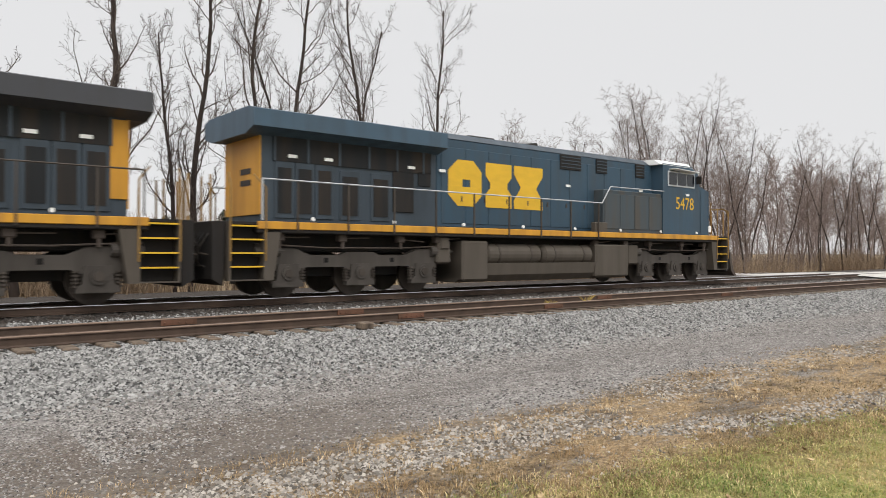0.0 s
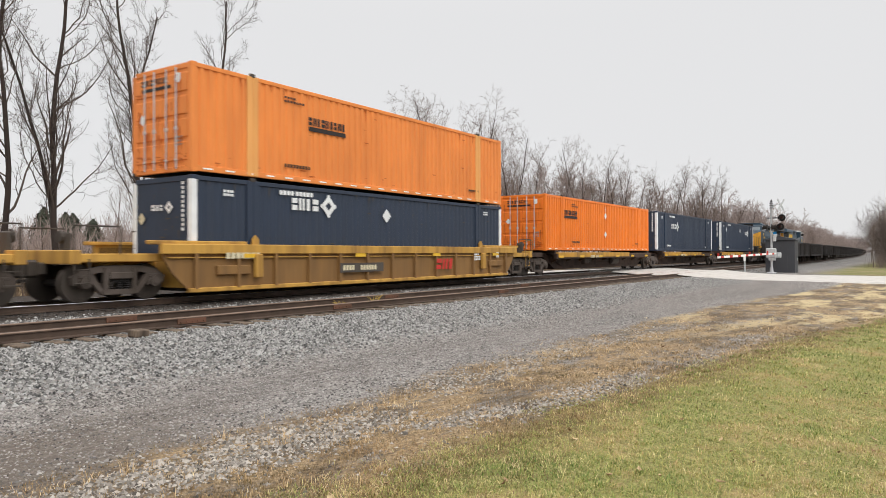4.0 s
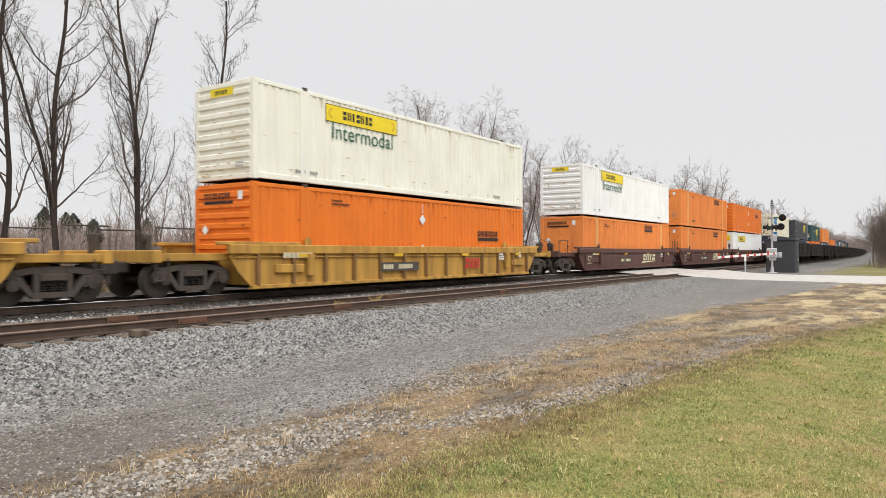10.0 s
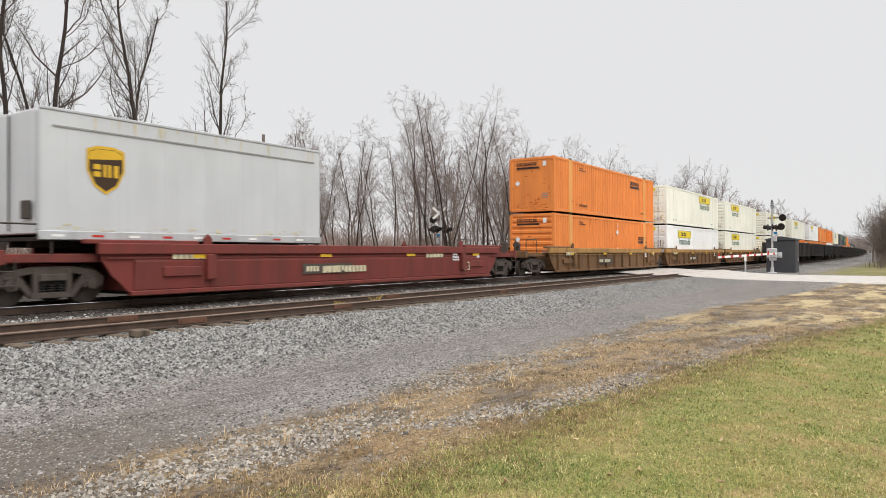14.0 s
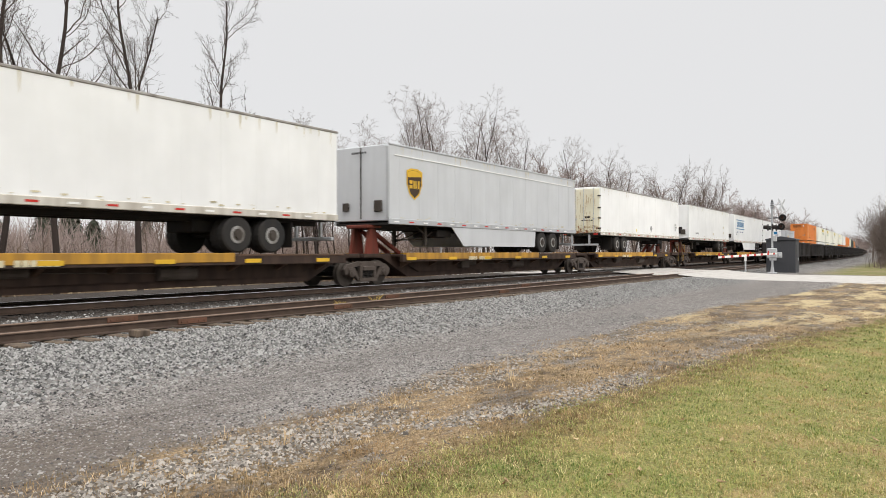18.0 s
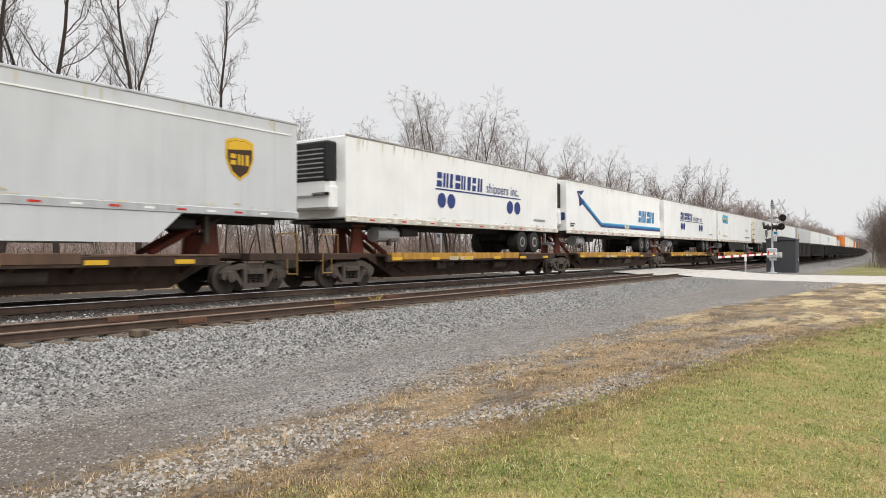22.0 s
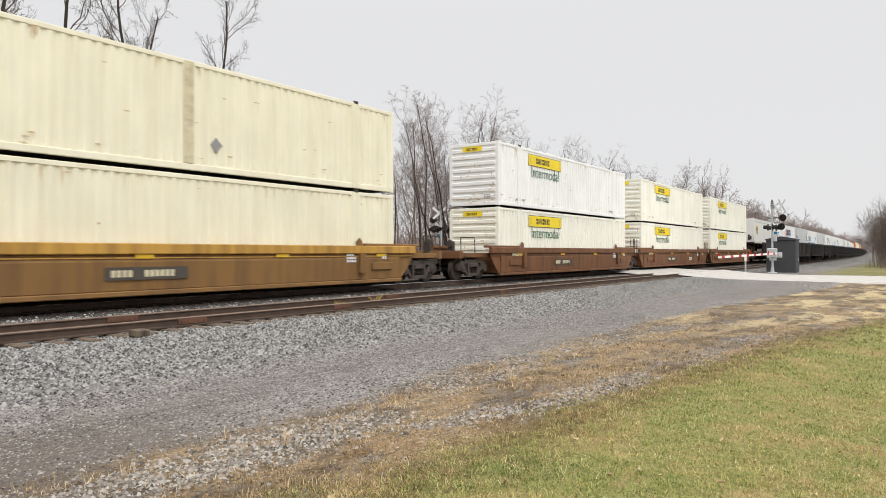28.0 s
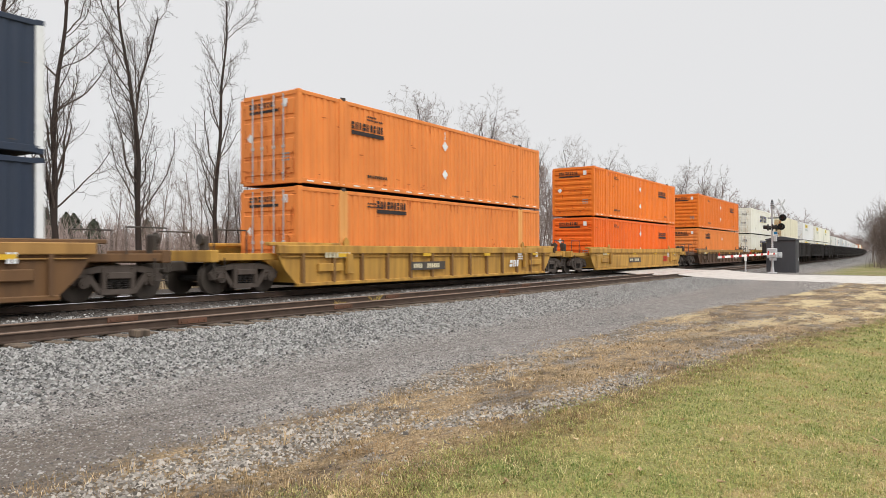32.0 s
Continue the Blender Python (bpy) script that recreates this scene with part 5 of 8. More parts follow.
def far_gondola():
    """The same car for the tail of the train, its ribs and trucks in one piece each."""
    th = thing("coal_gondola", "parked sooty black coal gondola on the siding", "gondola")
    L = 7.6
    part("body", Build().box(-L, L, -1.53, -1.47, 0.75, 2.2).box(-L, L, 1.47, 1.53, 0.75, 2.2).box(-L, -L + 0.08, -1.5, 1.5, 0.95, 2.2).box(L - 0.08, L, -1.5, 1.5, 0.95, 2.2).box(-L, L, -1.5, 1.5, 0.8, 1.0), P["coal_car"], th)
    part("top_chord", Build().box(-L, L, -1.6, -1.46, 2.2, 2.32).box(-L, L, 1.46, 1.6, 2.2, 2.32), P["coal_car"], th)
    b = Build()
    for i in range(13):
        x = -L + 0.2 + (2 * L - 0.4) * i / 12
        b.box(x - 0.07, x + 0.07, -1.59, -1.53, 0.8, 2.2)
    tagged(part("rib", b, P["coal_car"], th), kind="stuff")
    for s in (-1, 1):
        part("truck", Build().box(s * 5.9 - 1.1, s * 5.9 + 1.1, -1.1, 1.1, 0.35, 0.75).cyl((s * 5.9 - 0.86, -0.8, 0.43), (s * 5.9 - 0.86, 0.8, 0.43), 0.43, n=14).cyl((s * 5.9 + 0.86, -0.8, 0.43), (s * 5.9 + 0.86, 0.8, 0.43), 0.43, n=14), P["steel"], th)
        part("coupler", Build().box(min(s * L, s * 8.6), max(s * L, s * 8.6), -0.15, 0.15, 0.7, 1.0), P["steel"], th)
    return th


near_gon = gondola()
tail_gon = far_gondola()
for i in range(24):
    x = 92.0 + 17.2 * i
    if i < 2:
        th = near_gon if i == 0 else copy_thing(near_gon, pose(0, 0, 0))
    else:
        th = tail_gon if i == 2 else copy_thing(tail_gon, pose(0, 0, 0))
    th.matrix_basis = pose(x, SIDE_Y + bend(x), 0, 0, 0, heading(x))
    tagged(th, group="parked coal train")
# ---- markings ----
def rect(u0, u1, v0, v1, slant=0.0):
    return [(u0 + slant * v0, v0), (u1 + slant * v0, v0), (u1 + slant * v1, v1), (u0 + slant * v1, v1)]


def circle(u, v, r, n=20, r2=None):
    return [(u + r * math.cos(2 * math.pi * i / n), v + (r2 or r) * math.sin(2 * math.pi * i / n)) for i in range(n)]


def ring(u, v, r, inner, a0=0.0, a1=360.0, n=18, flat=1.0):
    """A ring or a piece of one, as quads."""
    out = []
    for i in range(n):
        p, q = radians(a0 + (a1 - a0) * i / n), radians(a0 + (a1 - a0) * (i + 1) / n)
        out.append([(u + r * math.cos(p), v + r * flat * math.sin(p)), (u + r * math.cos(q), v + r * flat * math.sin(q)), (u + inner * math.cos(q), v + inner * flat * math.sin(q)), (u + inner * math.cos(p), v + inner * flat * math.sin(p))])
    return out


def blocks(n, h, w=0.62, gap=0.16, slant=0.0):
    """A row of n plain marks, h high: split bars, upright pairs and narrow slabs in turn, where a name's letters are not drawn."""
    out = []
    for i in range(n):
        u = i * (w + gap) * h
        a = w * h * (0.92, 1.0, 0.8, 1.04)[i % 4]
        q = [[(u, u + a, 0, 0.42 * h), (u, u + a, 0.58 * h, h)], [(u, u + 0.4 * a, 0, h), (u + 0.6 * a, u + a, 0, h)], [(u + 0.14 * a, u + 0.86 * a, 0, h)]][i % 3]
        out += [rect(*c, slant) for c in q]
    return out


def slabs(h):
    """A bold mark in three plain pieces: a cut octagon, a stepped slab and an hourglass."""
    def put(x, pts):
        return [((x + a) * h, b * h) for a, b in pts]
    return [put(0.0, [(0.24, 0), (0.64, 0), (0.86, 0.24), (0.86, 0.42), (0.0, 0.42), (0, 0.24)]), put(0.0, [(0, 0.58), (0.86, 0.58), (0.86, 0.76), (0.64, 1), (0.24, 1), (0, 0.76)]), put(0.0, [(0, 0.42), (0.36, 0.42), (0.36, 0.58), (0, 0.58)]), put(0.0, [(0.56, 0.42), (0.86, 0.42), (0.86, 0.58), (0.56, 0.58)]),
            put(0.97, [(0, 0), (0.72, 0), (0.72, 0.3), (0.6, 0.44), (0.6, 0.56), (0.72, 0.7), (0.72, 1), (0, 1), (0, 0.7), (0.12, 0.56), (0.12, 0.44), (0, 0.3)]),
            put(1.76, [(0, 0), (0.86, 0), (0.86, 0.2), (0.66, 0.5), (0.86, 0.8), (0.86, 1), (0, 1), (0, 0.8), (0.2, 0.5), (0, 0.2)])]


def diamond(u, v, r):
    return [(u - r, v), (u, v - r), (u + r, v), (u, v + r)]


def quatre(h):
    """A diamond ring with rounded points."""
    out = [[(0.5 * h + a * (0.5 * h), 0.5 * h + b * (0.5 * h)), (0.5 * h + a * 0.2 * h, 0.5 * h + b * 0.2 * h), (0.5 * h + c * 0.2 * h, 0.5 * h + d * 0.2 * h), (0.5 * h + c * 0.5 * h, 0.5 * h + d * 0.5 * h)]
           for a, b, c, d in ((1, 0, 0, 1), (0, 1, -1, 0), (-1, 0, 0, -1), (0, -1, 1, 0))]
    return out + [circle(0.5 * h, 0.93 * h, 0.1 * h, 8), circle(0.5 * h, 0.07 * h, 0.1 * h, 8), circle(0.93 * h, 0.5 * h, 0.1 * h, 8), circle(0.07 * h, 0.5 * h, 0.1 * h, 8)]


def shift(polys, u, v):
    return [[(a + u, b + v) for a, b in p] for p in polys]


def runs(seed, n, u0, u1, v0, v1, long=0.5):
    """Narrow stains that run down from rivets, hinges and rails, each tapering to a point."""
    rng = random.Random(seed)
    out = []
    for i in range(n):
        u, v, w, d = rng.uniform(u0, u1), rng.uniform(v0, v1), rng.uniform(0.008, 0.03), long * rng.uniform(0.25, 1.0)
        out.append([(u - w, v), (u + w, v), (u + 0.5 * w, v - 0.6 * d), (u, v - d), (u - 0.6 * w, v - 0.5 * d)])
    return out


def scuffs(seed, n, u0, u1, v0, v1):
    """Small scrapes and chips in the paint, wider than they are high."""
    rng = random.Random(seed)
    out = []
    for i in range(n):
        u, v, w, h = rng.uniform(u0, u1), rng.uniform(v0, v1), rng.uniform(0.02, 0.14), rng.uniform(0.006, 0.03)
        out.append([(u - w, v), (u - 0.3 * w, v - h), (u + w, v - 0.3 * h), (u + 0.5 * w, v + h), (u - 0.6 * w, v + 0.7 * h)])
    return out


def near_side(polys, y):
    """Polygons (x, z) on a flank that faces the gravel yard."""
    b = Build()
    for i, p in enumerate(polys):
        b.face([(a, y - 0.0004 * (i % 5), c) for a, c in p])
    return b


def rear_face(polys, x, wide):
    """Polygons (from the far corner towards the near one, up) on an end that faces back."""
    b = Build()
    for i, p in enumerate(polys):
        b.face([(x - 0.0004 * (i % 5), wide / 2 - a, c) for a, c in p])
    return b


def words(text, size, x, z, y, material, parent, squeeze=1.0, name="lettering"):
    cu = bpy.data.curves.new("lettering", "FONT")
    cu.body, cu.size, cu.fill_mode = text, size, "FRONT"
    tmp = bpy.data.objects.new("lettering", cu)
    me = bpy.data.meshes.new_from_object(tmp)
    bpy.data.objects.remove(tmp)
    me.transform(Matrix(((squeeze, 0, 0, x), (0, 0, 0, y), (0, 1, 0, z), (0, 0, 0, 1))))
    me.materials.clear()
    me.materials.append(P[material])
    return tagged(part(name, me, None, parent, "lettering %s" % text), kind="stuff")


def paint_marks(th, marks, lay):
    """Signs and placards one by one; small print and block rows joined; later layers a hair prouder."""
    single = ("placard", "plate", "patch", "sign", "rust", "scorch", "stripe", "disc", "graffiti", "feather", "swoosh", "underline", "end_sign", "end_placard", "name_board")
    for k, (name, polys, m) in enumerate(marks):
        for q in ([p] for p in polys) if name in single else (polys,):
            b = lay(q)
            ob = part(name, b, P[m], th)
            ob.location = (-0.0008 * k, -0.0008 * k, 0)
            if name not in single and len(polys) > 1:
                tagged(ob, kind="stuff")


# ---- containers ----
CW, CH, CL = 2.59, 2.85, 16.154


def corrugated(length, x0, z0, z1, depth=0.045, pitch=0.28, flat=False):
    """A pressed sheet along x at y = 0; ribs stand out towards -y."""
    b = Build()
    pts = []
    n = int(round(length / pitch))
    p = length / n
    for i in range(n):
        a = x0 + i * p
        pts += [(a, 0), (a + p * 0.38, 0), (a + p * 0.5, -depth), (a + p * 0.88, -depth)]
    pts.append((x0 + length, 0))
    for a, y in pts:
        b.v += [(a, y, z0), (a, y, z1)]
    b.f += [(2 * i, 2 * i + 2, 2 * i + 3, 2 * i + 1) for i in range(len(pts) - 1)]
    return b


def container(x_rear, z, paint, end="ribs", posts="", deep=0.038, length=CL, label="", marks=(), end_marks=(), rail="", white_posts=False, reflect=False):
    """A 53 ft box: pressed sides, rails, corner posts and castings, intermediate lift posts, roof, and a door or a ribbed end at the back."""
    th = thing("shipping_container", label, "container", "containers on the train")
    c = P[paint]
    r = P[rail or paint]
    hw = CW / 2
    L = length
    for s in (-1, 1):
        me = kept(("side", paint, L, deep), lambda: corrugated(L - 0.3, 0.15, 0.16, CH - 0.12, deep).mesh("side_panel", c))
        part("side_panel", me, None, th, at=pose(0 if s < 0 else L, s * (hw - 0.05), 0, 0, 0, 0 if s < 0 else 180))
        part("bottom_rail", kept(("brail", rail or paint, L), lambda: Build().soft(0.1, L - 0.1, -0.05, 0.05, 0.02, 0.18, 0.012).mesh("bottom_rail", r)), None, th, at=pose(0, s * (hw - 0.05), 0))
        part("top_rail", kept(("trail", rail or paint, L), lambda: Build().soft(0.1, L - 0.1, -0.04, 0.04, CH - 0.14, CH - 0.02, 0.012).mesh("top_rail", r)), None, th, at=pose(0, s * (hw - 0.04), 0))
        for x in (0.09, L - 0.09):
            pm = "mark_white" if white_posts else (rail or paint)
            part("corner_post", kept(("cpost", pm), lambda: Build().soft(-0.09, 0.09, -0.09, 0.09, 0.1, CH - 0.1, 0.015).mesh("corner_post", P[pm])), None, th, at=pose(x, s * (hw - 0.09), 0))
            for zz in (0.0, CH - 0.12) if s < 0 else ():
                part("corner_casting", kept(("cast", paint), lambda: Build().soft(-0.09, 0.09, -0.085, 0.085, 0, 0.12, 0.01).mesh("corner_casting", P[paint])), None, th, at=pose(x, s * (hw - 0.083), zz))
        if L > 14:
            for x in (2.0, L - 2.0) if s < 0 else ():
                pm = posts or paint
                part("lift_post", kept(("lpost", pm), lambda: Build().soft(-0.2, -0.02, -0.05, 0.02, 0.03, CH - 0.02, 0.012).soft(0.02, 0.2, -0.05, 0.02, 0.03, CH - 0.02, 0.012).box(-0.03, 0.03, -0.035, 0.02, 0.03, CH - 0.02).mesh("lift_post", P[pm])), None, th, at=pose(x, s * (hw - 0.028), 0, 0, 0, 0 if s < 0 else 180))
                part("lift_casting", kept("lcast", lambda: Build().soft(-0.09, 0.09, -0.05, 0.03, 0, 0.1, 0.01).mesh("lift_casting", P["steel"])), None, th, at=pose(x, s * (hw - 0.022), CH - 0.05, 0, 0, 0 if s < 0 else 180))
    part("roof", kept(("roof", paint, L), lambda: corrugated(L - 0.2, 0.1, -hw + 0.06, hw - 0.06, 0.02, 0.4).moved(Matrix(((1, 0, 0, 0), (0, 0, 1, 0), (0, -1, 0, CH - 0.045), (0, 0, 0, 1)))).mesh("roof", c)), None, th)
    part("floor", kept(("cfloor", L), lambda: Build().box(0.1, L - 0.1, -hw + 0.1, hw - 0.1, 0.03, 0.13).mesh("floor", P["black"])), None, th)
    part("front_wall", kept(("front", paint, L), lambda: Build().box(L - 0.07, L - 0.03, -hw + 0.15, hw - 0.15, 0.1, CH - 0.1).mesh("front_wall", c)), None, th)
    wide = CW - 0.34
    if end == "door":
        for s in (-1, 1):
            def pressed():
                pts = [(0.07, 0.14), (0.07, CH - 0.14), (0.02, CH - 0.14)]
                for z0, z1 in ((2.1, 2.6), (1.5, 2.0), (0.9, 1.4), (0.3, 0.8)):
                    pts += [(0.02, z1), (-0.008, z1 - 0.03), (-0.008, z0 + 0.03), (0.02, z0)]
                return Build().prism(pts + [(0.02, 0.14)], -wide / 4 + 0.015, wide / 4 - 0.015).mesh("door", c)
            d = part("door", kept(("door", paint), pressed), None, th, at=pose(0, s * wide / 4, 0))
            for o in (-0.3, 0.12):
                part("lock_rod", kept("lockrod", lambda: Build().cyl((-0.03, 0, 0.1), (-0.03, 0, CH - 0.1), 0.022, n=8).soft(-0.06, 0, -0.05, 0.05, 1.1, 1.2, 0.01).soft(-0.06, 0, -0.04, 0.04, 0.3, 0.36, 0.01).soft(-0.06, 0, -0.04, 0.04, 2.4, 2.46, 0.01).mesh("lock_rod", P["galv"])), None, d, at=pose(0, o * s, 0))
    elif end == "ribs":
        def ribbed():
            pts = [(0.08, 0.12), (0.08, CH - 0.12), (0.04, CH - 0.12)]
            for i in range(7, -1, -1):
                zz = 0.3 + i * 0.3
                pts += [(0.04, zz + 0.2), (-0.015, zz + 0.16), (-0.015, zz + 0.04), (0.04, zz)]
            return Build().prism(pts + [(0.04, 0.12)], -wide / 2, wide / 2).mesh("ribbed_end", c)
        part("ribbed_end", kept(("ribend", paint), ribbed), None, th)
    else:
        part("flat_end", kept(("flatend", paint), lambda: Build().box(0.02, 0.07, -wide / 2, wide / 2, 0.12, CH - 0.12).mesh("flat_end", c)), None, th)
    for zz in (0.02, CH - 0.16):
        part("end_header", kept(("ehead", rail or paint), lambda: Build().soft(-0.005, 0.12, -hw + 0.15, hw - 0.15, 0, 0.14, 0.012).mesh("end_header", r)), None, th, at=pose(0, 0, zz))
    paint_marks(th, marks, lambda q: near_side(q, -hw - 0.006))
    paint_marks(th, end_marks, lambda q: rear_face(q, -0.02, CW))
    seed = int(abs(x_rear) * 7 + z * 3)
    pale = paint in ("cream", "cream_old", "white")
    stain = "stain_pale" if pale else "stain_orange" if paint.startswith("orange") else "stain_dark"
    old = end == "door"
    worn = part("rust_stain", rear_face(runs(seed, 40 if old else 8, 0.2, CW - 0.2, 0.5, CH - 0.25, 0.8 if old else 0.3) + scuffs(seed + 1, 40 if old else 26, 0.15, CW - 0.15, 0.1, 0.5) + scuffs(seed + 2, 14, 0.1, CW - 0.1, 0.5, CH - 0.1), -0.03, CW), P[stain], th, "rust runs and scrapes")
    tagged(worn, kind="stuff")
    wear = part("paint_wear", near_side(scuffs(seed + 3, 16, 0.3, L - 0.3, 0.2, 0.5) + scuffs(seed + 4, 12, 0.3, L - 0.3, 0.5, CH - 0.2) + runs(seed + 5, 14, 0.2, L - 0.2, CH - 0.16, CH - 0.12, 0.5), -hw - 0.003), P[stain], th, "chips and stains in the paint")
    tagged(wear, kind="stuff")
    if reflect:
        for i in range(int(L / 0.72)):
            part("reflector", kept("reflector", lambda: Build().box(-0.15, 0.15, -0.004, 0, 0.04, 0.08).mesh("reflector", P["lamp_white"])), None, th, at=pose(0.5 + 0.72 * i, -hw - 0.004, 0.04))
    return mover(th, x_rear, z)


def bars(u, v, rows, h=0.09, gap=0.05, w=0.09):
    """Small unreadable print: short bars, row by row."""
    out = []
    for j, n in enumerate(rows):
        out += [rect(u + i * (w + 0.03), u + i * (w + 0.03) + w, v - j * (h + gap), v - j * (h + gap) + h) for i in range(n)]
    return out


def navy_marks(u, v, h=0.33):
    return [("mark", shift(blocks(4, h, 0.66, 0.14), u, v), "mark_white"), ("emblem", shift(quatre(h * 1.9), u + 3.4 * h, v - 0.45 * h), "mark_white")]


def orange_marks(u, v, h=0.24):
    return [("mark", shift(blocks(9, h, 0.62, 0.16), u, v), "mark_dark"), ("underline", [rect(u, u + 7 * h, v - 0.75 * h, v - 0.2 * h)], "mark_dark")]


def m_plate(u, v, w=3.65, h=0.55, n=7):
    """Yellow name board with dark blocks."""
    k = h * 0.5
    return [("name_board", [rect(u, u + w, v, v + h)], "mark_yellow"), ("board_edge", [rect(u, u + w, v, v + 0.02), rect(u, u + w, v + h - 0.02, v + h), rect(u, u + 0.02, v, v + h), rect(u + w - 0.02, u + w, v, v + h)], "mark_dark"),
            ("board_mark", shift(blocks(n, k, 0.66, 0.14), u + w * 0.22, v + h * 0.25), "mark_dark"), ("scroll", shift(ring(0, 0, 0.17, 0.1, 90, 270, 8), u + 0.3, v + h / 2) + shift(ring(0, 0, 0.17, 0.1, -90, 90, 8), u + w - 0.3, v + h / 2), "mark_gold")]


def board_box(x, z, paint, board=(2.9, 2.05), end="ribs", inter=True, **kw):
    """Cream box with a yellow name board, the word Intermodal under it, and a board on its end."""
    u, v = board
    th = container(x, z, paint, end, marks=m_plate(u, v) + [("print", bars(1.6, 0.3, (8,)), "mark_grey"), ("print", bars(13.4, 0.3, (6,)), "mark_grey")],
                   end_marks=[("end_board", [rect(0.75, 1.75, 2.45, 2.68)], "mark_yellow"), ("end_mark", shift(blocks(6, 0.12), 0.95, 2.5), "mark_dark"), ("end_print", bars(1.85, 0.45, (3, 3), 0.05), "mark_grey")],
                   label="cream ribbed container with a yellow name board", **kw)
    if inter:
        words("Intermodal", 0.72, u + 0.25, v - 0.52, -CW / 2 - 0.006, "mark_green", th, 1.0)
    return th


def orange_box(x, z, paint, at=(12.6, 2.0), end="ribs", dots=None, **kw):
    """Orange box with a small dark mark and underline."""
    marks = orange_marks(*at) + [("print", bars(3.2, 2.45, (4, 7), 0.06), "mark_dark"), ("print", bars(3.2, 0.42, (9,), 0.1), "mark_brown"), ("print", bars(13.4, 0.42, (7,), 0.08), "mark_brown")]
    if dots:
        marks += [("placard", [diamond(dots, 2.05, 0.2), rect(dots - 0.02, dots + 0.02, 2.3, 2.62)], "mark_white"), ("placard", [diamond(dots, 0.95, 0.2)], "mark_white")]
    em = [("end_mark", shift(blocks(9, 0.17), 0.45, 2.4), "mark_dark"), ("end_line", [rect(0.45, 1.75, 2.24, 2.33)], "mark_dark"), ("end_placard", [diamond(0.5, 1.5, 0.15), rect(1.95, 2.15, 2.35, 2.6)], "mark_white"), ("end_print", bars(1.9, 0.9, (3, 3, 3), 0.05), "mark_grey")]
    return container(x, z, paint, end, marks=marks, end_marks=em, **kw)


LOW, HIGH, FLAT = 0.31, 3.235, 1.22
NAVY_L = "navy steel container with white end posts and a white diamond emblem"
ORG_L = "orange ribbed container with a small dark mark"


def navy_box(x, z, at=(12.3, 2.0), dia=9.2, end="flat", label=NAVY_L, posts=True):
    h = 0.36
    return container(x, z, "navy", end, deep=0.018, white_posts=posts, rail="navy", label=label,
                     marks=navy_marks(at[0], at[1], h) + [("placard", [diamond(dia, 2.1, 0.24)], "mark_white"), ("print", bars(1.0, 2.45, (3, 3), 0.07, 0.03), "mark_white"), ("print", bars(3.0, 2.52, (4, 0, 0), 0.13, 0.03, 0.12) + bars(3.65, 2.52, (5,), 0.13, 0.03, 0.12), "mark_white"),
                                                      ("print", bars(2.3, 0.34, (6,), 0.13, 0.03, 0.14), "mark_white"), ("print", bars(14.6, 2.5, (3, 3), 0.06, 0.03), "mark_white"), ("print", bars(13.5, 0.3, (5,), 0.09, 0.03, 0.1), "mark_white")],
                     end_marks=[("end_emblem", shift(blocks(4, 0.16), 0.9, 1.95) + shift(quatre(0.32), 1.5, 1.87), "mark_white"), ("end_placard", [diamond(0.45, 1.75, 0.17)], "mark_tan"), ("end_print", [rect(2.2, 2.3, 1.4 + 0.12 * i, 1.48 + 0.12 * i) for i in range(11)], "mark_white")])


# the flat cars behind the engines
navy_box(-34.4, FLAT, (11.3, 1.72), 8.8)
navy_box(-54.3, FLAT, (3.5, 1.68), 22.0)
orange_box(-72.5, FLAT, "orange", (2.25, 1.9), "door", 8.1, label=ORG_L, reflect=True)
# double stacks
navy_box(-93.2, LOW, (3.5, 2.1), 8.0)
orange_box(-93.2, HIGH, "orange_old", (4.2, 1.8), "door", posts="orange_tan", label="orange container with faded lift posts and a small dark mark", reflect=True)
orange_box(-116.5, LOW, "orange", (2.3, 2.0), "ribs", 8.5, label=ORG_L)
container(-116.5, HIGH, "green", "door", marks=[("mark", shift(slabs(1.05), 8.9, 1.2), "mark_yellow"), ("brackets", [rect(8.4, 8.55, 0.75, 2.4), rect(8.4, 8.8, 2.28, 2.4), rect(8.4, 8.8, 0.75, 0.87), rect(11.85, 12.0, 0.75, 2.4), rect(11.6, 12.0, 2.28, 2.4), rect(11.6, 12.0, 0.75, 0.87), rect(8.9, 9.2, 0.3, 0.55), rect(11.2, 11.5, 0.3, 0.55)], "mark_yellow"), ("slogan", shift(blocks(16, 0.22, 0.5, 0.12, 0.2), 4.4, 1.6), "mark_tan"), ("underline", shift(blocks(9, 0.16), 9.3, 0.95), "mark_yellow"), ("print", bars(13.4, 2.4, (6,), 0.1), "mark_white")],
          end_marks=[("end_mark", shift(slabs(0.32), 0.4, 2.35), "mark_yellow"), ("end_print", bars(1.6, 2.3, (4, 4), 0.05) + bars(1.5, 1.3, (4, 4, 4), 0.05), "mark_white"), ("end_plate", [rect(1.6, 1.95, 1.5, 1.75), rect(2.0, 2.3, 0.6, 0.9)], "mark_white"), ("end_sign", [rect(2.05, 2.3, 1.0, 1.25)], "mark_gold")],
          label="dark green container with a yellow bracketed mark, doors to the rear")
navy_box(-139.95, LOW, (10.6, 1.72), 22.0, "door")
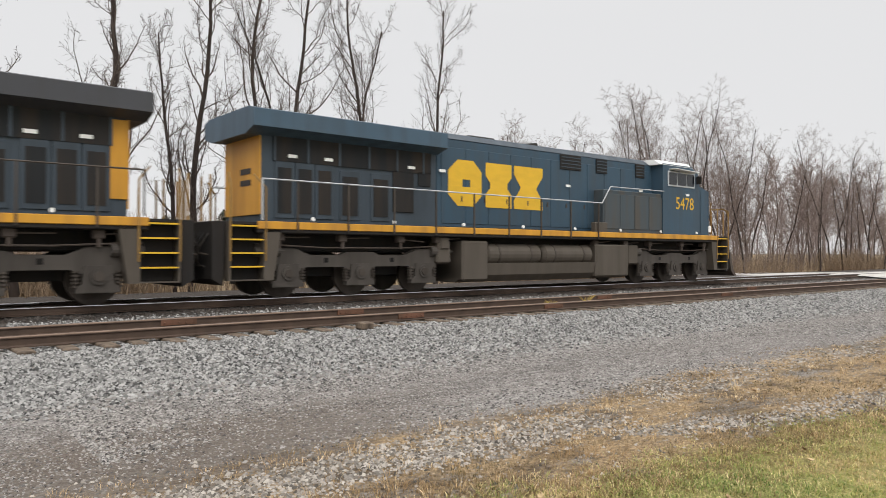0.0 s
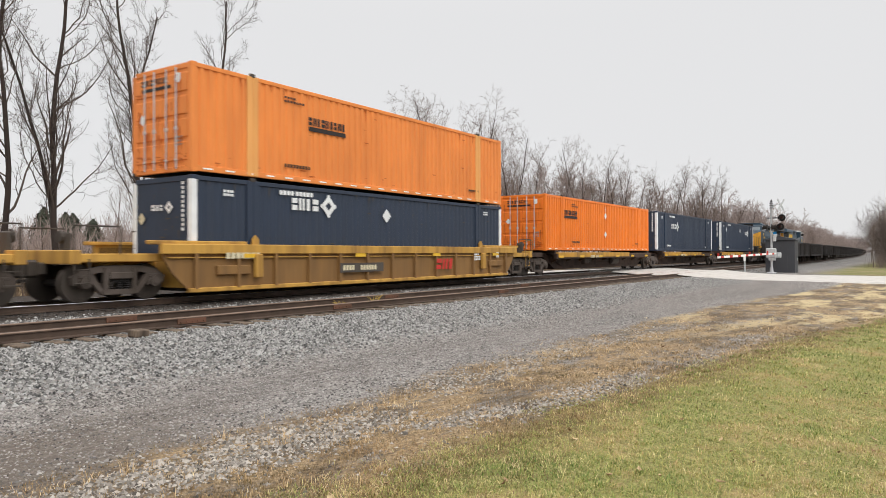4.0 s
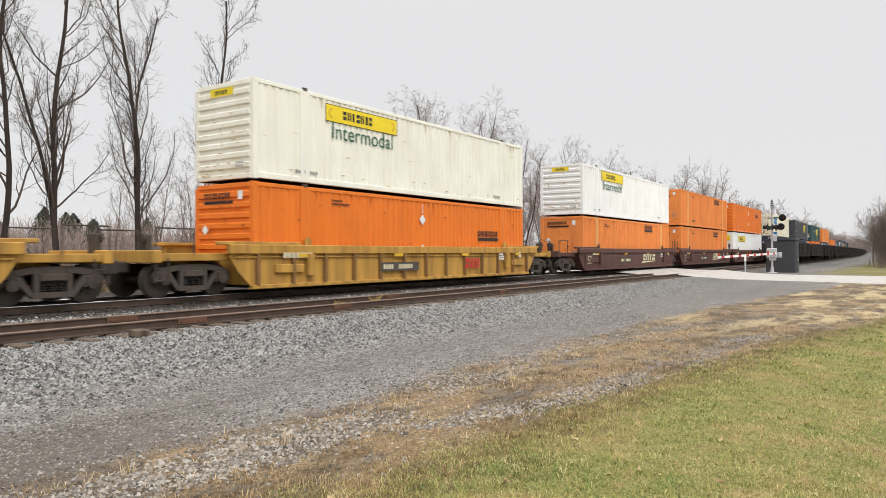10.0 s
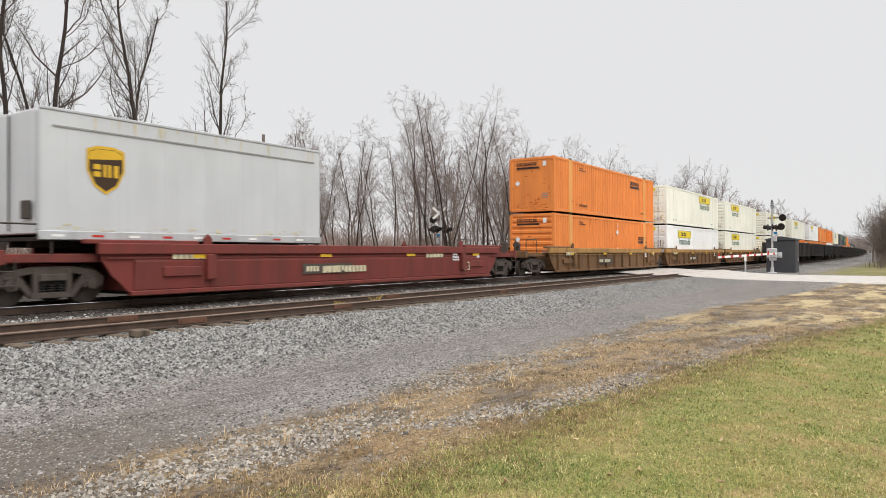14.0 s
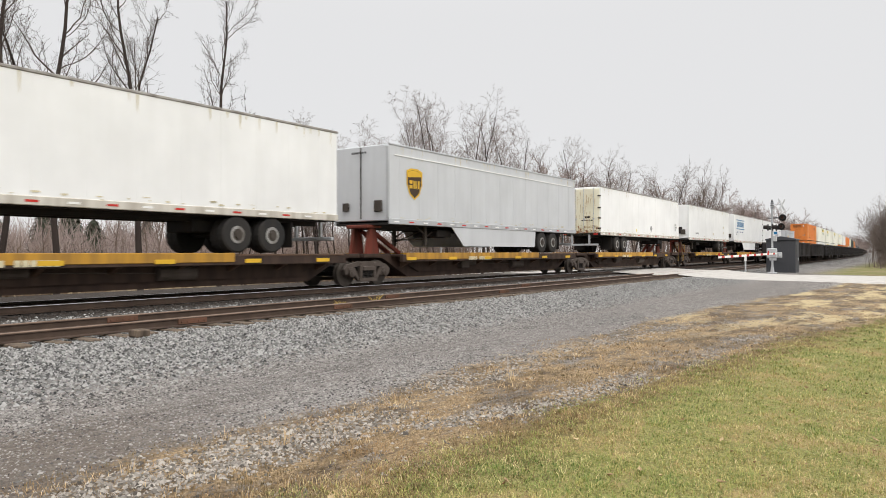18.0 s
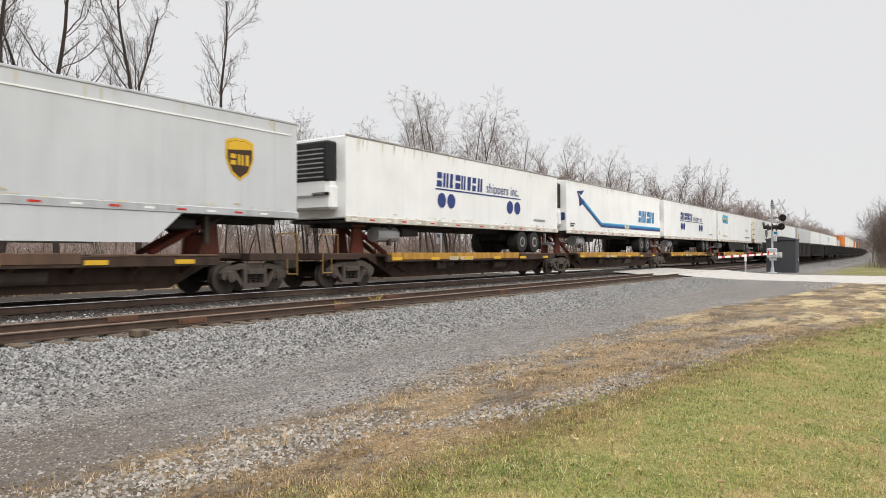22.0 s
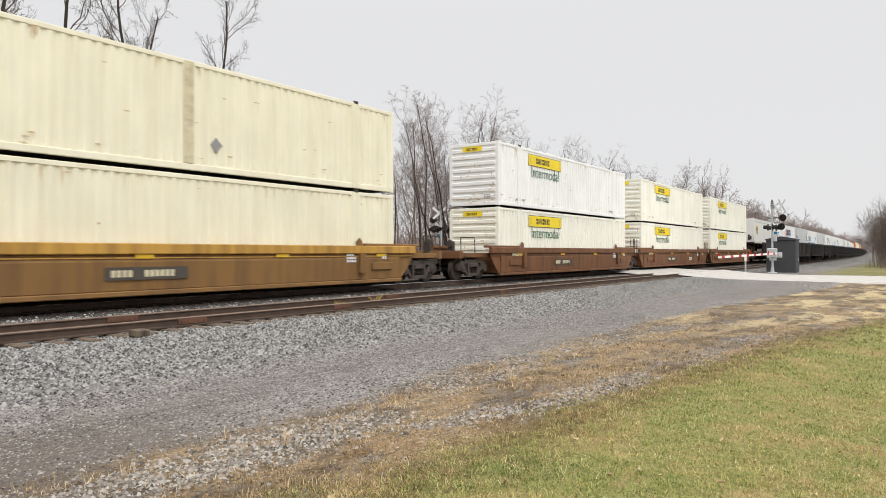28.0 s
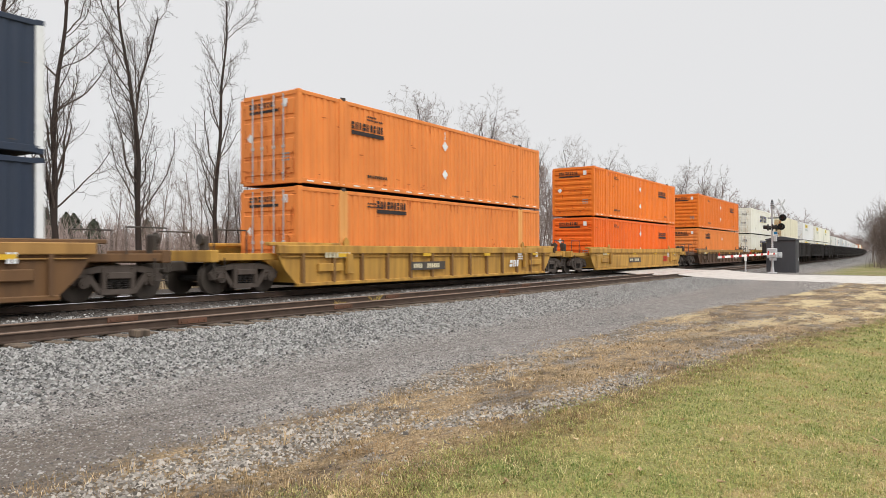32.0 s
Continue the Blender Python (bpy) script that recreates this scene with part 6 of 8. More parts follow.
container(-139.95, HIGH, "slate", "ribs", marks=[("mark", shift(slabs(0.98), 11.0, 1.42), "mark_yellow"), ("print", bars(1.0, 2.5, (5, 7, 6), 0.09, 0.05, 0.1), "mark_tan"), ("sign", [rect(1.6, 1.85, 1.05, 1.4)], "mark_gold"), ("patch", [rect(5.3, 6.5, 2.45, 2.72)], "mark_navy"), ("patch", [circle(5.0, 2.2, 0.2), circle(5.2, 1.0, 0.17)], "navy"), ("print", bars(15.2, 2.3, (2, 2), 0.1), "mark_white"), ("scrawl", [rect(0.5, 2.0, 0.55, 0.6), rect(0.7, 1.6, 0.66, 0.7)], "mark_red")],
          end_marks=[("end_mark", shift(slabs(0.34), 0.8, 1.45), "mark_yellow"), ("end_sign", [rect(1.15, 1.4, 0.75, 1.15)], "mark_gold"), ("end_print", bars(0.6, 2.3, (2,), 0.1, 0.05, 0.12) + bars(1.2, 2.35, (3,), 0.1, 0.05, 0.12), "mark_grey")],
          label="dark slate container with a yellow mark and ribbed end")
container_a = MOVERS[-1][0]
words("INTERMODAL", 0.38, 11.05, 1.1, -CW / 2 - 0.006, "mark_yellow", container_a, 0.98)
navy_box(-163.1, LOW, (3.0, 1.75), 7.7)
container(-163.1, HIGH, "cream_old", "door", marks=[("mark", shift(slabs(0.97), 2.35, 1.55), "mark_blue"), ("patch", [rect(1.3, 1.75, 1.5, 2.1)], "mark_grey"), ("print", bars(1.1, 0.4, (4,), 0.12, 0.03, 0.13), "mark_grey"), ("patch", [circle(5.0, 1.35, 0.28), circle(5.3, 0.8, 0.15)], "mark_tan")],
          end_marks=[("end_mark", shift(slabs(0.3), 0.3, 2.35), "mark_blue"), ("rust_runs", runs(8, 70, 0.3, 2.3, 0.5, 1.9, 0.8) + scuffs(9, 80, 0.25, 2.35, 0.15, 1.2), "burnt"), ("end_print", bars(1.7, 2.35, (4, 4), 0.06), "mark_grey")],
          label="weathered cream container with a blue mark and rust-stained doors")
words("INTERMODAL", 0.36, 2.4, 1.18, -CW / 2 - 0.006, "mark_blue", MOVERS[-1][0], 1.05)
# three-unit maroon car
container(-186.5, LOW, "white", "flat", deep=0.012, marks=m_plate(2.8, 1.94, 3.55, 0.55), end_marks=[("end_board", [rect(0.25, 2.35, 2.0, 2.5)], "mark_yellow"), ("end_mark", shift(blocks(6, 0.25), 0.55, 2.12), "mark_brown"), ("end_print", bars(1.0, 1.6, (6,), 0.06), "mark_grey")], label="white smooth-sided container with a yellow name board")
orange_box(-186.5, HIGH, "orange", (12.1, 1.98), "ribs", 8.08, label=ORG_L, reflect=True)
orange_box(-205.4, LOW, "orange_old", (10.55, 2.38), "flat", posts="orange_tan", label="faded orange container with tan lift posts")
orange_box(-205.4, HIGH, "orange_old", (11.05, 2.4), "flat", posts="orange_tan", label="faded orange container with tan lift posts")
orange_box(-224.95, LOW, "orange_old", (10.6, 2.38), "flat", posts="orange_tan", label="faded orange container with tan lift posts")
board_box(-224.95, HIGH, "white", (2.75, 2.12))
orange_box(-248.3, LOW, "orange", (12.1, 1.5), "ribs", 8.1, label=ORG_L)
board_box(-248.3, HIGH, "cream", (2.9, 2.05))
board_box(-271.7, LOW, "cream", (2.95, 2.07))
board_box(-271.7, HIGH, "cream", (2.9, 2.05))
board_box(-294.8, LOW, "cream", (2.95, 2.07))
board_box(-294.8, HIGH, "cream", (2.9, 2.05))
board_box(-314.0, LOW, "white", (3.0, 1.95), "door")
board_box(-314.0, HIGH, "cream", (9.35, 2.07), "door")
orange_box(-333.4, LOW, "orange_old", (12.9, 1.6), "ribs", 9.0, posts="orange_tan", label="orange ribbed container with tan posts")
orange_box(-333.4, HIGH, "orange_old", (11.4, 2.2), "flat", posts="orange_tan", label="faded orange container with tan lift posts and scuffed end")
# towards the end of the clip
for x in (-667.3, -686.4):
    board_box(x, LOW, "cream", (2.9, 2.05))
    board_box(x, HIGH, "cream", (2.9, 2.05))
board_box(-705.8, LOW, "cream", (2.9, 2.05))
board_box(-705.8, HIGH, "white", (2.9, 2.05))
container(-729.5, LOW, "cream_old", "door", label="plain weathered cream container")
container(-729.5, HIGH, "cream_old", "flat", marks=[("rust", [rect(7.55, 7.85, 0.2, 2.8)], "mark_tan"), ("patch", [diamond(8.55, 0.75, 0.2)], "mark_grey")], end_marks=[("scorch", [rect(0.22, 2.37, 0.17, 2.4)], "stain_pale"), ("scorch_run", runs(5, 150, 0.25, 2.35, 1.5, 2.55, 1.7), "scorch"), ("burn_run", runs(6, 130, 0.25, 1.5, 1.2, 2.2, 1.3) + scuffs(7, 90, 0.25, 2.35, 0.2, 0.6), "burnt")], label="weathered cream container with a scorched brown end")
for z in (LOW, HIGH):
    th = container(-753.05, z, "cream", "door", marks=[("mark_shadow", shift(blocks(5, 0.74, 1.05, 0.15, 0.22), 5.5, 1.42), "mark_yellow"), ("mark", shift(blocks(5, 0.74, 1.05, 0.15, 0.22), 5.55, 1.45), "mark_deep"), ("print", bars(2.4, 0.6, (3, 2), 0.1), "mark_grey"), ("print", bars(13.0, 2.4, (9,), 0.1), "mark_grey"), ("print", bars(14.9, 0.3, (2,), 0.1), "mark_grey")],
                   end_marks=[("end_mark", shift(blocks(5, 0.2, 0.8, 0.14, 0.2), 0.35, 2.3), "mark_deep"), ("end_print", bars(1.7, 2.2, (4, 4, 4), 0.05) + bars(1.6, 1.2, (4, 4), 0.05), "mark_dark")], label="cream container with a bold slanted navy mark, doors to the rear", reflect=True)
    if z == HIGH:
        words("INTERMODAL", 0.36, 7.1, 0.9, -CW / 2 - 0.006, "mark_grey", th, 1.0)
orange_box(-776.2, LOW, "orange_old", (2.3, 2.2), "ribs", 8.6, label="faded orange ribbed container")
orange_box(-776.2, HIGH, "orange", (12.05, 1.98), "ribs", 8.1, label=ORG_L, reflect=True)
orange_box(-799.5, LOW, "orange_deep", (12.05, 1.98), "ribs", 8.07, label="bright orange ribbed container")
orange_box(-799.5, HIGH, "orange", (12.05, 1.98), "ribs", 8.07, label=ORG_L, reflect=True)
orange_box(-822.7, LOW, "orange_old", (3.7, 2.35), "door", posts="orange_tan", label="orange container with tan posts, doors to the rear")
orange_box(-822.7, HIGH, "orange_old", (2.4, 1.98), "door", 7.9, label="faded orange ribbed container, doors to the rear", reflect=True)
navy_box(-846.3, LOW, (3, 2), 9)
navy_box(-846.3, HIGH, (3, 2), 9)


# ---- well cars ----
def end_fittings(th, x, s, body, couple=True):
    """Platform, hand rails, brake gear and coupler at one end; s is the way outwards."""
    def box(a, b2):
        return min(s * a, s * b2), max(s * a, s * b2)
    a, b2 = box(8.6, x + 1.25 if couple else x + 0.2)
    part("end_platform", Build().soft(a, b2, -1.2, 1.2, 0.92, 1.12, 0.02).soft(*box(8.5, x + 0.3), -0.4, 0.4, 0.6, 0.92, 0.03), body, th)
    if couple:
        part("end_sill", Build().soft(*box(x + 1.05, x + 1.3), -1.25, 1.25, 0.88, 1.2, 0.02), body, th)
        part("coupler", Build().soft(*box(x + 1.2, x + 1.95), -0.13, 0.13, 0.62, 0.92, 0.04).soft(*box(x + 1.75, x + 2.05), -0.22, 0.22, 0.58, 0.98, 0.05), P["steel"], th)
        e = s * (x + 1.2)
        i = s * (x + 0.1)
        for y in (-1.22, 1.22):
            r = Build()
            r.path([(e, y, 0.4), (e, y, 1.75), (i, y, 1.75), (i, y, 1.1)], 0.02, 5).path([(e, y, 0.45), (s * (x + 0.85), y, 0.45), (s * (x + 0.85), y, 1.0)], 0.018, 5).path([(e, y, 0.75), (s * (x + 0.85), y, 0.75)], 0.015, 5)
            part("hand_rail", r, P["steel"], th)
        part("brake_stand", Build().soft(min(e, e - s * 0.16), max(e, e - s * 0.16), -0.85, -0.55, 1.1, 1.6, 0.03).cyl((e, -0.7, 1.5), (e + 0.08 * s, -0.7, 1.5), 0.16, 0.14, n=12), P["steel"], th)
        part("hose", Build().path([(s * (x + 1.3), 0.3, 0.8), (s * (x + 1.7), 0.32, 0.45), (s * (x + 2.0), 0.3, 0.5)], 0.03, 5), P["black"], th)
    else:
        part("step_rail", Build().path([(s * (x - 0.15), -1.26, 1.0), (s * (x - 0.15), -1.26, 2.0)], 0.025, 5).path([(s * (x - 0.65), -1.26, 1.0), (s * (x - 0.65), -1.26, 2.0)], 0.025, 5).path([(s * (x - 0.15), -1.26, 1.5), (s * (x - 0.65), -1.26, 1.5)], 0.02, 5), P["steel"], th)


def well_car(mid, paint, ribbed, label, ends=(True, True), trucks=(True, True), top="", reach=9.9, stripes=(), sheet=""):
    """A container well between two trucks: deep side sheets with chords and posts, platforms at the ends."""
    th = thing("well_car", label, "well car", "well cars of the train")
    body = P[paint]
    # ribbed yellow cars get the sheet copy with shade painted in
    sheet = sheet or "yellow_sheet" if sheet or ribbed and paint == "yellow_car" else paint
    # ochre cars: lit chord over shaded sheet, done by two paint tones
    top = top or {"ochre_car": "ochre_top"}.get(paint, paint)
    for s in (-1, 1):
        def side():
            b = Build()
            b.prism([(-8.25, 0.16), (8.25, 0.16), (8.75, 0.62), (9.0, 1.0), (9.0, 1.28), (-9.0, 1.28), (-9.0, 1.0), (-8.75, 0.62)], -0.03, 0.03)
            return b.mesh("side_sheet", P[sheet])
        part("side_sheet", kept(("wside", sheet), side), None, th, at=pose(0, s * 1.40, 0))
        tm = top or paint
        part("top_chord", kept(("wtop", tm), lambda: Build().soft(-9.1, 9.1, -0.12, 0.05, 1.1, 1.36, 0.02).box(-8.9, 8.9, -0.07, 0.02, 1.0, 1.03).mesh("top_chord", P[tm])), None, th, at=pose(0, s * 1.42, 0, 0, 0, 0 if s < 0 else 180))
        part("bottom_chord", kept(("wbot", paint), lambda: Build().soft(-8.3, 8.3, -0.1, 0.12, 0.12, 0.24, 0.02).mesh("bottom_chord", body)), None, th, at=pose(0, s * 1.42, 0, 0, 0, 0 if s < 0 else 180))
        for e in (-1, 1):
            part("guide", kept(("guide", paint), lambda: Build().soft(-0.13, 0.13, -0.2, -0.06, 0.45, 1.1, 0.02).prism([(-0.12, 1.3), (0.12, 1.3), (0.12, 1.5), (0.0, 1.62), (-0.12, 1.5)], -0.03, 0.03).mesh("guide", body)), None, th, at=pose(e * 6.1, s * 1.42, 0))
            part("raised_chord", kept(("rchord", paint), lambda: Build().soft(-1.5, 1.5, -0.08, 0.1, 1.34, 1.44, 0.02).mesh("raised_chord", body)), None, th, at=pose(e * 7.9, s * 1.38, 0, 0, 0, 0 if s < 0 else 180))
        if ribbed:
            for i in range(13):
                x = -8.1 + 16.2 * i / 12
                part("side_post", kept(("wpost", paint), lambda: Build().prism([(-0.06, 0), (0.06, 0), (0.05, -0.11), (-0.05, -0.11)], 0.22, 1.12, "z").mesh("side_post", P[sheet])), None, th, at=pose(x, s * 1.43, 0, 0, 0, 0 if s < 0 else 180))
        else:
            part("crease", kept(("crease", paint), lambda: Build().prism([(-0.055, 0.92), (0.03, 1.2), (0.03, 0.24), (-0.02, 0.26)], -8.2, 8.2, "x").mesh("crease", body)), None, th, at=pose(0, s * 1.43, 0, 0, 0, 0 if s < 0 else 180))
    for x in (-6.9, 7.2):
        part("side_box", kept(("sidebox", sheet), lambda: Build().soft(-0.55, 0.55, -0.1, 0.0, 0.55, 0.8, 0.02).mesh("side_box", P[sheet])), None, th, at=pose(x, -1.43, 0))
    part("well_floor", Build().box(-8.3, 8.3, -0.3, 0.3, 0.18, 0.26).box(-8.3, -7.4, -1.4, 1.4, 0.16, 0.3).box(7.4, 8.3, -1.4, 1.4, 0.16, 0.3).box(-0.4, 0.4, -1.4, 1.4, 0.16, 0.26).box(-4.4, -4.0, -1.4, 1.4, 0.16, 0.26).box(4.0, 4.4, -1.4, 1.4, 0.16, 0.26), P["black"], th)
    for s, cp, tk in ((-1, ends[0], trucks[0]), (1, ends[1], trucks[1])):
        part("bulkhead", Build().box(s * 8.35 - 0.04, s * 8.35 + 0.04, -1.38, 1.38, 0.25, 1.1), body, th)
        end_fittings(th, reach, s, body, cp)
        if tk:
            truck(th, s * (reach if cp else reach - 0.3))
    marks = [("print", bars(-7.2, 0.98, (7,), 0.16, 0.04, 0.14), "mark_tan"), ("number_patch", [rect(-2.75, -0.55, 0.5, 0.8)], "stain_dark"), ("print", bars(-2.6, 0.57, (4, 0), 0.16, 0.04, 0.11) + bars(-1.75, 0.57, (6,), 0.16, 0.04, 0.11), "mark_tan"), ("print", bars(5.4, 1.02, (3, 4, 4), 0.07, 0.03), "mark_white"), ("print", bars(7.2, 1.05, (2, 2), 0.1, 0.03), "mark_white"),
             ("stripe", [rect(u, u + 0.5, 1.0, 1.11) for u in (-6.6, -2.0, 2.4, 6.9)], "mark_gold")]
    paint_marks(th, marks + list(stripes), lambda q: near_side(q, -1.545 if ribbed else -1.5))
    return mover(th, mid)


def s_mark(u=6.0, h=0.34, m="mark_white", n=3):
    return ("mark", shift(blocks(n, h, 0.9, 0.14, 0.2), u, 0.5), m)


MID = CL / 2
well_car(-93.2 + MID, "yellow_car", True, "weathered yellow ribbed well car", stripes=[s_mark(2.6, 0.4, "mark_red")])
well_car(-116.5 + MID, "yellow_car", False, "yellow well car with grey and yellow sprayed graffiti on its side", top="yellow_car", stripes=[
    ("graffiti", [[(-6.5 + 0.9 * i, 0.25), (-5.8 + 0.9 * i, 0.2 + 0.1 * (i % 3)), (-5.5 + 0.9 * i, 1.1), (-6.1 + 0.9 * i, 1.2 - 0.15 * (i % 2)), (-6.7 + 0.9 * i, 0.8)] for i in range(8)], "mark_grey"),
    ("graffiti", [[(1.4 + 0.7 * i, 0.3), (1.9 + 0.7 * i, 0.25), (2.1 + 0.7 * i, 0.9 + 0.1 * (i % 2)), (1.5 + 0.7 * i, 1.1)] for i in range(6)], "mark_white"),
    ("graffiti", [[(2.0 + 1.1 * i, 0.5), (2.3 + 1.1 * i, 0.45), (2.4 + 1.1 * i, 1.0), (2.1 + 1.1 * i, 0.95)] for i in range(4)], "mark_sky"),
    ("graffiti", [[(-6.9, 0.9), (-6.6, 0.3), (-6.3, 0.9), (-6.5, 1.15)], [(0.8, 0.9), (1.1, 0.4), (1.3, 1.0)]], "mark_yellow")])
well_car(-139.95 + MID, "ochre_car", True, "rust-brown ribbed well car")
well_car(-163.1 + MID, "yellow_car", True, "dirty yellow ribbed well car with bright yellow edge", top="sill_yellow", stripes=[s_mark(4.6, 0.34), ("plate", [rect(-7.4, -6.9, 0.3, 0.62), rect(-7.0, -6.3, 0.72, 0.95), rect(6.9, 7.3, 0.3, 1.0), rect(7.4, 7.8, 0.3, 0.95)], "mark_yellow"), ("plate", [rect(-3.2, -2.4, 0.8, 1.0), rect(-1.9, -1.0, 0.8, 1.0)], "mark_green"), ("plate", [rect(-7.6, -7.2, 0.75, 1.0), rect(7.0, 7.3, 0.7, 0.95)], "mark_white")])
WEDGE = [("mark", shift(blocks(4, 0.42, 1.35, 0.2, 0.3), 1.5, 0.6), "mark_tan"), ("swoosh", [[(1.2, 0.42), (4.2, 0.52), (4.1, 0.56), (1.4, 0.56)]], "mark_tan")]
BROWN_L = "dark maroon smooth-sided articulated well unit"
units = [well_car(-186.5 + MID, "maroon", False, BROWN_L, (False, True), (True, True), stripes=WEDGE), well_car(-205.4 + MID, "maroon", False, BROWN_L, (False, False), (False, False), stripes=WEDGE, reach=9.6), well_car(-224.95 + MID, "maroon", False, BROWN_L, (True, False), (True, True), stripes=WEDGE)]
for u in units:
    words("53", 0.66, -8.0, 0.48, -1.505, "mark_tan", u)
well_car(-248.3 + MID, "yellow_car", True, "yellow ribbed well car", sheet="yellow_car", stripes=[s_mark(2.6, 0.4, "mark_red")])
well_car(-271.7 + MID, "yellow_car", False, "brownish yellow smooth well car", stripes=[s_mark(3.6, 0.3, "mark_red")])
OCHRE_L = "brown-yellow ribbed articulated well unit"
well_car(-294.8 + MID, "ochre_car", True, OCHRE_L, (False, True), (True, True))
well_car(-314.0 + MID, "ochre_car", True, OCHRE_L, (False, False), (False, False), reach=9.6)
well_car(-333.4 + MID, "ochre_car", True, OCHRE_L, (True, False), (True, True))
red = well_car(-348.6, "red_car", False, "empty-looking red smooth well car with a short trailer on it", stripes=[("print", bars(3.6, 0.95, (5,), 0.14, 0.04, 0.2) + bars(-1.9, 0.52, (4,), 0.2, 0.04, 0.18) + bars(-0.9, 0.52, (6,), 0.2, 0.04, 0.15), "mark_tan")])
words("53", 0.5, 6.2, 0.42, -1.505, "mark_tan", red)
BR_L = "rust-brown smooth articulated well unit"
well_car(-667.3 + MID, "rust_car", False, BR_L, (False, True), (True, True))
well_car(-686.4 + MID, "rust_car", False, BR_L, (False, False), (False, False), reach=9.6, stripes=[s_mark(3.0, 0.26)])
well_car(-705.8 + MID, "rust_car", False, BR_L, (True, False), (True, True))
well_car(-729.5 + MID, "yellow_sheet", False, "brown-yellow smooth well car", top="yellow_car")
well_car(-753.05 + MID, "ochre_car", True, "rust-brown ribbed well car with yellow edge", top="sill_yellow", stripes=[s_mark(4.0, 0.3)])
well_car(-776.2 + MID, "dark_car", True, "dark brown ribbed well car", top="ochre_top", stripes=[s_mark(5.4, 0.32)])
well_car(-799.5 + MID, "yellow_car", False, "yellow smooth well car", stripes=[s_mark(4.4, 0.36, "mark_red")])
well_car(-822.7 + MID, "yellow_car", True, "dirty yellow ribbed well car", sheet="yellow_car", stripes=[s_mark(4.6, 0.3)])
well_car(-846.3 + MID, "ochre_car", True, "brown-yellow ribbed well car")


# ---- spine and flat cars ----
def spine_car(x_a, x_b, label, end_a, end_b, truck_a, trailer="", edge="sill_yellow", paint="spine"):
    """One platform of an articulated flat car between trucks at x_a (rear) and x_b (front): a deep middle beam, side decks with a coloured edge, and cross bearers."""
    th = thing("flat_car", label, "flat car", "flat cars of the train")
    half = (x_b - x_a) / 2
    body = P[paint]
    part("beam", Build().prism([(-half + 1.1, 0.95), (-half + 2.6, 0.24), (half - 2.6, 0.24), (half - 1.1, 0.95), (half - 0.2, 1.0), (-half + 0.2, 1.0)], -0.8, 0.8), body, th)
    part("deck", Build().soft(-half + 1.6, half - 1.6, -1.3, 1.3, 0.98, 1.08, 0.02), body, th)
    part("end_deck", Build().soft(-half + 0.1, -half + 1.6, -0.8, 0.8, 0.95, 1.1, 0.02), body, th)
    part("end_deck", Build().soft(half - 1.6, half - 0.1, -0.8, 0.8, 0.95, 1.1, 0.02), body, th)
    for s in (-1, 1):
        part("side_sill", Build().soft(-half + 1.5, half - 1.5, s * 1.36 - 0.07, s * 1.36 + 0.07, 0.8, 1.06, 0.015), body, th)
        part("edge_rail", Build().soft(-half + 1.7, half * 0.35, s * 1.37 - 0.078, s * 1.37 + 0.075, 0.88, 1.13, 0.012), P[edge], th)
        part("edge_rail", Build().soft(half * 0.35 + 0.2, half - 1.6, s * 1.37 - 0.075, s * 1.37 + 0.075, 1.04, 1.1, 0.012), P["dark_car"], th)
        part("side_web", Build().prism([(-half + 1.7, 0.98), (-half + 3.2, 0.42), (half - 3.2, 0.42), (half - 1.7, 0.98)], s * 0.86 - 0.02, s * 0.86 + 0.02), body, th)
        for i in range(9):
            x = -half + 2.2 + (2 * half - 4.4) * i / 8
            part("cross_bearer", kept("bearer", lambda: Build().prism([(0.5, 0.45), (1.32, 0.82), (1.32, 1.0), (0.5, 1.0)], -0.06, 0.06, "x").mesh("cross_bearer", P["dark_car"])), None, th, at=pose(x, 0, 0, 0, 0, 180 if s < 0 else 0))
    for i in range(6):
        x = -half + 2.0 + (2 * half - 4.6) * i / 5
        part("stripe", kept("fstripe", lambda: Build().box(-0.28, 0.28, -0.008, 0, 0.86, 0.97).mesh("stripe", P["mark_gold"])), None, th, at=pose(x, -1.452, 0))
    tagged(part("print", near_side(bars(-half * 0.35, 0.84, (4, 0), 0.14, 0.03, 0.13) + bars(-half * 0.35 + 0.8, 0.84, (6,), 0.14, 0.03, 0.13), -1.455), P["mark_tan"], th), kind="stuff")
    part("air_tank", Build().cyl((1.2, -0.9, 0.62), (2.3, -0.9, 0.62), 0.2, n=14), P["truck"], th)
    part("brake_gear", Build().soft(-3.2, -2.6, -1.1, -0.7, 0.5, 0.9, 0.03).cyl((-2.6, -0.9, 0.7), (-1.9, -0.9, 0.7), 0.12, n=10).path([(-1.9, -0.9, 0.7), (1.2, -0.9, 0.62)], 0.02, 5), P["truck"], th)
    if trailer:
        s = -1 if trailer == "back" else 1
        hx = s * (half - 1.05)
        part("hitch", Build().prism([(hx - 0.34, 1.08), (hx + 0.34, 1.08), (hx + 0.16, 2.05), (hx - 0.16, 2.05)], -0.42, -0.3).prism([(hx - 0.34, 1.08), (hx + 0.34, 1.08), (hx + 0.16, 2.05), (hx - 0.16, 2.05)], 0.3, 0.42).soft(hx - 0.4, hx + 0.4, -0.5, 0.5, 2.0, 2.13, 0.03), P["red_strut"], th, "rusty red hitch stand")
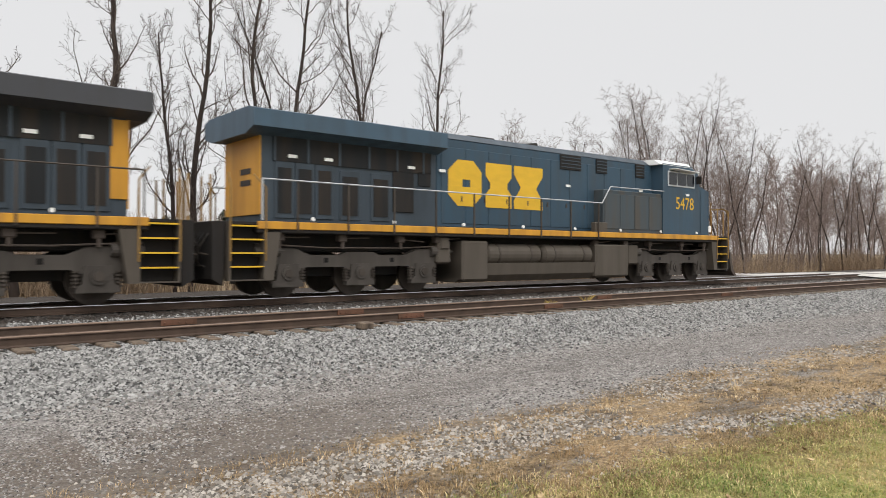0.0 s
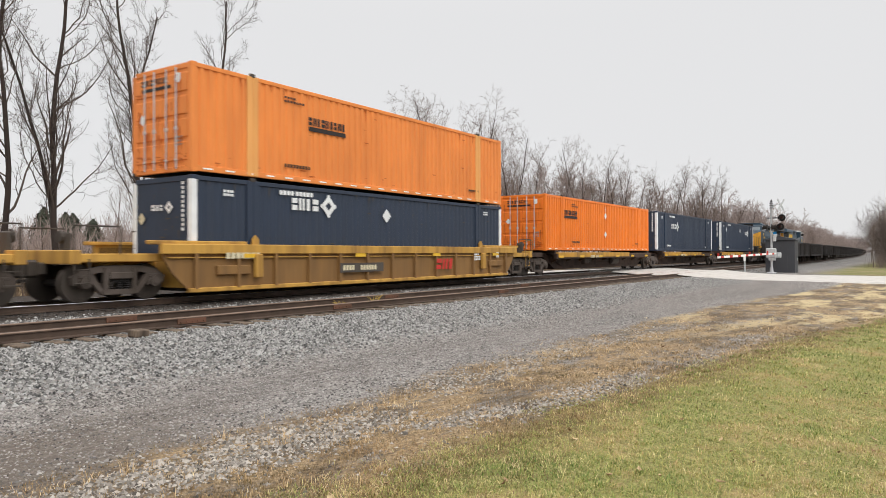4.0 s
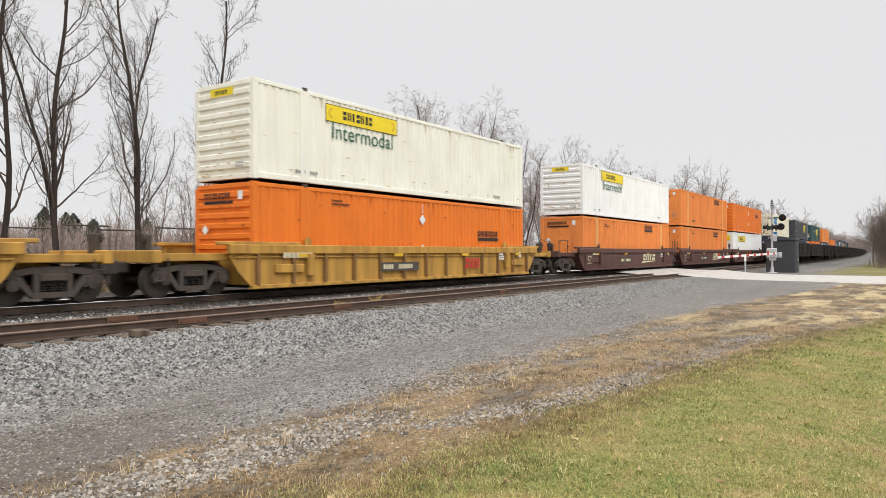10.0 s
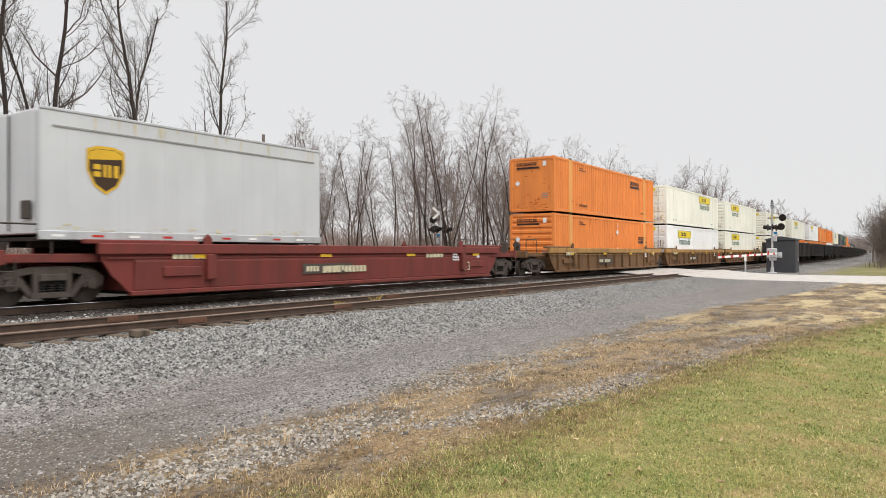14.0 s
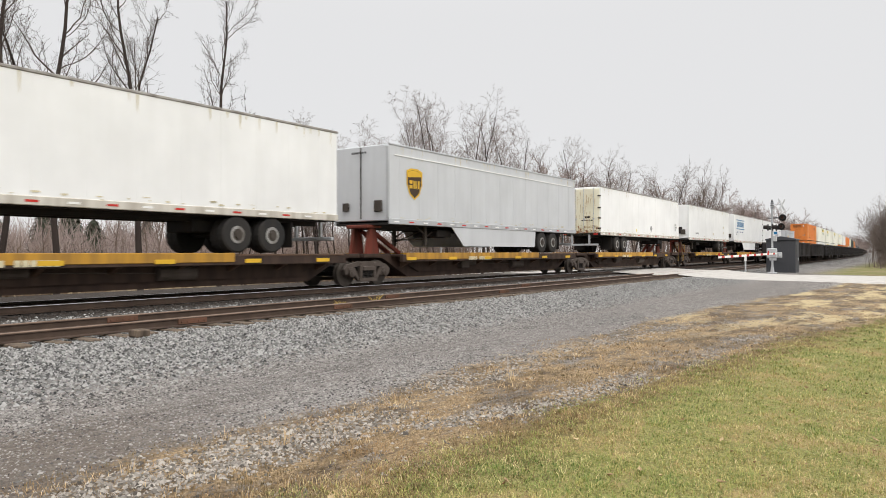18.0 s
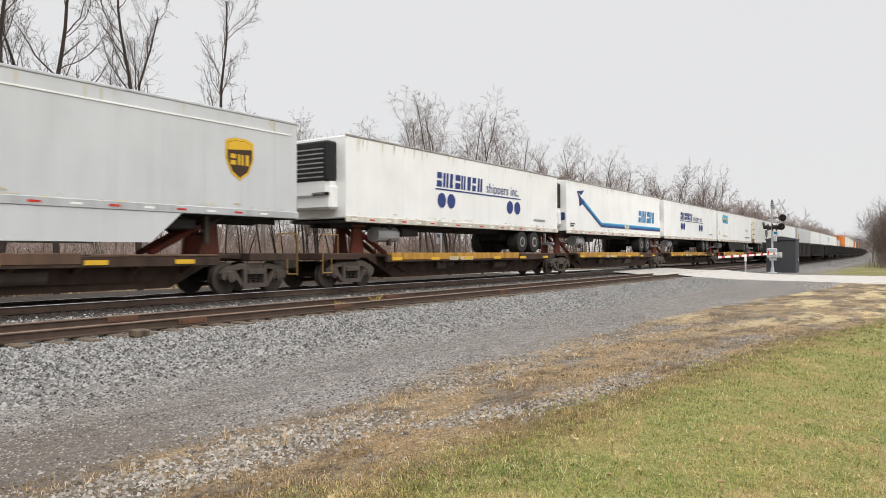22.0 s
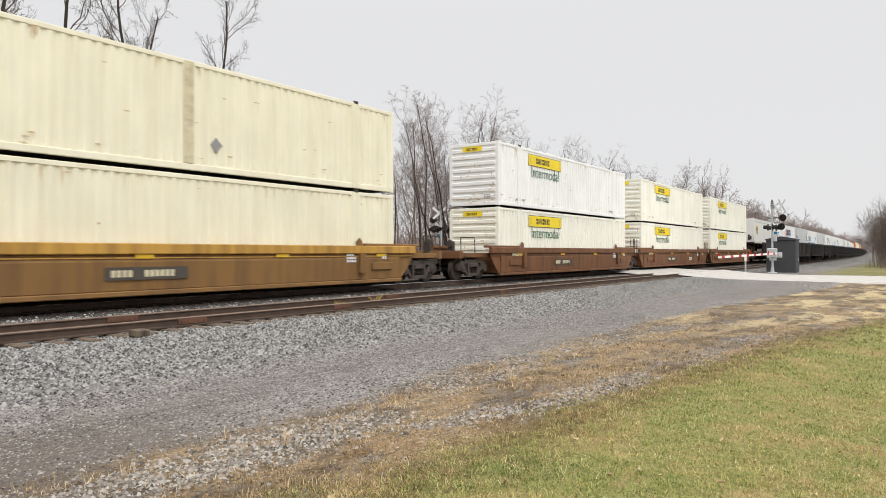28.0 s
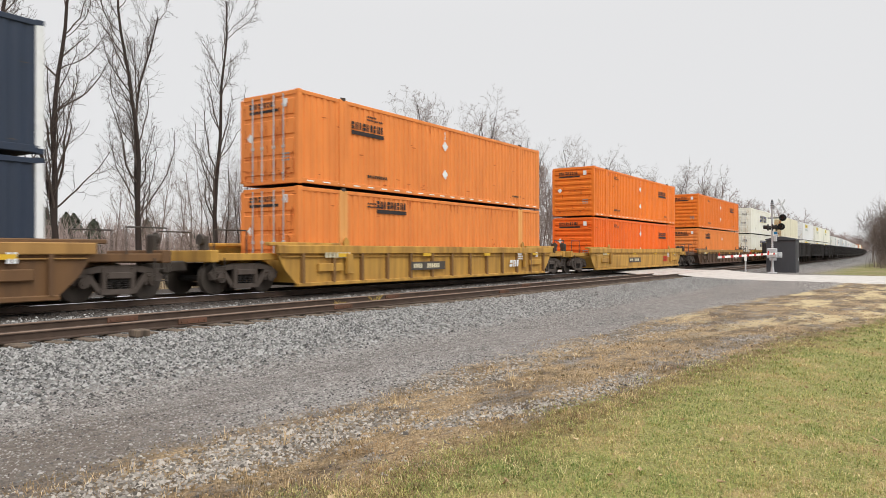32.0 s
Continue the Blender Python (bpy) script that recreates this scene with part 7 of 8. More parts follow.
        part("strut", Build().cyl((hx - s * 0.1, -0.25, 1.95), (hx - s * 1.75, -0.25, 1.12), 0.09, n=8).cyl((hx - s * 0.1, 0.25, 1.95), (hx - s * 1.75, 0.25, 1.12), 0.09, n=8), P["red_strut"], th)
    else:
        for x in (-half + 1.8, half - 1.8):
            part("pedestal", Build().soft(x - 0.18, x + 0.18, -1.3, 1.3, 1.08, 1.24, 0.02), body, th)
    for s, en in ((-1, end_a), (1, end_b)):
        if en:
            a, b2 = s * (half - 0.3), s * (half + 1.5)
            part("end_sill", Build().soft(min(a, b2), max(a, b2), -1.2, 1.2, 0.9, 1.12, 0.02), body, th)
            part("coupler", Build().soft(min(b2, s * (half + 2.1)), max(b2, s * (half + 2.1)), -0.14, 0.14, 0.62, 0.92, 0.04), P["steel"], th)
            part("hand_rail", Build().path([(b2, -1.2, 0.45), (b2, -1.2, 1.7), (s * (half + 0.8), -1.2, 1.7), (s * (half + 0.8), -1.2, 1.1)], 0.02, 5).path([(b2, -1.2, 0.5), (s * (half + 1.1), -1.2, 0.5), (s * (half + 1.1), -1.2, 0.95)], 0.018, 5), P["hand_tan"], th)
    truck(th, half)
    if truck_a:
        truck(th, -half)
    return mover(th, (x_a + x_b) / 2)


def spine_set(xs, label, trailers, **kw):
    for i in range(len(xs) - 1):
        b2, a = xs[i], xs[i + 1]
        spine_car(a, b2, label, i == len(xs) - 2, i == 0, i == len(xs) - 2, trailers[i], **kw)


SP_L = "dark brown spine flat car platform with yellow edge"
spine_set([-18.9, -36.5, -54.7, -73.0], "dark brown flat car platform with rusty yellow edge", ["", "", ""])
spine_set([-363.2, -379.6, -396.4, -412.9], SP_L, ["front", "back", "back"])
spine_set([-416.9, -434.3, -452.6, -471.0], SP_L, ["front", "back", "back"])
spine_set([-473.9, -490.4, -507.4, -524.6, -541.7, -558.2], SP_L, ["front", "back", "back", "back", "back"])
spine_set([-562.3, -578.5, -595.4, -612.6, -629.9, -646.0], "dark brown spine flat car platform with yellow marks", ["front", "front", "front", "front", "back"], edge="dark_car")


# ---- trailers ----
def trailer(x_rear, length, paint, flip, label, skirt=False, reefer=False, doors="white", marks=(), end_marks=(), roof_line="", z=2.14, short=False, lines=False, rim="rim", bogie=2.75):
    """A road trailer: box with rails, doors, bogie, landing legs; flip puts its nose to the rear of the train."""
    th = thing("semi_trailer", label, "semi-trailer", "trailers on the train")
    L, hw, H = length, 1.295, 2.87
    c = P[paint]
    bx = Build()
    bx.soft(0.02, L - 0.02, -hw + 0.012, hw - 0.012, 0.12, H - 0.04, 0.03)
    part("box", bx, c, th)
    for s in (-1, 1):
        part("top_rail", Build().soft(0, L, s * (hw - 0.02) - 0.03, s * (hw - 0.02) + 0.03, H - 0.075, H, 0.015), P["galv" if paint == "silver" else "roof_rail"], th)
        part("bottom_rail", Build().soft(0, L, s * (hw - 0.02) - 0.035, s * (hw - 0.02) + 0.035, 0.0, 0.2, 0.015), P["galv" if paint == "silver" else "dirty_rail"], th)
        if lines:
            for i in range(9):
                part("side_seam", kept(("seam", L), lambda: Build().box(0.1, L - 0.1, -0.004, 0, -0.006, 0.006).mesh("side_seam", P["mark_grey"])), None, th, at=pose(0, s * (hw - 0.008), 0.42 + 0.25 * i))
    seams = Build()
    for i in range(int(L / 1.22)):
        seams.box(0.597 + 1.22 * i, 0.603 + 1.22 * i, -hw + 0.0085, -hw + 0.0115, 0.2, 2.76)
    tagged(part("panel_seam", seams, c, th), kind="stuff")
    for i in range(int(L / 0.9)):
        part("reflector", kept(("tref", i % 2), lambda: Build().box(-0.14, 0.14, -0.004, 0, 0.06, 0.11).mesh("reflector", P["mark_red" if i % 2 else "lamp_white"])), None, th, at=pose(0.4 + 0.9 * i, -hw - 0.016, 0.01))
    if roof_line:
        part("roof_strip", Build().box(0.3, L - 0.3, -hw - 0.01, -hw + 0.02, H - 0.42, H - 0.38), P[roof_line], th)
    part("floor", Build().box(0.05, L - 0.05, -hw + 0.06, hw - 0.06, -0.02, 0.06), P["black"], th)
    for y in (-0.44, 0.44):
        part("floor_beam", Build().box(0.2, L - 0.2, y - 0.06, y + 0.06, -0.16, -0.02), P["black"], th)
    w = -1 if flip else 1        # from the wheels to the nose
    tail = L if flip else 0.0
    bx1 = tail + w * (1.75 if short else bogie)
    part("suspension", Build().soft(min(bx1 - w * 0.9, bx1 + w * 2.2), max(bx1 - w * 0.9, bx1 + w * 2.2), -0.6, 0.6, -0.45, -0.1, 0.03), P["black"], th)
    rad = (2.14 - 1.1) / 2
    for a in (0.0, 1.25):
        ax = bx1 + w * a
        part("axle", Build().cyl((ax, -1.2, rad - 1.03), (ax, 1.2, rad - 1.03), 0.07, n=8), P["black"], th)
        for s in (-1, 1):
            wh = part("wheel", kept("ttyre", lambda: Build().cyl((0, -0.12, 0), (0, 0.12, 0), rad - 0.02, n=22).cyl((0, -0.15, 0), (0, -0.12, 0), rad - 0.07, rad - 0.02, 22).mesh("tyre", P["tyre"])), None, th, "black road tyre", at=pose(ax, s * 1.12, rad - 1.03, 0, 0, 0 if s < 0 else 180))
            part("rim", kept(("trim", rim), lambda: Build().cyl((0, -0.155, 0), (0, -0.12, 0), 0.24, 0.27, 18).mesh("rim", P[rim])), None, wh)
            part("hub", kept("thub", lambda: Build().cyl((0, -0.19, 0), (0, -0.15, 0), 0.1, n=12).cyl((0, -0.158, 0), (0, -0.156, 0), 0.17, n=14).mesh("hub", P["steel"])), None, wh)
            part("inner_tyre", kept("ttyre2", lambda: Build().cyl((0, 0.15, 0), (0, 0.38, 0), rad - 0.02, n=20).mesh("inner_tyre", P["tyre"])), None, wh)
    for y in (-1.2, 0.5):
        part("mud_flap", Build().box(min(bx1 - w * 0.85, bx1 - w * 0.82), max(bx1 - w * 0.85, bx1 - w * 0.82), y, y + 0.7, -0.85, -0.1), P["black"], th)
    part("bumper", Build().soft(min(tail, tail + w * 0.1), max(tail, tail + w * 0.1), -1.1, 1.1, -0.62, -0.5, 0.02).box(min(tail, tail + w * 0.08), max(tail, tail + w * 0.08), -0.6, -0.5, -0.5, 0.05).box(min(tail, tail + w * 0.08), max(tail, tail + w * 0.08), 0.5, 0.6, -0.5, 0.05), P["galv"], th)
    if not short:
        nose = 0.0 if flip else L
        lx = nose - w * 2.9
        g = Build()
        for s in (-0.75, 0.75):
            g.soft(lx - 0.07, lx + 0.07, s - 0.07, s + 0.07, -0.75, 0.0, 0.01).path([(lx, s, -0.45), (lx - w * 0.9, s, 0.0)], 0.03, 5).path([(lx, s, -0.3), (lx + w * 0.6, s, 0.0)], 0.03, 5)
        g.path([(lx, -0.75, -0.5), (lx, 0.75, -0.5)], 0.03, 5).path([(lx, -0.75, -0.1), (lx, 0.75, -0.6)], 0.025, 5)
        part("landing_gear", g, P["steel"], th)
        part("spare_rack", Build().soft(min(nose - w * 4.4, nose - w * 3.4), max(nose - w * 4.4, nose - w * 3.4), -1.0, 0.2, -0.4, -0.12, 0.03), P["black"], th)
        if skirt:
            a0, a1 = tail + w * (bogie + 2.0), nose - w * 4.0
            pts = [(a0, 0.02), (a1, 0.02), (a1 - w * 0.9, -0.75), (a0 + w * 0.1, -0.75)]
            part("side_skirt", Build().prism(pts if w > 0 else pts[::-1], -hw + 0.01, -hw + 0.03), P[skirt if isinstance(skirt, str) else paint], th, "aerodynamic side skirt")
            part("side_skirt", Build().prism(pts if w > 0 else pts[::-1], hw - 0.03, hw - 0.01), P[skirt if isinstance(skirt, str) else paint], th, "aerodynamic side skirt")
    # the end that faces back
    if reefer:
        u = part("cooling_unit", Build().soft(-0.5, 0.0, -0.95, 0.95, 0.75, 2.6, 0.12).soft(-0.42, 0.0, -1.0, 1.0, 0.4, 1.2, 0.08), P["white"], th, "white cooling unit with black grille")
        part("grille", Build().soft(-0.54, -0.06, -0.99, 0.99, 1.3, 2.62, 0.06), P["grille"], u)
        for i in range(7):
            part("louvre", kept("louvre", lambda: Build().box(-0.56, -0.53, -0.8, 0.8, -0.02, 0.02).mesh("louvre", P["mark_grey"])), None, u, at=pose(0, 0, 1.45 + 0.15 * i))
        part("panel", Build().box(-0.5, -0.42, -0.95, -0.25, 0.85, 0.95), P["black"], u)
        part("fuel_tank", Build().cyl((2.2, -0.6, -0.35), (3.4, -0.6, -0.35), 0.28, n=14), P["galv"], th)
    elif not flip:
        for s in (-1, 1):
            d = part("door", Build().soft(-0.035, 0.02, min(0.01 * s, 1.2 * s), max(0.01 * s, 1.2 * s), 0.16, H - 0.15, 0.012), P[doors], th)
            for o in (0.25, 0.85):
                part("lock_rod", Build().cyl((-0.06, s * o, 0.12), (-0.06, s * o, H - 0.12), 0.02, n=6).soft(-0.08, -0.03, s * o - 0.05, s * o + 0.05, 0.9, 1.0, 0.01), P["galv"], d)
            for zz in (0.4, 1.0, 1.6, 2.3):
                part("hinge", kept("hinge", lambda: Build().soft(-0.06, 0, -0.1, 0.1, -0.04, 0.04, 0.01).mesh("hinge", P["steel"])), None, d, at=pose(0, s * 1.2, zz))
        for y in (-1.1, 0.85):
            part("tail_lamp", Build().box(-0.04, -0.01, y, y + 0.25, 0.03, 0.11), P["mark_red"], th)
    else:
        part("nose_fittings", Build().soft(-0.08, 0.0, -1.0, -0.65, 0.45, 0.85, 0.02).soft(-0.06, 0.0, 0.55, 0.85, 0.5, 0.8, 0.02).box(-0.02, 0.0, -0.02, 0.02, 0.2, H - 0.1), P["steel"], th)
        for y in (-hw + 0.01, hw - 0.14):
            part("corner_radius", Build().soft(-0.012, 0.06, y, y + 0.13, 0.2, H - 0.1, 0.02), P["galv" if paint == "silver" else paint], th)
    paint_marks(th, marks, lambda q: near_side(q, -hw - 0.004))
    paint_marks(th, end_marks, lambda q: rear_face(q, -0.05, 2 * hw))
    seed = int(abs(x_rear) * 5)
    if not reefer and not flip:
        tagged(part("grime", rear_face(runs(seed, 50, 0.12, 2 * hw - 0.12, 0.5, H - 0.2, 1.0) + scuffs(seed, 80, 0.1, 2 * hw - 0.1, 0.12, 0.6), -0.056, 2 * hw), P["stain_pale"], th, "brown runs and grime on the doors"), kind="stuff")
        tagged(part("rust_edge", rear_face(scuffs(seed + 3, 40, 0.1, 2 * hw - 0.1, 0.1, 0.32) + runs(seed + 4, 14, 0.1, 2 * hw - 0.1, 0.3, 0.6, 0.3), -0.06, 2 * hw), P["burnt"], th, "rusty lower door edge"), kind="stuff")
    tagged(part("road_grime", near_side(scuffs(seed + 1, 46, 0.2, L - 0.2, 0.16, 0.34) + runs(seed + 2, 22, 0.2, L - 0.2, H - 0.1, H - 0.08, 0.5), -hw - 0.006), P["mark_tan"], th, "grey-brown road grime along the rail"), kind="stuff")
    return mover(th, x_rear, z)


def shield(u, v, h):
    """A heraldic badge outline with a gold rim."""
    def outline(k):
        w = h * 0.42 * k
        hh = h * k
        return [(u, v - hh * 0.5), (u + w * 0.62, v - hh * 0.33), (u + w, v), (u + w, v + hh * 0.42), (u + w * 0.45, v + hh * 0.5), (u - w * 0.45, v + hh * 0.5), (u - w, v + hh * 0.42), (u - w, v), (u - w * 0.62, v - hh * 0.33)]
    return [("badge_rim", [outline(1.0)], "mark_gold"), ("badge", [[(a, b - 0.0) for a, b in outline(0.88)]], "mark_brown"), ("badge_top", [[(u - h * 0.36, v + h * 0.2), (u + h * 0.36, v + h * 0.26), (u + h * 0.36, v + h * 0.36), (u + h * 0.18, v + h * 0.43), (u - h * 0.18, v + h * 0.43), (u - h * 0.36, v + h * 0.36)]], "mark_gold"),
            ("badge_mark", shift(blocks(3, h * 0.26, 0.66, 0.16), u - h * 0.27, v - h * 0.14), "mark_gold")]


W_TR = "white box trailer on a flat car"
trailer(-358.9, 8.53, "silver", True, "short silver-grey box trailer with a brown and gold badge", marks=shield(1.5, 1.6, 1.1), roof_line="mark_grey", z=1.42, short=True)
trailer(-378.8, 14.63, "white", False, "long white box trailer with a small red mark", marks=[("mark", [rect(11.9, 12.35, 1.95, 2.45)], "mark_red"), ("mark", shift(blocks(2, 0.25), 11.97, 2.1), "mark_white"), ("print", bars(12.5, 2.3, (10, 8), 0.12, 0.06, 0.1) + bars(12.9, 1.7, (7,), 0.1, 0.05, 0.1), "mark_dark"), ("placard", [diamond(5.2, 0.62, 0.24)], "mark_gold")])
trailer(-395.4, 16.15, "white", True, "white box trailer with a blue striped mark", True, marks=[("mark", [rect(1.1, 5.2, 2.25, 2.33), rect(1.1, 5.2, 1.35, 1.43)] + shift(blocks(9, 0.5, 0.6, 0.14, 0.1), 1.5, 1.6), "mark_blue"), ("mark", [rect(1.5 + 1.2 * i, 1.9 + 1.2 * i, 1.0, 1.12) for i in range(3)], "mark_navy"), ("print", bars(1.0, 0.9, (3, 3), 0.09), "mark_dark")])
trailer(-412.6, 14.63, "white", True, W_TR, marks=[("print", bars(2.0, 0.5, (7,), 0.14, 0.04, 0.12), "mark_grey"), ("patch", [rect(8.0, 8.25, 0.5, 0.75), rect(12.0, 12.3, 1.2, 1.4), rect(12.0, 12.3, 0.7, 0.9)], "mark_tan")], end_marks=[("end_vent", [rect(1.0, 1.25, 0.5, 0.85), rect(1.75, 2.05, 0.5, 1.05)], "mark_dark"), ("end_print", bars(0.8, 1.55, (7,), 0.08, 0.04, 0.1), "mark_dark")])
trailer(-431.8, 16.15, "white", False, "white box trailer with yellowed doors", doors="cream_old", marks=[("placard", [diamond(9.3, 0.62, 0.25)], "mark_grey"), ("print", bars(15.0, 1.0, (3, 4, 2), 0.12, 0.08, 0.1), "mark_grey"), ("patch", [rect(6.2, 6.35, 0.35, 0.5)], "mark_yellow")], end_marks=[("end_print", [rect(1.6, 1.95, 1.0, 1.12)] + bars(1.4, 0.85, (6,), 0.06), "mark_dark")])
trailer(-451.7, 16.15, "silver", True, "silver-grey box trailer with gold-rimmed badge and side skirt", True, marks=shield(1.5, 1.5, 1.15), roof_line="white", end_marks=[("end_print", bars(0.9, 2.55, (6,), 0.07), "mark_dark")])
trailer(-470.5, 16.15, "white", True, W_TR, False, marks=[("placard", [rect(1.0, 2.4, 2.2, 2.24), rect(1.0, 2.4, 1.7, 1.74)], "mark_blue"), ("print", bars(1.3, 1.3, (3,), 0.12) + bars(1.2, 0.95, (4,), 0.1), "mark_dark"), ("patch", [diamond(0.6, 0.6, 0.2)], "mark_grey")], end_marks=[("sign", [rect(1.2, 2.3, 1.75, 2.3)], "mark_grey")])
crest_trailer = trailer(-489.1, 16.15, "offwhite", False, "off-white ribbed trailer with a dark crest and the word Intermodal", True, doors="cream_old", lines=True, marks=[("mark", shift(blocks(5, 0.45, 0.62, 0.12), 5.35, 2.0), "mark_dark"), ("mark_shade", [rect(5.25, 6.99, 2.48, 2.58), rect(5.22, 5.32, 2.1, 2.58)], "mark_dark"),
        ("crest", [[(7.25, 1.66), (7.95, 1.7), (8.65, 1.66), (8.85, 1.4), (8.65, 0.98), (7.95, 0.72), (7.25, 0.98), (7.05, 1.4)]], "mark_dark"), ("crest_mark", shift(blocks(2, 0.5, 0.62, 0.16), 7.55, 0.95), "mark_grey")], end_marks=[("tape", [rect(0.2, 2.35, 2.05, 2.2), rect(1.0, 1.15, 1.3, 2.7)], "mark_grey")])
words("INTERMODAL", 0.52, 7.2, 1.95, -1.301, "mark_dark", crest_trailer, 1.05)
arrow_trailer = trailer(-507.2, 16.15, "white", True, "white refrigerated trailer with a blue arrow mark and black skirt", "black", True, marks=[("arrow", [[(1.65, 2.15), (1.95, 2.55), (4.05, 2.5), (4.05, 1.75), (1.95, 1.75)]], "mark_sky"), ("arrow_band", [rect(1.75, 4.05, 2.08, 2.22)], "mark_gold"), ("arrow_mark", shift(blocks(12, 0.14), 2.1, 1.88), "mark_dark"), ("patch", [rect(0.3, 0.65, 0.6, 0.95)], "mark_yellow"), ("print", bars(2.0, 0.5, (14,), 0.08, 0.04, 0.1) + bars(12.3, 0.5, (22,), 0.11, 0.04, 0.09), "mark_dark")])
words("Intermodal", 0.42, 12.4, 1.2, -1.301, "mark_dark", arrow_trailer, 0.95)


def disc_trailer(x, k=0.0, bogie=2.6):
    """White trailer with a long navy mark and two pairs of discs; k moves the marks along its side."""
    th = trailer(x, 16.15, "white", True, "white refrigerated trailer with navy mark and paired discs", False, True, bogie=bogie, marks=[
        ("mark", shift(blocks(8, 0.56, 0.64, 0.13, 0.08), 5.2 + k, 1.55), "mark_navy"), ("underline", [rect(5.1 + k, 12.1 + k, 1.43, 1.48)], "mark_navy"),
        *[("disc", [circle(u + k, 1.03, 0.29)], "mark_navy") for u in (5.55, 6.22, 11.05, 11.75)], ("print", bars(13.4, 0.5, (10,), 0.1, 0.04, 0.1), "mark_grey")])
    words("shippers inc.", 0.6, 8.95 + k, 1.57, -1.301, "mark_deep", th, 0.98)
    return th


disc_trailer(-524.1, -0.98, 3.45)


def chevron_trailer(x, flip):
    """White trailer with a blue band that climbs to an arrow head at the nose."""
    L = 16.15
    f = (lambda u: u) if flip else (lambda u: L - u)
    band = lambda lo, hi: [[(f(16.1), lo), (f(4.9), lo), (f(4.9), hi), (f(16.1), hi)], [(f(4.9), lo), (f(2.1), lo + 1.2), (f(2.1), hi + 1.25), (f(4.9), hi)]]
    txt = (11.45, 0.98) if flip else (1.25, 1.0)
    head = [[(f(2.4), 1.75), (f(1.35), 2.3), (f(1.65), 1.95), (f(1.7), 1.5)], [(f(1.35), 2.3), (f(2.35), 2.42), (f(1.9), 2.12)]]
    return trailer(x, L, "white", flip, "white trailer with a blue climbing band and arrow", False, flip, marks=[
        ("band", band(0.46, 0.58), "mark_deep"), ("band", band(0.58, 0.68), "mark_blue"), ("band", band(0.68, 0.73), "mark_sky"), ("arrow_head", head, "mark_deep"),
        ("mark", shift(blocks(6, 0.76, 0.62, 0.12, 0.12), *txt), "mark_blue"), ("placard", [diamond(f(9.2) - 0.2, 0.58, 0.22), diamond(f(9.2) + 0.25, 0.58, 0.22)], "mark_tan"), ("print", bars(0.5, 0.5, (5, 4), 0.08), "mark_dark")],
        end_marks=[("end_band", [rect(0.1, 2.5, 0.7, 1.1)], "mark_deep"), ("end_mark", shift(blocks(6, 0.3), 0.5, 1.2), "mark_blue")])


chevron_trailer(-541.4, True)
disc_trailer(-558.7)
trailer(-577.0, 16.15, "silver", False, "silver-grey box trailer with front badge and side skirt", True, doors="silver", marks=shield(13.95, 1.55, 1.15), roof_line="white", end_marks=[("sign", [rect(2.1, 2.45, 0.55, 0.75)], "mark_yellow")])
chevron_trailer(-594.2, False)
grey_trailer = trailer(-611.2, 16.15, "silver", False, "silver-grey freight trailer with a brown and gold badge", True, doors="silver", marks=shield(14.65, 1.5, 1.12) + [("mark", shift(blocks(3, 0.34), 1.05, 1.25), "mark_dark"), ("placard", [diamond(10.0, 0.55, 0.18), diamond(10.35, 0.55, 0.18)], "white")], end_marks=[("sign", [rect(1.9, 2.4, 1.2, 1.5)], "mark_yellow")])
words("Freight", 0.48, 2.0, 1.25, -1.301, "mark_dark", grey_trailer)
trailer(-628.0, 16.15, "white", False, "white trailer with navy mark, orange feathers and scuffed doors", "silver", marks=[("mark", shift(blocks(5, 0.85, 0.88, 0.13, 0.18), 6.9, 1.4), "mark_deep"), ("underline", [rect(6.6, 11.0, 1.2, 1.25), rect(7.0, 11.2, 1.1, 1.12)], "mark_sky"), ("feather", [[(7.1, 2.35), (5.6, 1.8), (4.7, 1.3), (5.9, 1.6)], [(6.9, 1.75), (5.9, 1.35), (5.3, 0.7), (6.2, 1.1)]], "orange_tan"), ("placard", [diamond(9.0, 0.35, 0.18)], "mark_grey")],
        end_marks=[("sign", [rect(1.85, 2.4, 2.1, 2.62)], "mark_deep"), ("sign", [rect(1.85, 2.35, 0.75, 0.95)], "mark_yellow"), ("end_mark", [[(0.2, 1.9), (1.1, 2.15), (1.0, 2.35), (0.5, 2.3)]], "mark_dark"), ("scuff", [rect(0.15, 0.5, 0.4, 0.9), rect(0.2, 0.6, 1.2, 1.35)], "mark_grey"), ("rust", [rect(0.1, 2.5, 0.2, 0.32), rect(1.9, 2.2, 0.3, 0.6)], "burnt")])
trailer(-646.3, 13.72, "offwhite", True, "off-white box trailer with a brown and gold badge", marks=shield(1.65, 1.5, 1.13), roof_line="mark_grey", rim="rim", bogie=2.35, end_marks=[("end_vent", [rect(1.9, 2.1, 0.4, 1.0)], "mark_dark")])


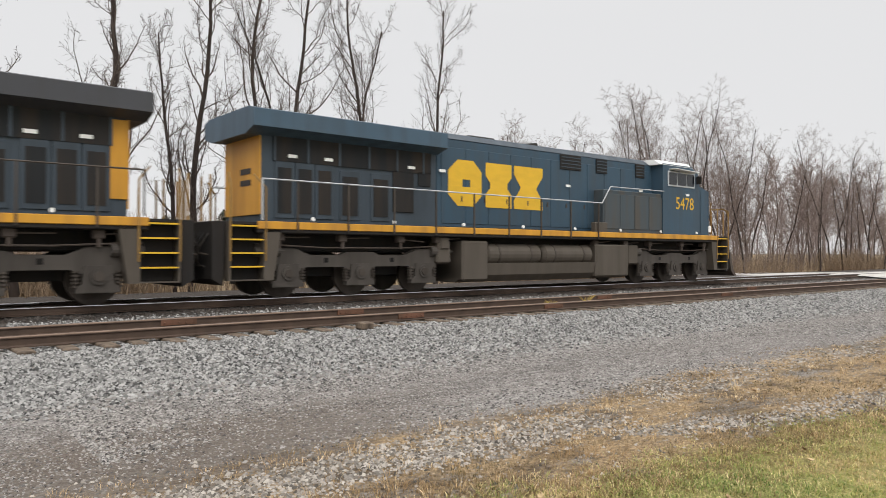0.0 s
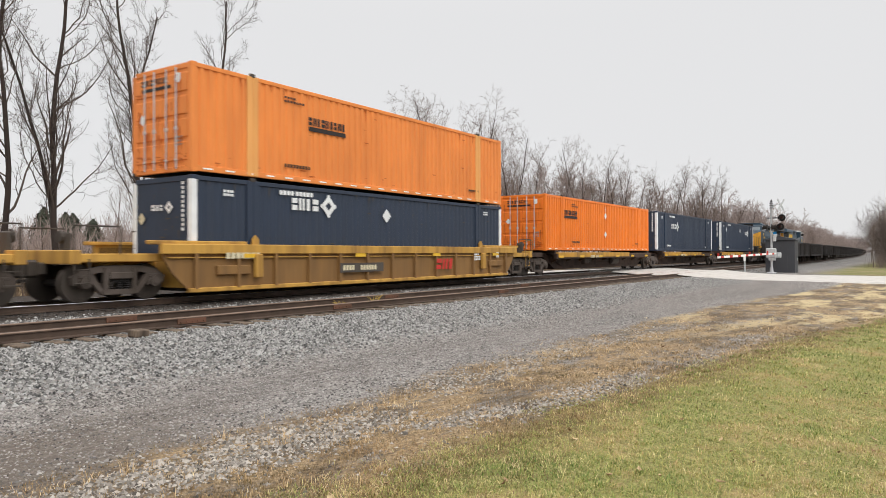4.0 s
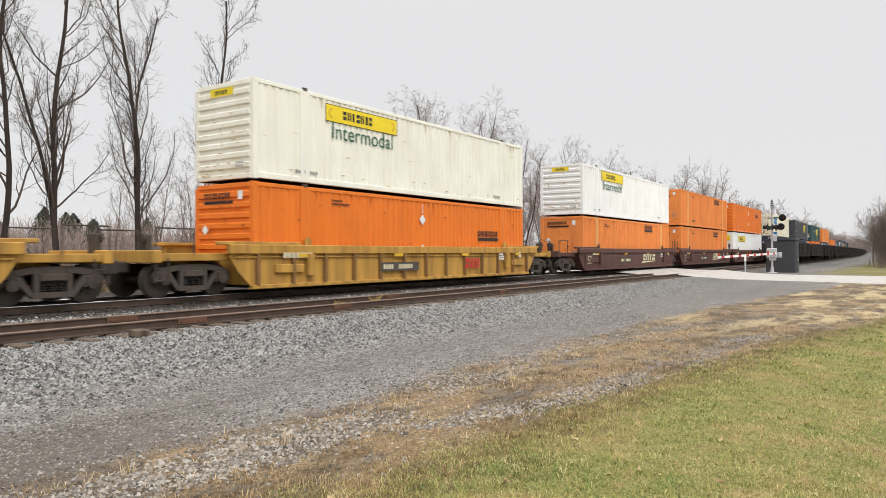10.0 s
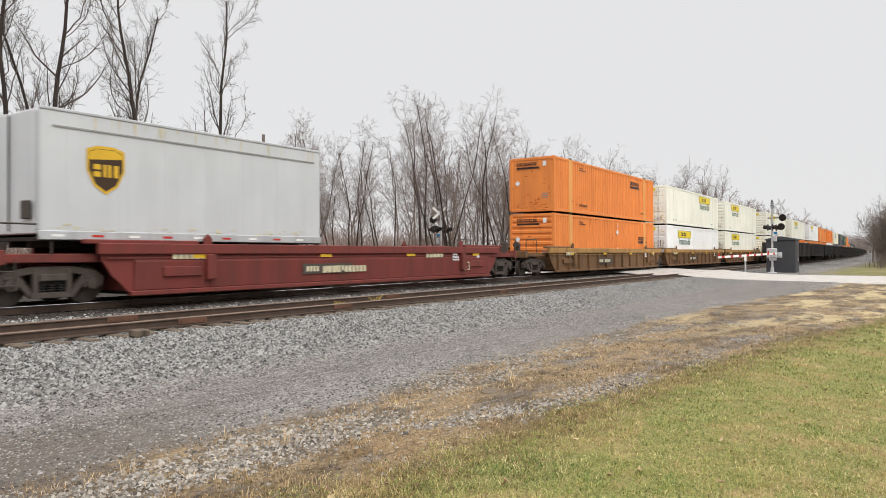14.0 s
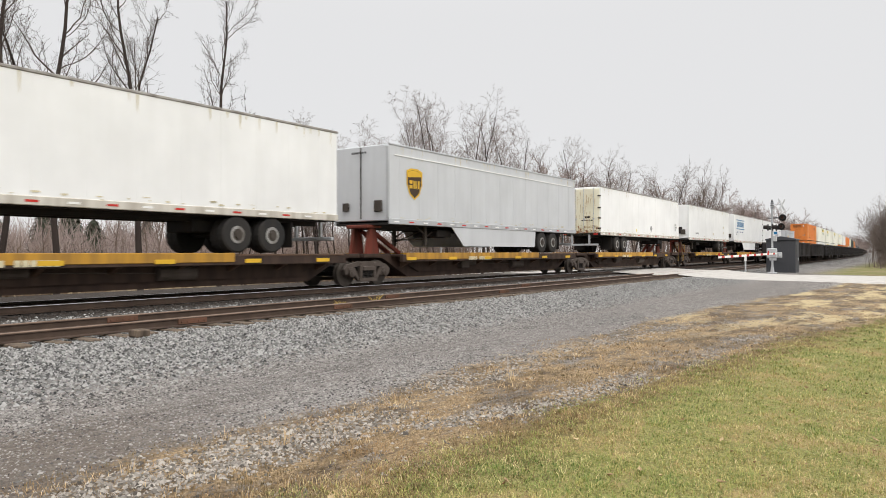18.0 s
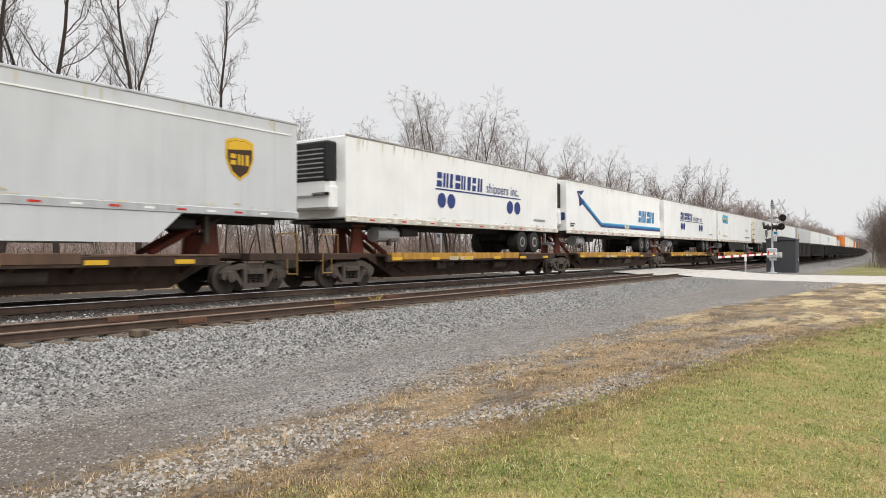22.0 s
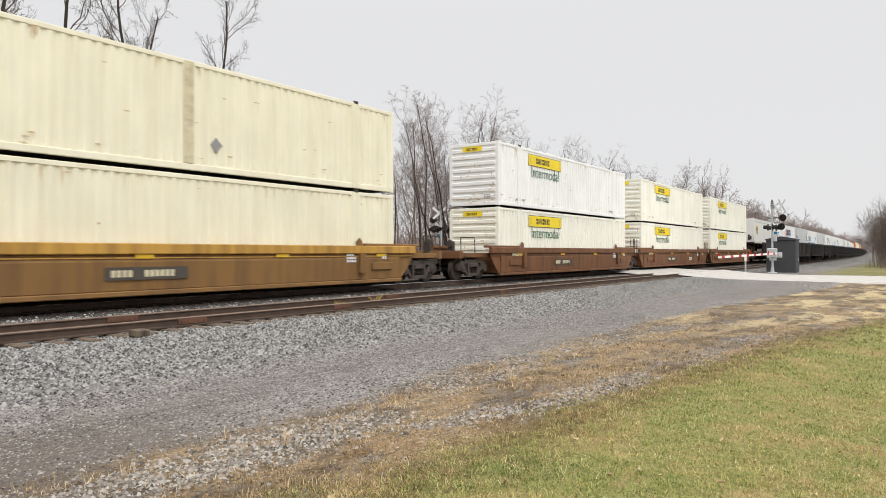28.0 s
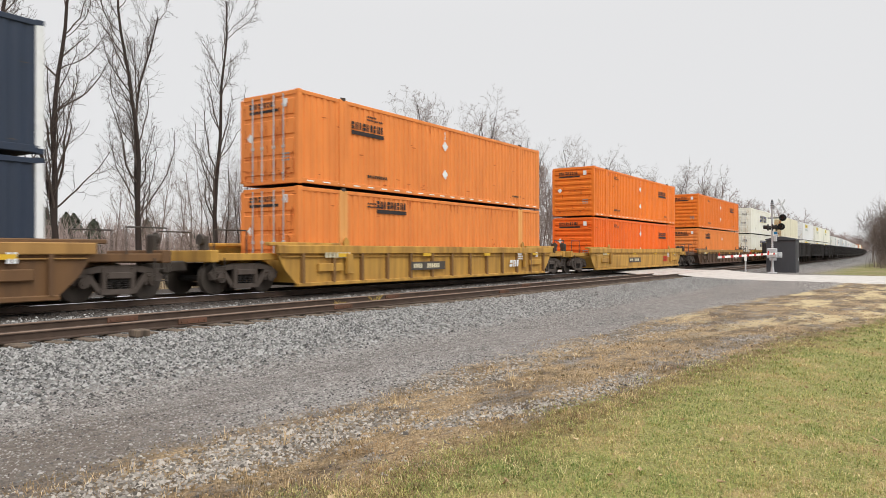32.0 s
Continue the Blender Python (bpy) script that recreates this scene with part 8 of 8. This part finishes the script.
# ---- the two engines ----
def engine(mid, s, lead, label):
    """A six-axle road diesel. u runs from its middle towards the cab; s says which way that is along the line."""
    th = thing("locomotive", label, "locomotive", "engines of the train")
    blue = P["loco_blue" if lead else "loco_slate"]
    soot = P["loco_grey"]

    def bx(b, u0, u1, y0, y1, z0, z1, r=0.0):
        a, c = sorted((s * u0, s * u1))
        return b.soft(a, c, y0, y1, z0, z1, r) if r else b.box(a, c, y0, y1, z0, z1)

    def out(pts):
        q = [(s * u, z) for u, z in pts]
        return q if s > 0 else q[::-1]

    # frame, walkway and yellow edge
    part("frame", bx(bx(Build(), -10.6, 10.6, -0.7, 0.7, 1.1, 1.75, 0.04), -10.0, 9.8, -1.5, 1.5, 1.55, 1.72, 0.02), P["black"], th)
    for y in (-1, 1):
        part("side_sill", bx(Build(), -10.0, 9.85, y * 1.5 - 0.03, y * 1.5 + 0.03, 1.64, 1.82, 0.012), P["loco_yellow"], th, "yellow sill stripe")
    part("walkway", bx(Build(), -10.6, 9.9, -1.48, 1.48, 1.74, 1.8), P["black"], th)
    # long hood with radiator house
    part("hood", bx(Build(), -4.4, 6.1, -1.0, 1.0, 1.8, 4.42, 0.06), blue, th)
    part("rear_hood", Build().prism(out([(-9.7, 1.8), (-4.4, 1.8), (-4.4, 4.35), (-9.7, 4.35)]), -1.02, 1.02), soot, th)
    part("hood_roof", Build().prism([(-1.0, 4.4), (1.0, 4.4), (0.75, 4.6), (-0.75, 4.6)], *sorted((s * -4.4, s * 6.1)), "x"), soot, th)
    # overhanging radiator wing
    part("radiator_wing", Build().prism([(-1.5, 4.02), (-1.02, 3.88), (1.02, 3.88), (1.5, 4.02), (1.5, 4.42), (1.2, 4.5), (-1.2, 4.5), (-1.5, 4.42)], *sorted((s * -10.1, s * -4.35)), "x"), P["loco_wing" if lead else "hut"], th, "overhanging radiator housing")
    for y in (-1, 1):
        rg = part("radiator_screen", bx(Build(), -9.4, -4.6, y * 1.04 - 0.02, y * 1.04 + 0.02, 3.3, 3.9), P["grille"], th, "dark radiator screen")
        for i in range(6):
            part("screen_bar", bx(Build(), -9.4 + 0.9 * i, -9.34 + 0.9 * i, y * 1.065 - 0.01, y * 1.065 + 0.01, 3.3, 3.9), soot, rg)
        if not lead:
            part("rear_corner_panel", bx(Build(), -9.72, -9.36, y * 1.04 - 0.015, y * 1.04 + 0.015, 2.2, 3.86, 0.008), P["loco_yellow"], th, "yellow corner panel")
        for i, (u0, u1, z0, z1) in enumerate([(-9.3, -8.9, 2.05, 3.15), (-8.75, -8.35, 2.05, 3.15), (-8.2, -7.8, 2.05, 3.15), (-7.5, -7.0, 2.05, 3.05), (-6.55, -6.05, 2.05, 3.05)]):
            d = part("hood_door", bx(Build(), u0 - 0.06, u1 + 0.06, y * 1.035 - 0.015, y * 1.035 + 0.015, z0 - 0.12, z1 + 0.15, 0.008), soot, th)
            part("louvre", bx(Build(), u0 + 0.02, u1 - 0.02, y * 1.055 - 0.01, y * 1.055 + 0.01, z0, z1), P["grille"], d)
        part("filter_grille", bx(Build(), -5.9, -5.2, y * 1.04 - 0.02, y * 1.04 + 0.02, 2.2, 3.3, 0.01), P["grille"], th)
        part("filter_grille", bx(Build(), -5.05, -4.6, y * 1.04 - 0.02, y * 1.04 + 0.02, 2.95, 3.35, 0.01), P["grille"], th)
        for i in range(11):
            u = -4.2 + 0.92 * i
            part("hood_door", bx(Build(), u + 0.015, u + 0.9, y * 1.005 - 0.012, y * 1.005 + 0.012, 1.95, 4.15, 0.008), blue, th)
            if y < 0:
                part("door_latch", bx(Build(), u + 0.74, u + 0.79, y * 1.03 - 0.01, y * 1.03 + 0.01, 2.6, 2.75), P["steel"], th)
        for u0, u1 in ((0.85, 1.9), (2.7, 3.3), (4.95, 5.5)) if lead else ((1.7, 2.4), (2.75, 3.45), (3.8, 4.5), (4.85, 5.5)):
            g = part("intake_grille", bx(Build(), u0, u1, y * 1.03 - 0.02, y * 1.03 + 0.02, 3.88, 4.38, 0.01), P["grille"], th)
            for i in range(4 if y < 0 else 0):
                part("slat", bx(Build(), u0 + 0.04, u1 - 0.04, y * 1.055 - 0.008, y * 1.055 + 0.008, 3.95 + 0.11 * i, 3.98 + 0.11 * i), soot if lead else P["galv"], g)
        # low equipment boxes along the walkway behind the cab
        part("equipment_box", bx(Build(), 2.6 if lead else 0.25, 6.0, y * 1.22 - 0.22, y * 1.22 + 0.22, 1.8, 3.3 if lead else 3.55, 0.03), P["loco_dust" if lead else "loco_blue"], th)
        for i in range((4 if lead else 6) if y < 0 else 0):
            u = (2.65 if lead else 0.3) + (0.85 if lead else 0.94) * i
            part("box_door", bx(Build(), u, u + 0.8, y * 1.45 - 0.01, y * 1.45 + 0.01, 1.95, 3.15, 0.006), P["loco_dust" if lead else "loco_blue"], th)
        part("battery_box", bx(Build(), 2.1, 2.75, y * 1.4 - 0.1, y * 1.4 + 0.1, 1.8, 2.15, 0.02), P["loco_tank"], th)
        # hand rail with posts
        line = [(-9.9, 1.85), (-9.9, 2.8), (2.4 if lead else -0.9, 2.8)] + ([(2.85, 3.38), (6.0, 3.4)] if lead else [])
        part("hand_rail", Build().path([(s * u, y * 1.535, z) for u, z in line], 0.02, 6), P["galv" if lead else "steel"], th)
        for i in range(9 if lead else 7):
            u = -9.0 + 1.4 * i
            if u < (2.4 if lead else -0.9):
                part("rail_post", bx(Build(), u - 0.02, u + 0.02, y * 1.545 - 0.02, y * 1.545 + 0.02, 1.6, 2.8), P["steel"], th)
        # corner steps, four treads each
        for e, uo in ((-1, 10.2), (1, 10.15)):
            st = part("step_well", bx(Build(), e * (uo - 0.42), e * (uo + 0.46), y * 1.2 - 0.03, y * 1.2 + 0.03, 0.45, 1.8), P["black"], th)
            part("well_side", Build().prism(out([(e * (uo - 0.36), 0.45), (e * (uo - 0.36), 1.8), (e * (uo - 0.82), 1.8), (e * (uo - 0.6), 0.45)]), min(y * 1.15, y * 1.5), max(y * 1.15, y * 1.5)), P["loco_tank"], st)
            part("well_side", bx(Build(), e * (uo + 0.42), e * (uo + 0.47), y * 1.33 - 0.15, y * 1.33 + 0.15, 0.45, 1.8), P["loco_tank"], st)
            for i in range(5):
                tr = part("tread", bx(Build(), e * (uo - 0.36), e * (uo + 0.42), y * 1.34 - 0.14, y * 1.34 + 0.14, 0.45 + 0.31 * i, 0.475 + 0.31 * i), P["loco_tank"], st)
            for i in range(4):
                part("tread_edge", bx(Build(), e * (uo - 0.36), e * (uo + 0.42), y * 1.49 - 0.012, y * 1.49 + 0.012, 0.755 + 0.31 * i, 0.79 + 0.31 * i), P["mark_gold"], st, "yellow tread edge")
            for k2, d2 in ((-0.4, -0.25), (0.45, 0.0)):
                part("step_rail", Build().path([(s * e * (uo + k2), y * 1.52, 0.9), (s * e * (uo + k2), y * 1.52, 2.6), (s * e * (uo + k2 - d2), y * 1.4, 2.9)], 0.02, 6), P["hand_tan"], th)
    part("rear_end_panel", bx(Build(), -9.74, -9.7, -1.03, 1.03, 2.0, 3.9, 0.008), P["loco_yellow"], th, "yellow end panel")
    part("end_letter_panel", bx(bx(Build(), -9.755, -9.74, -0.55, 0.05, 2.72, 2.86), -9.755, -9.74, -0.55, 0.05, 3.0, 3.14), P["mark_dark"], th)
    # roof gear
    part("exhaust_stack", bx(Build(), -2.6, -1.5, -0.4, 0.4, 4.55, 4.72, 0.03), P["black"], th)
    part("roof_hatch", bx(Build(), -7.8, -6.4, -0.8, 0.8, 4.5, 4.58, 0.02), P["black"], th)
    part("horn", Build().cyl((s * 0.2, 0, 4.72), (s * 0.75, 0, 4.74), 0.05, 0.12, 10).cyl((s * 0.2, 0.25, 4.7), (s * 0.6, 0.25, 4.72), 0.05, 0.1, 10).cyl((s * 0.2, 0.1, 4.55), (s * 0.2, 0.1, 4.75), 0.03, n=6), P["black"], th)
    # cab and nose
    cab = part("cab", Build().prism(out([(6.0, 1.8), (8.55, 1.8), (8.55, 3.45), (8.35, 4.2), (7.9, 4.45), (6.0, 4.45)]), -1.5, 1.5), blue, th)
    part("cab_roof", Build().prism([(-1.52, 4.4), (-1.2, 4.6), (1.2, 4.6), (1.52, 4.4)], *sorted((s * 5.85, s * 8.0)), "x"), P["white" if lead else "loco_blue"], cab, "pale cab roof")
    for y in (-1, 1):
        w = part("side_window", bx(Build(), 6.3, 8.1, y * 1.51 - 0.015, y * 1.51 + 0.015, 3.62, 4.2, 0.01), P["galv"], cab, "bright window frame")
        for u0, u1 in ((6.36, 6.86), (6.92, 7.5), (7.56, 8.04)):
            part("pane", bx(Build(), u0, u1, y * 1.53 - 0.008, y * 1.53 + 0.008, 3.68, 4.14), P["glass"], w)
        part("sunshade", Build().prism(out([(6.4, 4.25), (8.0, 4.2), (8.0, 4.22), (6.4, 4.27)]), min(y * 1.5, y * 1.8), max(y * 1.5, y * 1.8)), P["white"], cab)
        part("mirror", bx(Build(), 8.2, 8.28, y * 1.62 - 0.1, y * 1.62 + 0.1, 3.8, 4.1, 0.01), P["black"], cab)
    for y in (-0.75, 0.75):
        part("windshield", Build().face([(s * 8.575, y - 0.58, 3.52), (s * 8.575, y + 0.58, 3.52), (s * 8.39, y + 0.55, 4.14), (s * 8.39, y - 0.55, 4.14)]), P["windshield"], cab)
    part("number_board", bx(Build(), 8.2, 8.36, -0.5, 0.5, 4.28, 4.5, 0.02), P["black"], cab)
    # the nose is wide at the cab and narrows to its front
    nz = [(8.5, -1.5), (9.15, -1.5), (10.1, -0.72), (10.1, 0.72), (9.15, 1.5), (8.5, 1.5)]
    q = [(s * a, b) for a, b in nz]
    nose = Build()
    top = [3.72, 3.55, 3.2, 3.2, 3.55, 3.72]
    nose.add([(a, b, 1.8) for a, b in q] + [(a, b, t) for (a, b), t in zip(q, top)], [[i, (i + 1) % 6, (i + 1) % 6 + 6, i + 6] for i in range(6)] + [list(range(6)), list(range(11, 5, -1))])
    np_ = part("nose", nose, blue, th)
    part("nose_front", Build().face([(s * 9.16, -1.51, 1.85), (s * 10.12, -0.73, 1.85), (s * 10.12, -0.73, 3.18), (s * 9.16, -1.51, 3.53)]).face([(s * 10.12, -0.73, 1.85), (s * 10.12, 0.73, 1.85), (s * 10.12, 0.73, 3.18), (s * 10.12, -0.73, 3.18)]).face([(s * 10.12, 0.73, 1.85), (s * 9.16, 1.51, 1.85), (s * 9.16, 1.51, 3.53), (s * 10.12, 0.73, 3.18)]), P["loco_yellow"], np_, "yellow nose panel")
    part("headlight", Build().cyl((s * 10.1, -0.15, 3.0), (s * 10.17, -0.15, 3.0), 0.1, n=12).cyl((s * 10.1, 0.15, 3.0), (s * 10.17, 0.15, 3.0), 0.1, n=12), P["lamp_white"], np_)
    part("nose_door", bx(Build(), 10.12, 10.15, -0.35, 0.35, 1.9, 2.85, 0.01), P["loco_yellow"], np_)
    # curved hand rails over the front platform, and a snow plough under it
    for y in (-1, 1):
        part("platform_rail", Build().path([(s * 10.96, y * 1.32, 1.8), (s * 10.96, y * 1.32, 2.85), (s * 10.9, y * 1.1, 2.95), (s * 10.9, y * 0.42, 2.95), (s * 10.9, y * 0.42, 1.8)], 0.028, 6), P["hand_tan"], th)
        part("nose_rail", Build().path([(s * 9.7, y * 1.3, 1.9), (s * 9.5, y * 1.36, 2.9), (s * 9.2, y * 1.56, 3.1)], 0.025, 6), P["hand_tan"], th)
    plough = Build()
    pts = [(11.05, 1.15), (11.1, 0.8), (11.22, 0.45), (11.45, 0.2), (11.3, 0.18), (11.05, 0.4), (10.95, 0.8), (10.95, 1.15)]
    plough.prism(out(pts), -1.4, 1.4)
    part("snow_plough", plough, P["truck"], th)
    part("ditch_lamp", Build().cyl((s * 10.98, -0.95, 1.55), (s * 11.06, -0.95, 1.55), 0.1, n=12).cyl((s * 10.98, 0.95, 1.55), (s * 11.06, 0.95, 1.55), 0.1, n=12), P["lamp_white"], th)
    # ends: platforms, pilots, couplers, hoses, low rails
    for e in (-1, 1):
        for i in range(9):
            q0 = -1.1 + 0.27 * i
            part("control_hose", Build().path([(s * e * 10.98, q0, 1.55), (s * e * 11.16, q0 + 0.05, 1.25), (s * e * 11.22, q0 + 0.16, 0.95 - 0.04 * (i % 3)), (s * e * 11.1, q0 + 0.25, 0.8), (s * e * 10.95, q0 + 0.2, 0.75)], 0.028, 5), P["black"], th)
        part("cut_lever", Build().path([(s * e * 11.08, -1.25, 1.05), (s * e * 11.12, -0.5, 1.1), (s * e * 11.25, 0, 1.15)], 0.02, 5), P["truck"], th)
        part("pilot", Build().prism(out([(e * 10.7, 1.75), (e * 11.0, 1.75), (e * 11.0, 0.5), (e * 10.75, 0.35)]), -1.35, 1.35), P["black"], th)
        part("coupler", bx(bx(Build(), e * 11.0, e * 11.35, -0.14, 0.14, 0.75, 1.05, 0.03), e * 11.15, e * 11.4, -0.24, 0.24, 0.7, 1.1, 0.05), P["steel"], th)
        part("end_platform", bx(Build(), e * 10.3, e * 11.0, -1.3, 1.3, 1.7, 1.8, 0.01), P["black"], th)
        for y in (-1.1, -0.55, 0.55, 1.1):
            part("end_post", bx(Build(), e * 10.93, e * 10.97, y - 0.02, y + 0.02, 1.8, 2.85), P["hand_tan"], th)
        part("hose", Build().path([(s * e * 11.0, -0.5, 1.2), (s * e * 11.12, -0.52, 0.7), (s * e * 11.0, -0.45, 0.45)], 0.03, 5).path([(s * e * 11.0, 0.5, 1.2), (s * e * 11.12, 0.52, 0.7), (s * e * 11.0, 0.45, 0.45)], 0.03, 5), P["black"], th)
    # fuel tank
    if lead:
        part("fuel_tank", Build().prism([(-1.35, 0.45), (-1.15, 0.25), (1.15, 0.25), (1.35, 0.45), (1.4, 0.8), (-1.4, 0.8)], -3.75, 4.0, "x"), P["loco_tank"], th)
        part("tank_block", Build().soft(-3.75, -2.75, -1.45, 1.45, 0.3, 1.45, 0.05), P["loco_tank"], th)
        part("tank_block", Build().soft(2.2, 4.0, -1.45, 1.45, 0.3, 1.4, 0.05), P["loco_tank"], th)
        for y in (-1.12, 1.12):
            for a, b in ((-2.65, -0.5), (-0.2, 2.0)):
                t = part("air_reservoir", Build().cyl((a, y, 1.06), (b, y, 1.06), 0.32, n=20).cyl((a - 0.1, y, 1.06), (a, y, 1.06), 0.2, 0.32, 20).cyl((b, y, 1.06), (b + 0.1, y, 1.06), 0.32, 0.2, 20), P["loco_tank"], th, smooth=False)
                for c in (a + 0.4, b - 0.4):
                    part("strap", Build().cyl((c - 0.03, y, 1.06), (c + 0.03, y, 1.06), 0.335, n=20), P["steel"], t)
    else:
        part("fuel_tank", Build().prism([(-1.2, 0.28), (1.2, 0.28), (1.42, 0.75), (1.48, 1.3), (-1.48, 1.3), (-1.42, 0.75)], -4.1, 3.6, "x"), P["loco_tank"], th, "slab-sided dusty fuel tank")
    part("air_equipment", bx(bx(bx(Build(), -4.6, -4.1, -1.35, -0.9, 0.8, 1.45, 0.05), 4.1, 4.7, -1.35, -0.9, 0.7, 1.4, 0.05), -4.5, -4.2, -1.4, -1.2, 1.2, 1.55, 0.03), P["loco_tank"], th)
    # trucks with three axles
    for e, axles in ((-1, (-9.1, -7.05, -5.0)), (1, (5.35, 7.2, 9.05))):
        cu = sum(axles) / 3
        tk = part("truck", Build().box(s * cu - 1.6, s * cu + 1.6, -0.7, 0.7, 0.5, 0.9), P["black"], th)
        for y in (-1, 1):
            ax = sorted(s * a - s * cu for a in axles)
            fr = [(-3.05, 0.86), (-3.0, 1.08), (-2.5, 1.22), (-1.85, 1.2), (-1.45, 1.04), (-0.6, 1.04), (-0.4, 1.12), (0.4, 1.12), (0.6, 1.04), (1.45, 1.04), (1.85, 1.2), (2.5, 1.22), (3.0, 1.08), (3.05, 0.86)]
            fr += [(ax[2] + 0.5, 0.78), (ax[2] + 0.36, 0.66), (ax[2] - 0.36, 0.66), (ax[2] - 0.5, 0.74), (ax[1] + 0.5, 0.74), (ax[1] + 0.36, 0.66), (ax[1] - 0.36, 0.66), (ax[1] - 0.5, 0.74), (ax[0] + 0.5, 0.74), (ax[0] + 0.36, 0.66), (ax[0] - 0.36, 0.66), (ax[0] - 0.5, 0.78)]
            part("side_frame", Build().prism([(s * cu + a, b) for a, b in fr], y * 1.12 - 0.1, y * 1.12 + 0.1), P["loco_truck"], tk)
            for a in axles:
                part("wheel", Build().cyl((s * a, y * 0.69, 0.53), (s * a, y * 0.82, 0.53), 0.53, n=28), P["steel"], tk)
                box_ = Build().prism([(s * a - 0.27, 0.82), (s * a + 0.27, 0.82), (s * a + 0.3, 0.46), (s * a + 0.42, 0.36), (s * a + 0.42, 0.27), (s * a - 0.42, 0.27), (s * a - 0.42, 0.36), (s * a - 0.3, 0.46)], y * 1.16 - 0.1, y * 1.16 + 0.1)
                box_.cyl((s * a, y * 1.2, 0.6), (s * a, y * 1.3, 0.6), 0.17, n=16)
                jo = part("journal_box", box_, P["loco_truck"], tk)
                part("bearing_cap", Build().cyl((s * a, y * 1.3, 0.6), (s * a, y * 1.325, 0.6), 0.1, n=12), P["steel"], jo)
                for c in (-0.4, 0.4):
                    cs = Build().cyl((s * a + c, y * 1.16, 0.36), (s * a + c, y * 1.16, 0.74), 0.05, n=8)
                    for j in range(5):
                        cs.cyl((s * a + c, y * 1.16, 0.38 + 0.075 * j), (s * a + c, y * 1.16, 0.415 + 0.075 * j), 0.09, n=10)
                    part("coil_spring", cs, P["steel"], tk)
            for c in (-1.0, 1.0):
                # dark plates on the solid frame paint the shade inside its holes
                part("frame_hole", Build().box(s * cu + c - 0.06, s * cu + c + 0.06, y * 1.225 - 0.004, y * 1.225 + 0.004, 0.85, 0.97), P["gasket"], tk)
            for c in (-2.6, 2.6):
                part("brake_cylinder", Build().cyl((s * cu + c - 0.32, y * 1.2, 1.14), (s * cu + c + 0.32, y * 1.2, 1.14), 0.15, n=14).cyl((s * cu + c + 0.32, y * 1.2, 1.14), (s * cu + c + 0.5, y * 1.2, 1.14), 0.03, n=6), P["loco_truck"], tk)
            part("brake_pipe", Build().path([(s * cu - 2.9, y * 1.28, 1.3), (s * cu - 1.2, y * 1.28, 1.22), (s * cu + 1.2, y * 1.28, 1.22), (s * cu + 2.9, y * 1.28, 1.3)], 0.02, 5), P["truck"], tk)
        for a in axles:
            part("axle", Build().cyl((s * a, -0.8, 0.53), (s * a, 0.8, 0.53), 0.1, n=8), P["black"], tk)
    # paint: mark on the hood, number under the cab window
    if lead:
        for q2 in shift([[(u * 1.12, v) for u, v in q3] for q3 in slabs(1.35)], -3.95, 2.47):
            part("hood_mark", near_side([q2], -1.03), P["mark_gold"], th)
        words("5478", 0.66, 6.8, 2.78, -1.515, "mark_gold", th, 0.95, "road_number")
    else:
        for q2 in shift(slabs(0.95), 0.5, 2.72):
            part("hood_mark", near_side([q2], -1.03), P["mark_gold"], th)
        part("bracket", near_side([rect(0.0, 0.14, 2.45, 3.88), rect(0.14, 0.4, 3.75, 3.88), rect(0.14, 0.4, 2.45, 2.58), rect(3.5, 3.64, 2.45, 3.88), rect(3.2, 3.5, 3.75, 3.88), rect(3.2, 3.5, 2.45, 2.58)], -1.032), P["mark_gold"], th)
        part("disc_mark", near_side([circle(0.55, 2.25, 0.13), circle(1.0, 2.25, 0.13), circle(2.9, 2.22, 0.11), circle(3.2, 2.22, 0.11)], -1.032), P["mark_gold"], th)
        part("vent_panel", near_side([rect(-7.45, -7.0, 2.15, 2.65)], -1.512), P["grille"], th)
        words("966", 0.66, -7.75, 2.98, -1.515, "mark_gold", th, 1.0, "road_number")
        part("lightning_stripe", near_side([[(-7.75, 2.85), (-7.0, 2.82), (-7.05, 2.92), (-6.3, 2.9), (-7.0, 2.72), (-6.95, 2.8)]], -1.512), P["mark_gold"], th)
    for u in (-8.9, -7.9, -5.3, -4.2, 1.2, 4.6, 7.6):
        part("reflector", near_side([rect(s * u - 0.12, s * u + 0.12, 3.4 if u < -4 else 3.3, 3.48 if u < -4 else 3.38)], -1.08 if u < 2 else -1.52), P["lamp_white"], th)
    for i in range(8):
        part("sill_lamp", Build().cyl((-8.6 + 2.4 * i, -1.56, 1.9), (-8.6 + 2.4 * i, -1.52, 1.9), 0.05, n=8), P["lamp_white"], th)
    rng = random.Random(3)
    for i in range(12):
        u = -9.2 + 1.65 * i + rng.uniform(-0.3, 0.3)
        if not -2.9 < u < 2.3:
            part("air_valve", Build().soft(u - 0.12, u + 0.12, -1.36, -1.14, 1.36, 1.56, 0.03).cyl((u, -1.3, 1.2), (u, -1.3, 1.4), 0.05, n=8).path([(u, -1.3, 1.46), (u + 0.8, -1.3, 1.46 + rng.uniform(-0.08, 0.08))], 0.018, 5), P["truck"], th)
    part("warning_sign", near_side([rect(s * 9.2 - 0.1, s * 9.2 + 0.1, 1.95, 2.2)], -1.512), P["lamp_white"], th)
    return mover(th, mid)


engine(17.0, 1, True, "blue and yellow six-axle diesel locomotive, sooty hood")
engine(-5.4, -1, False, "dark blue and grey six-axle diesel locomotive facing backwards")

motions()
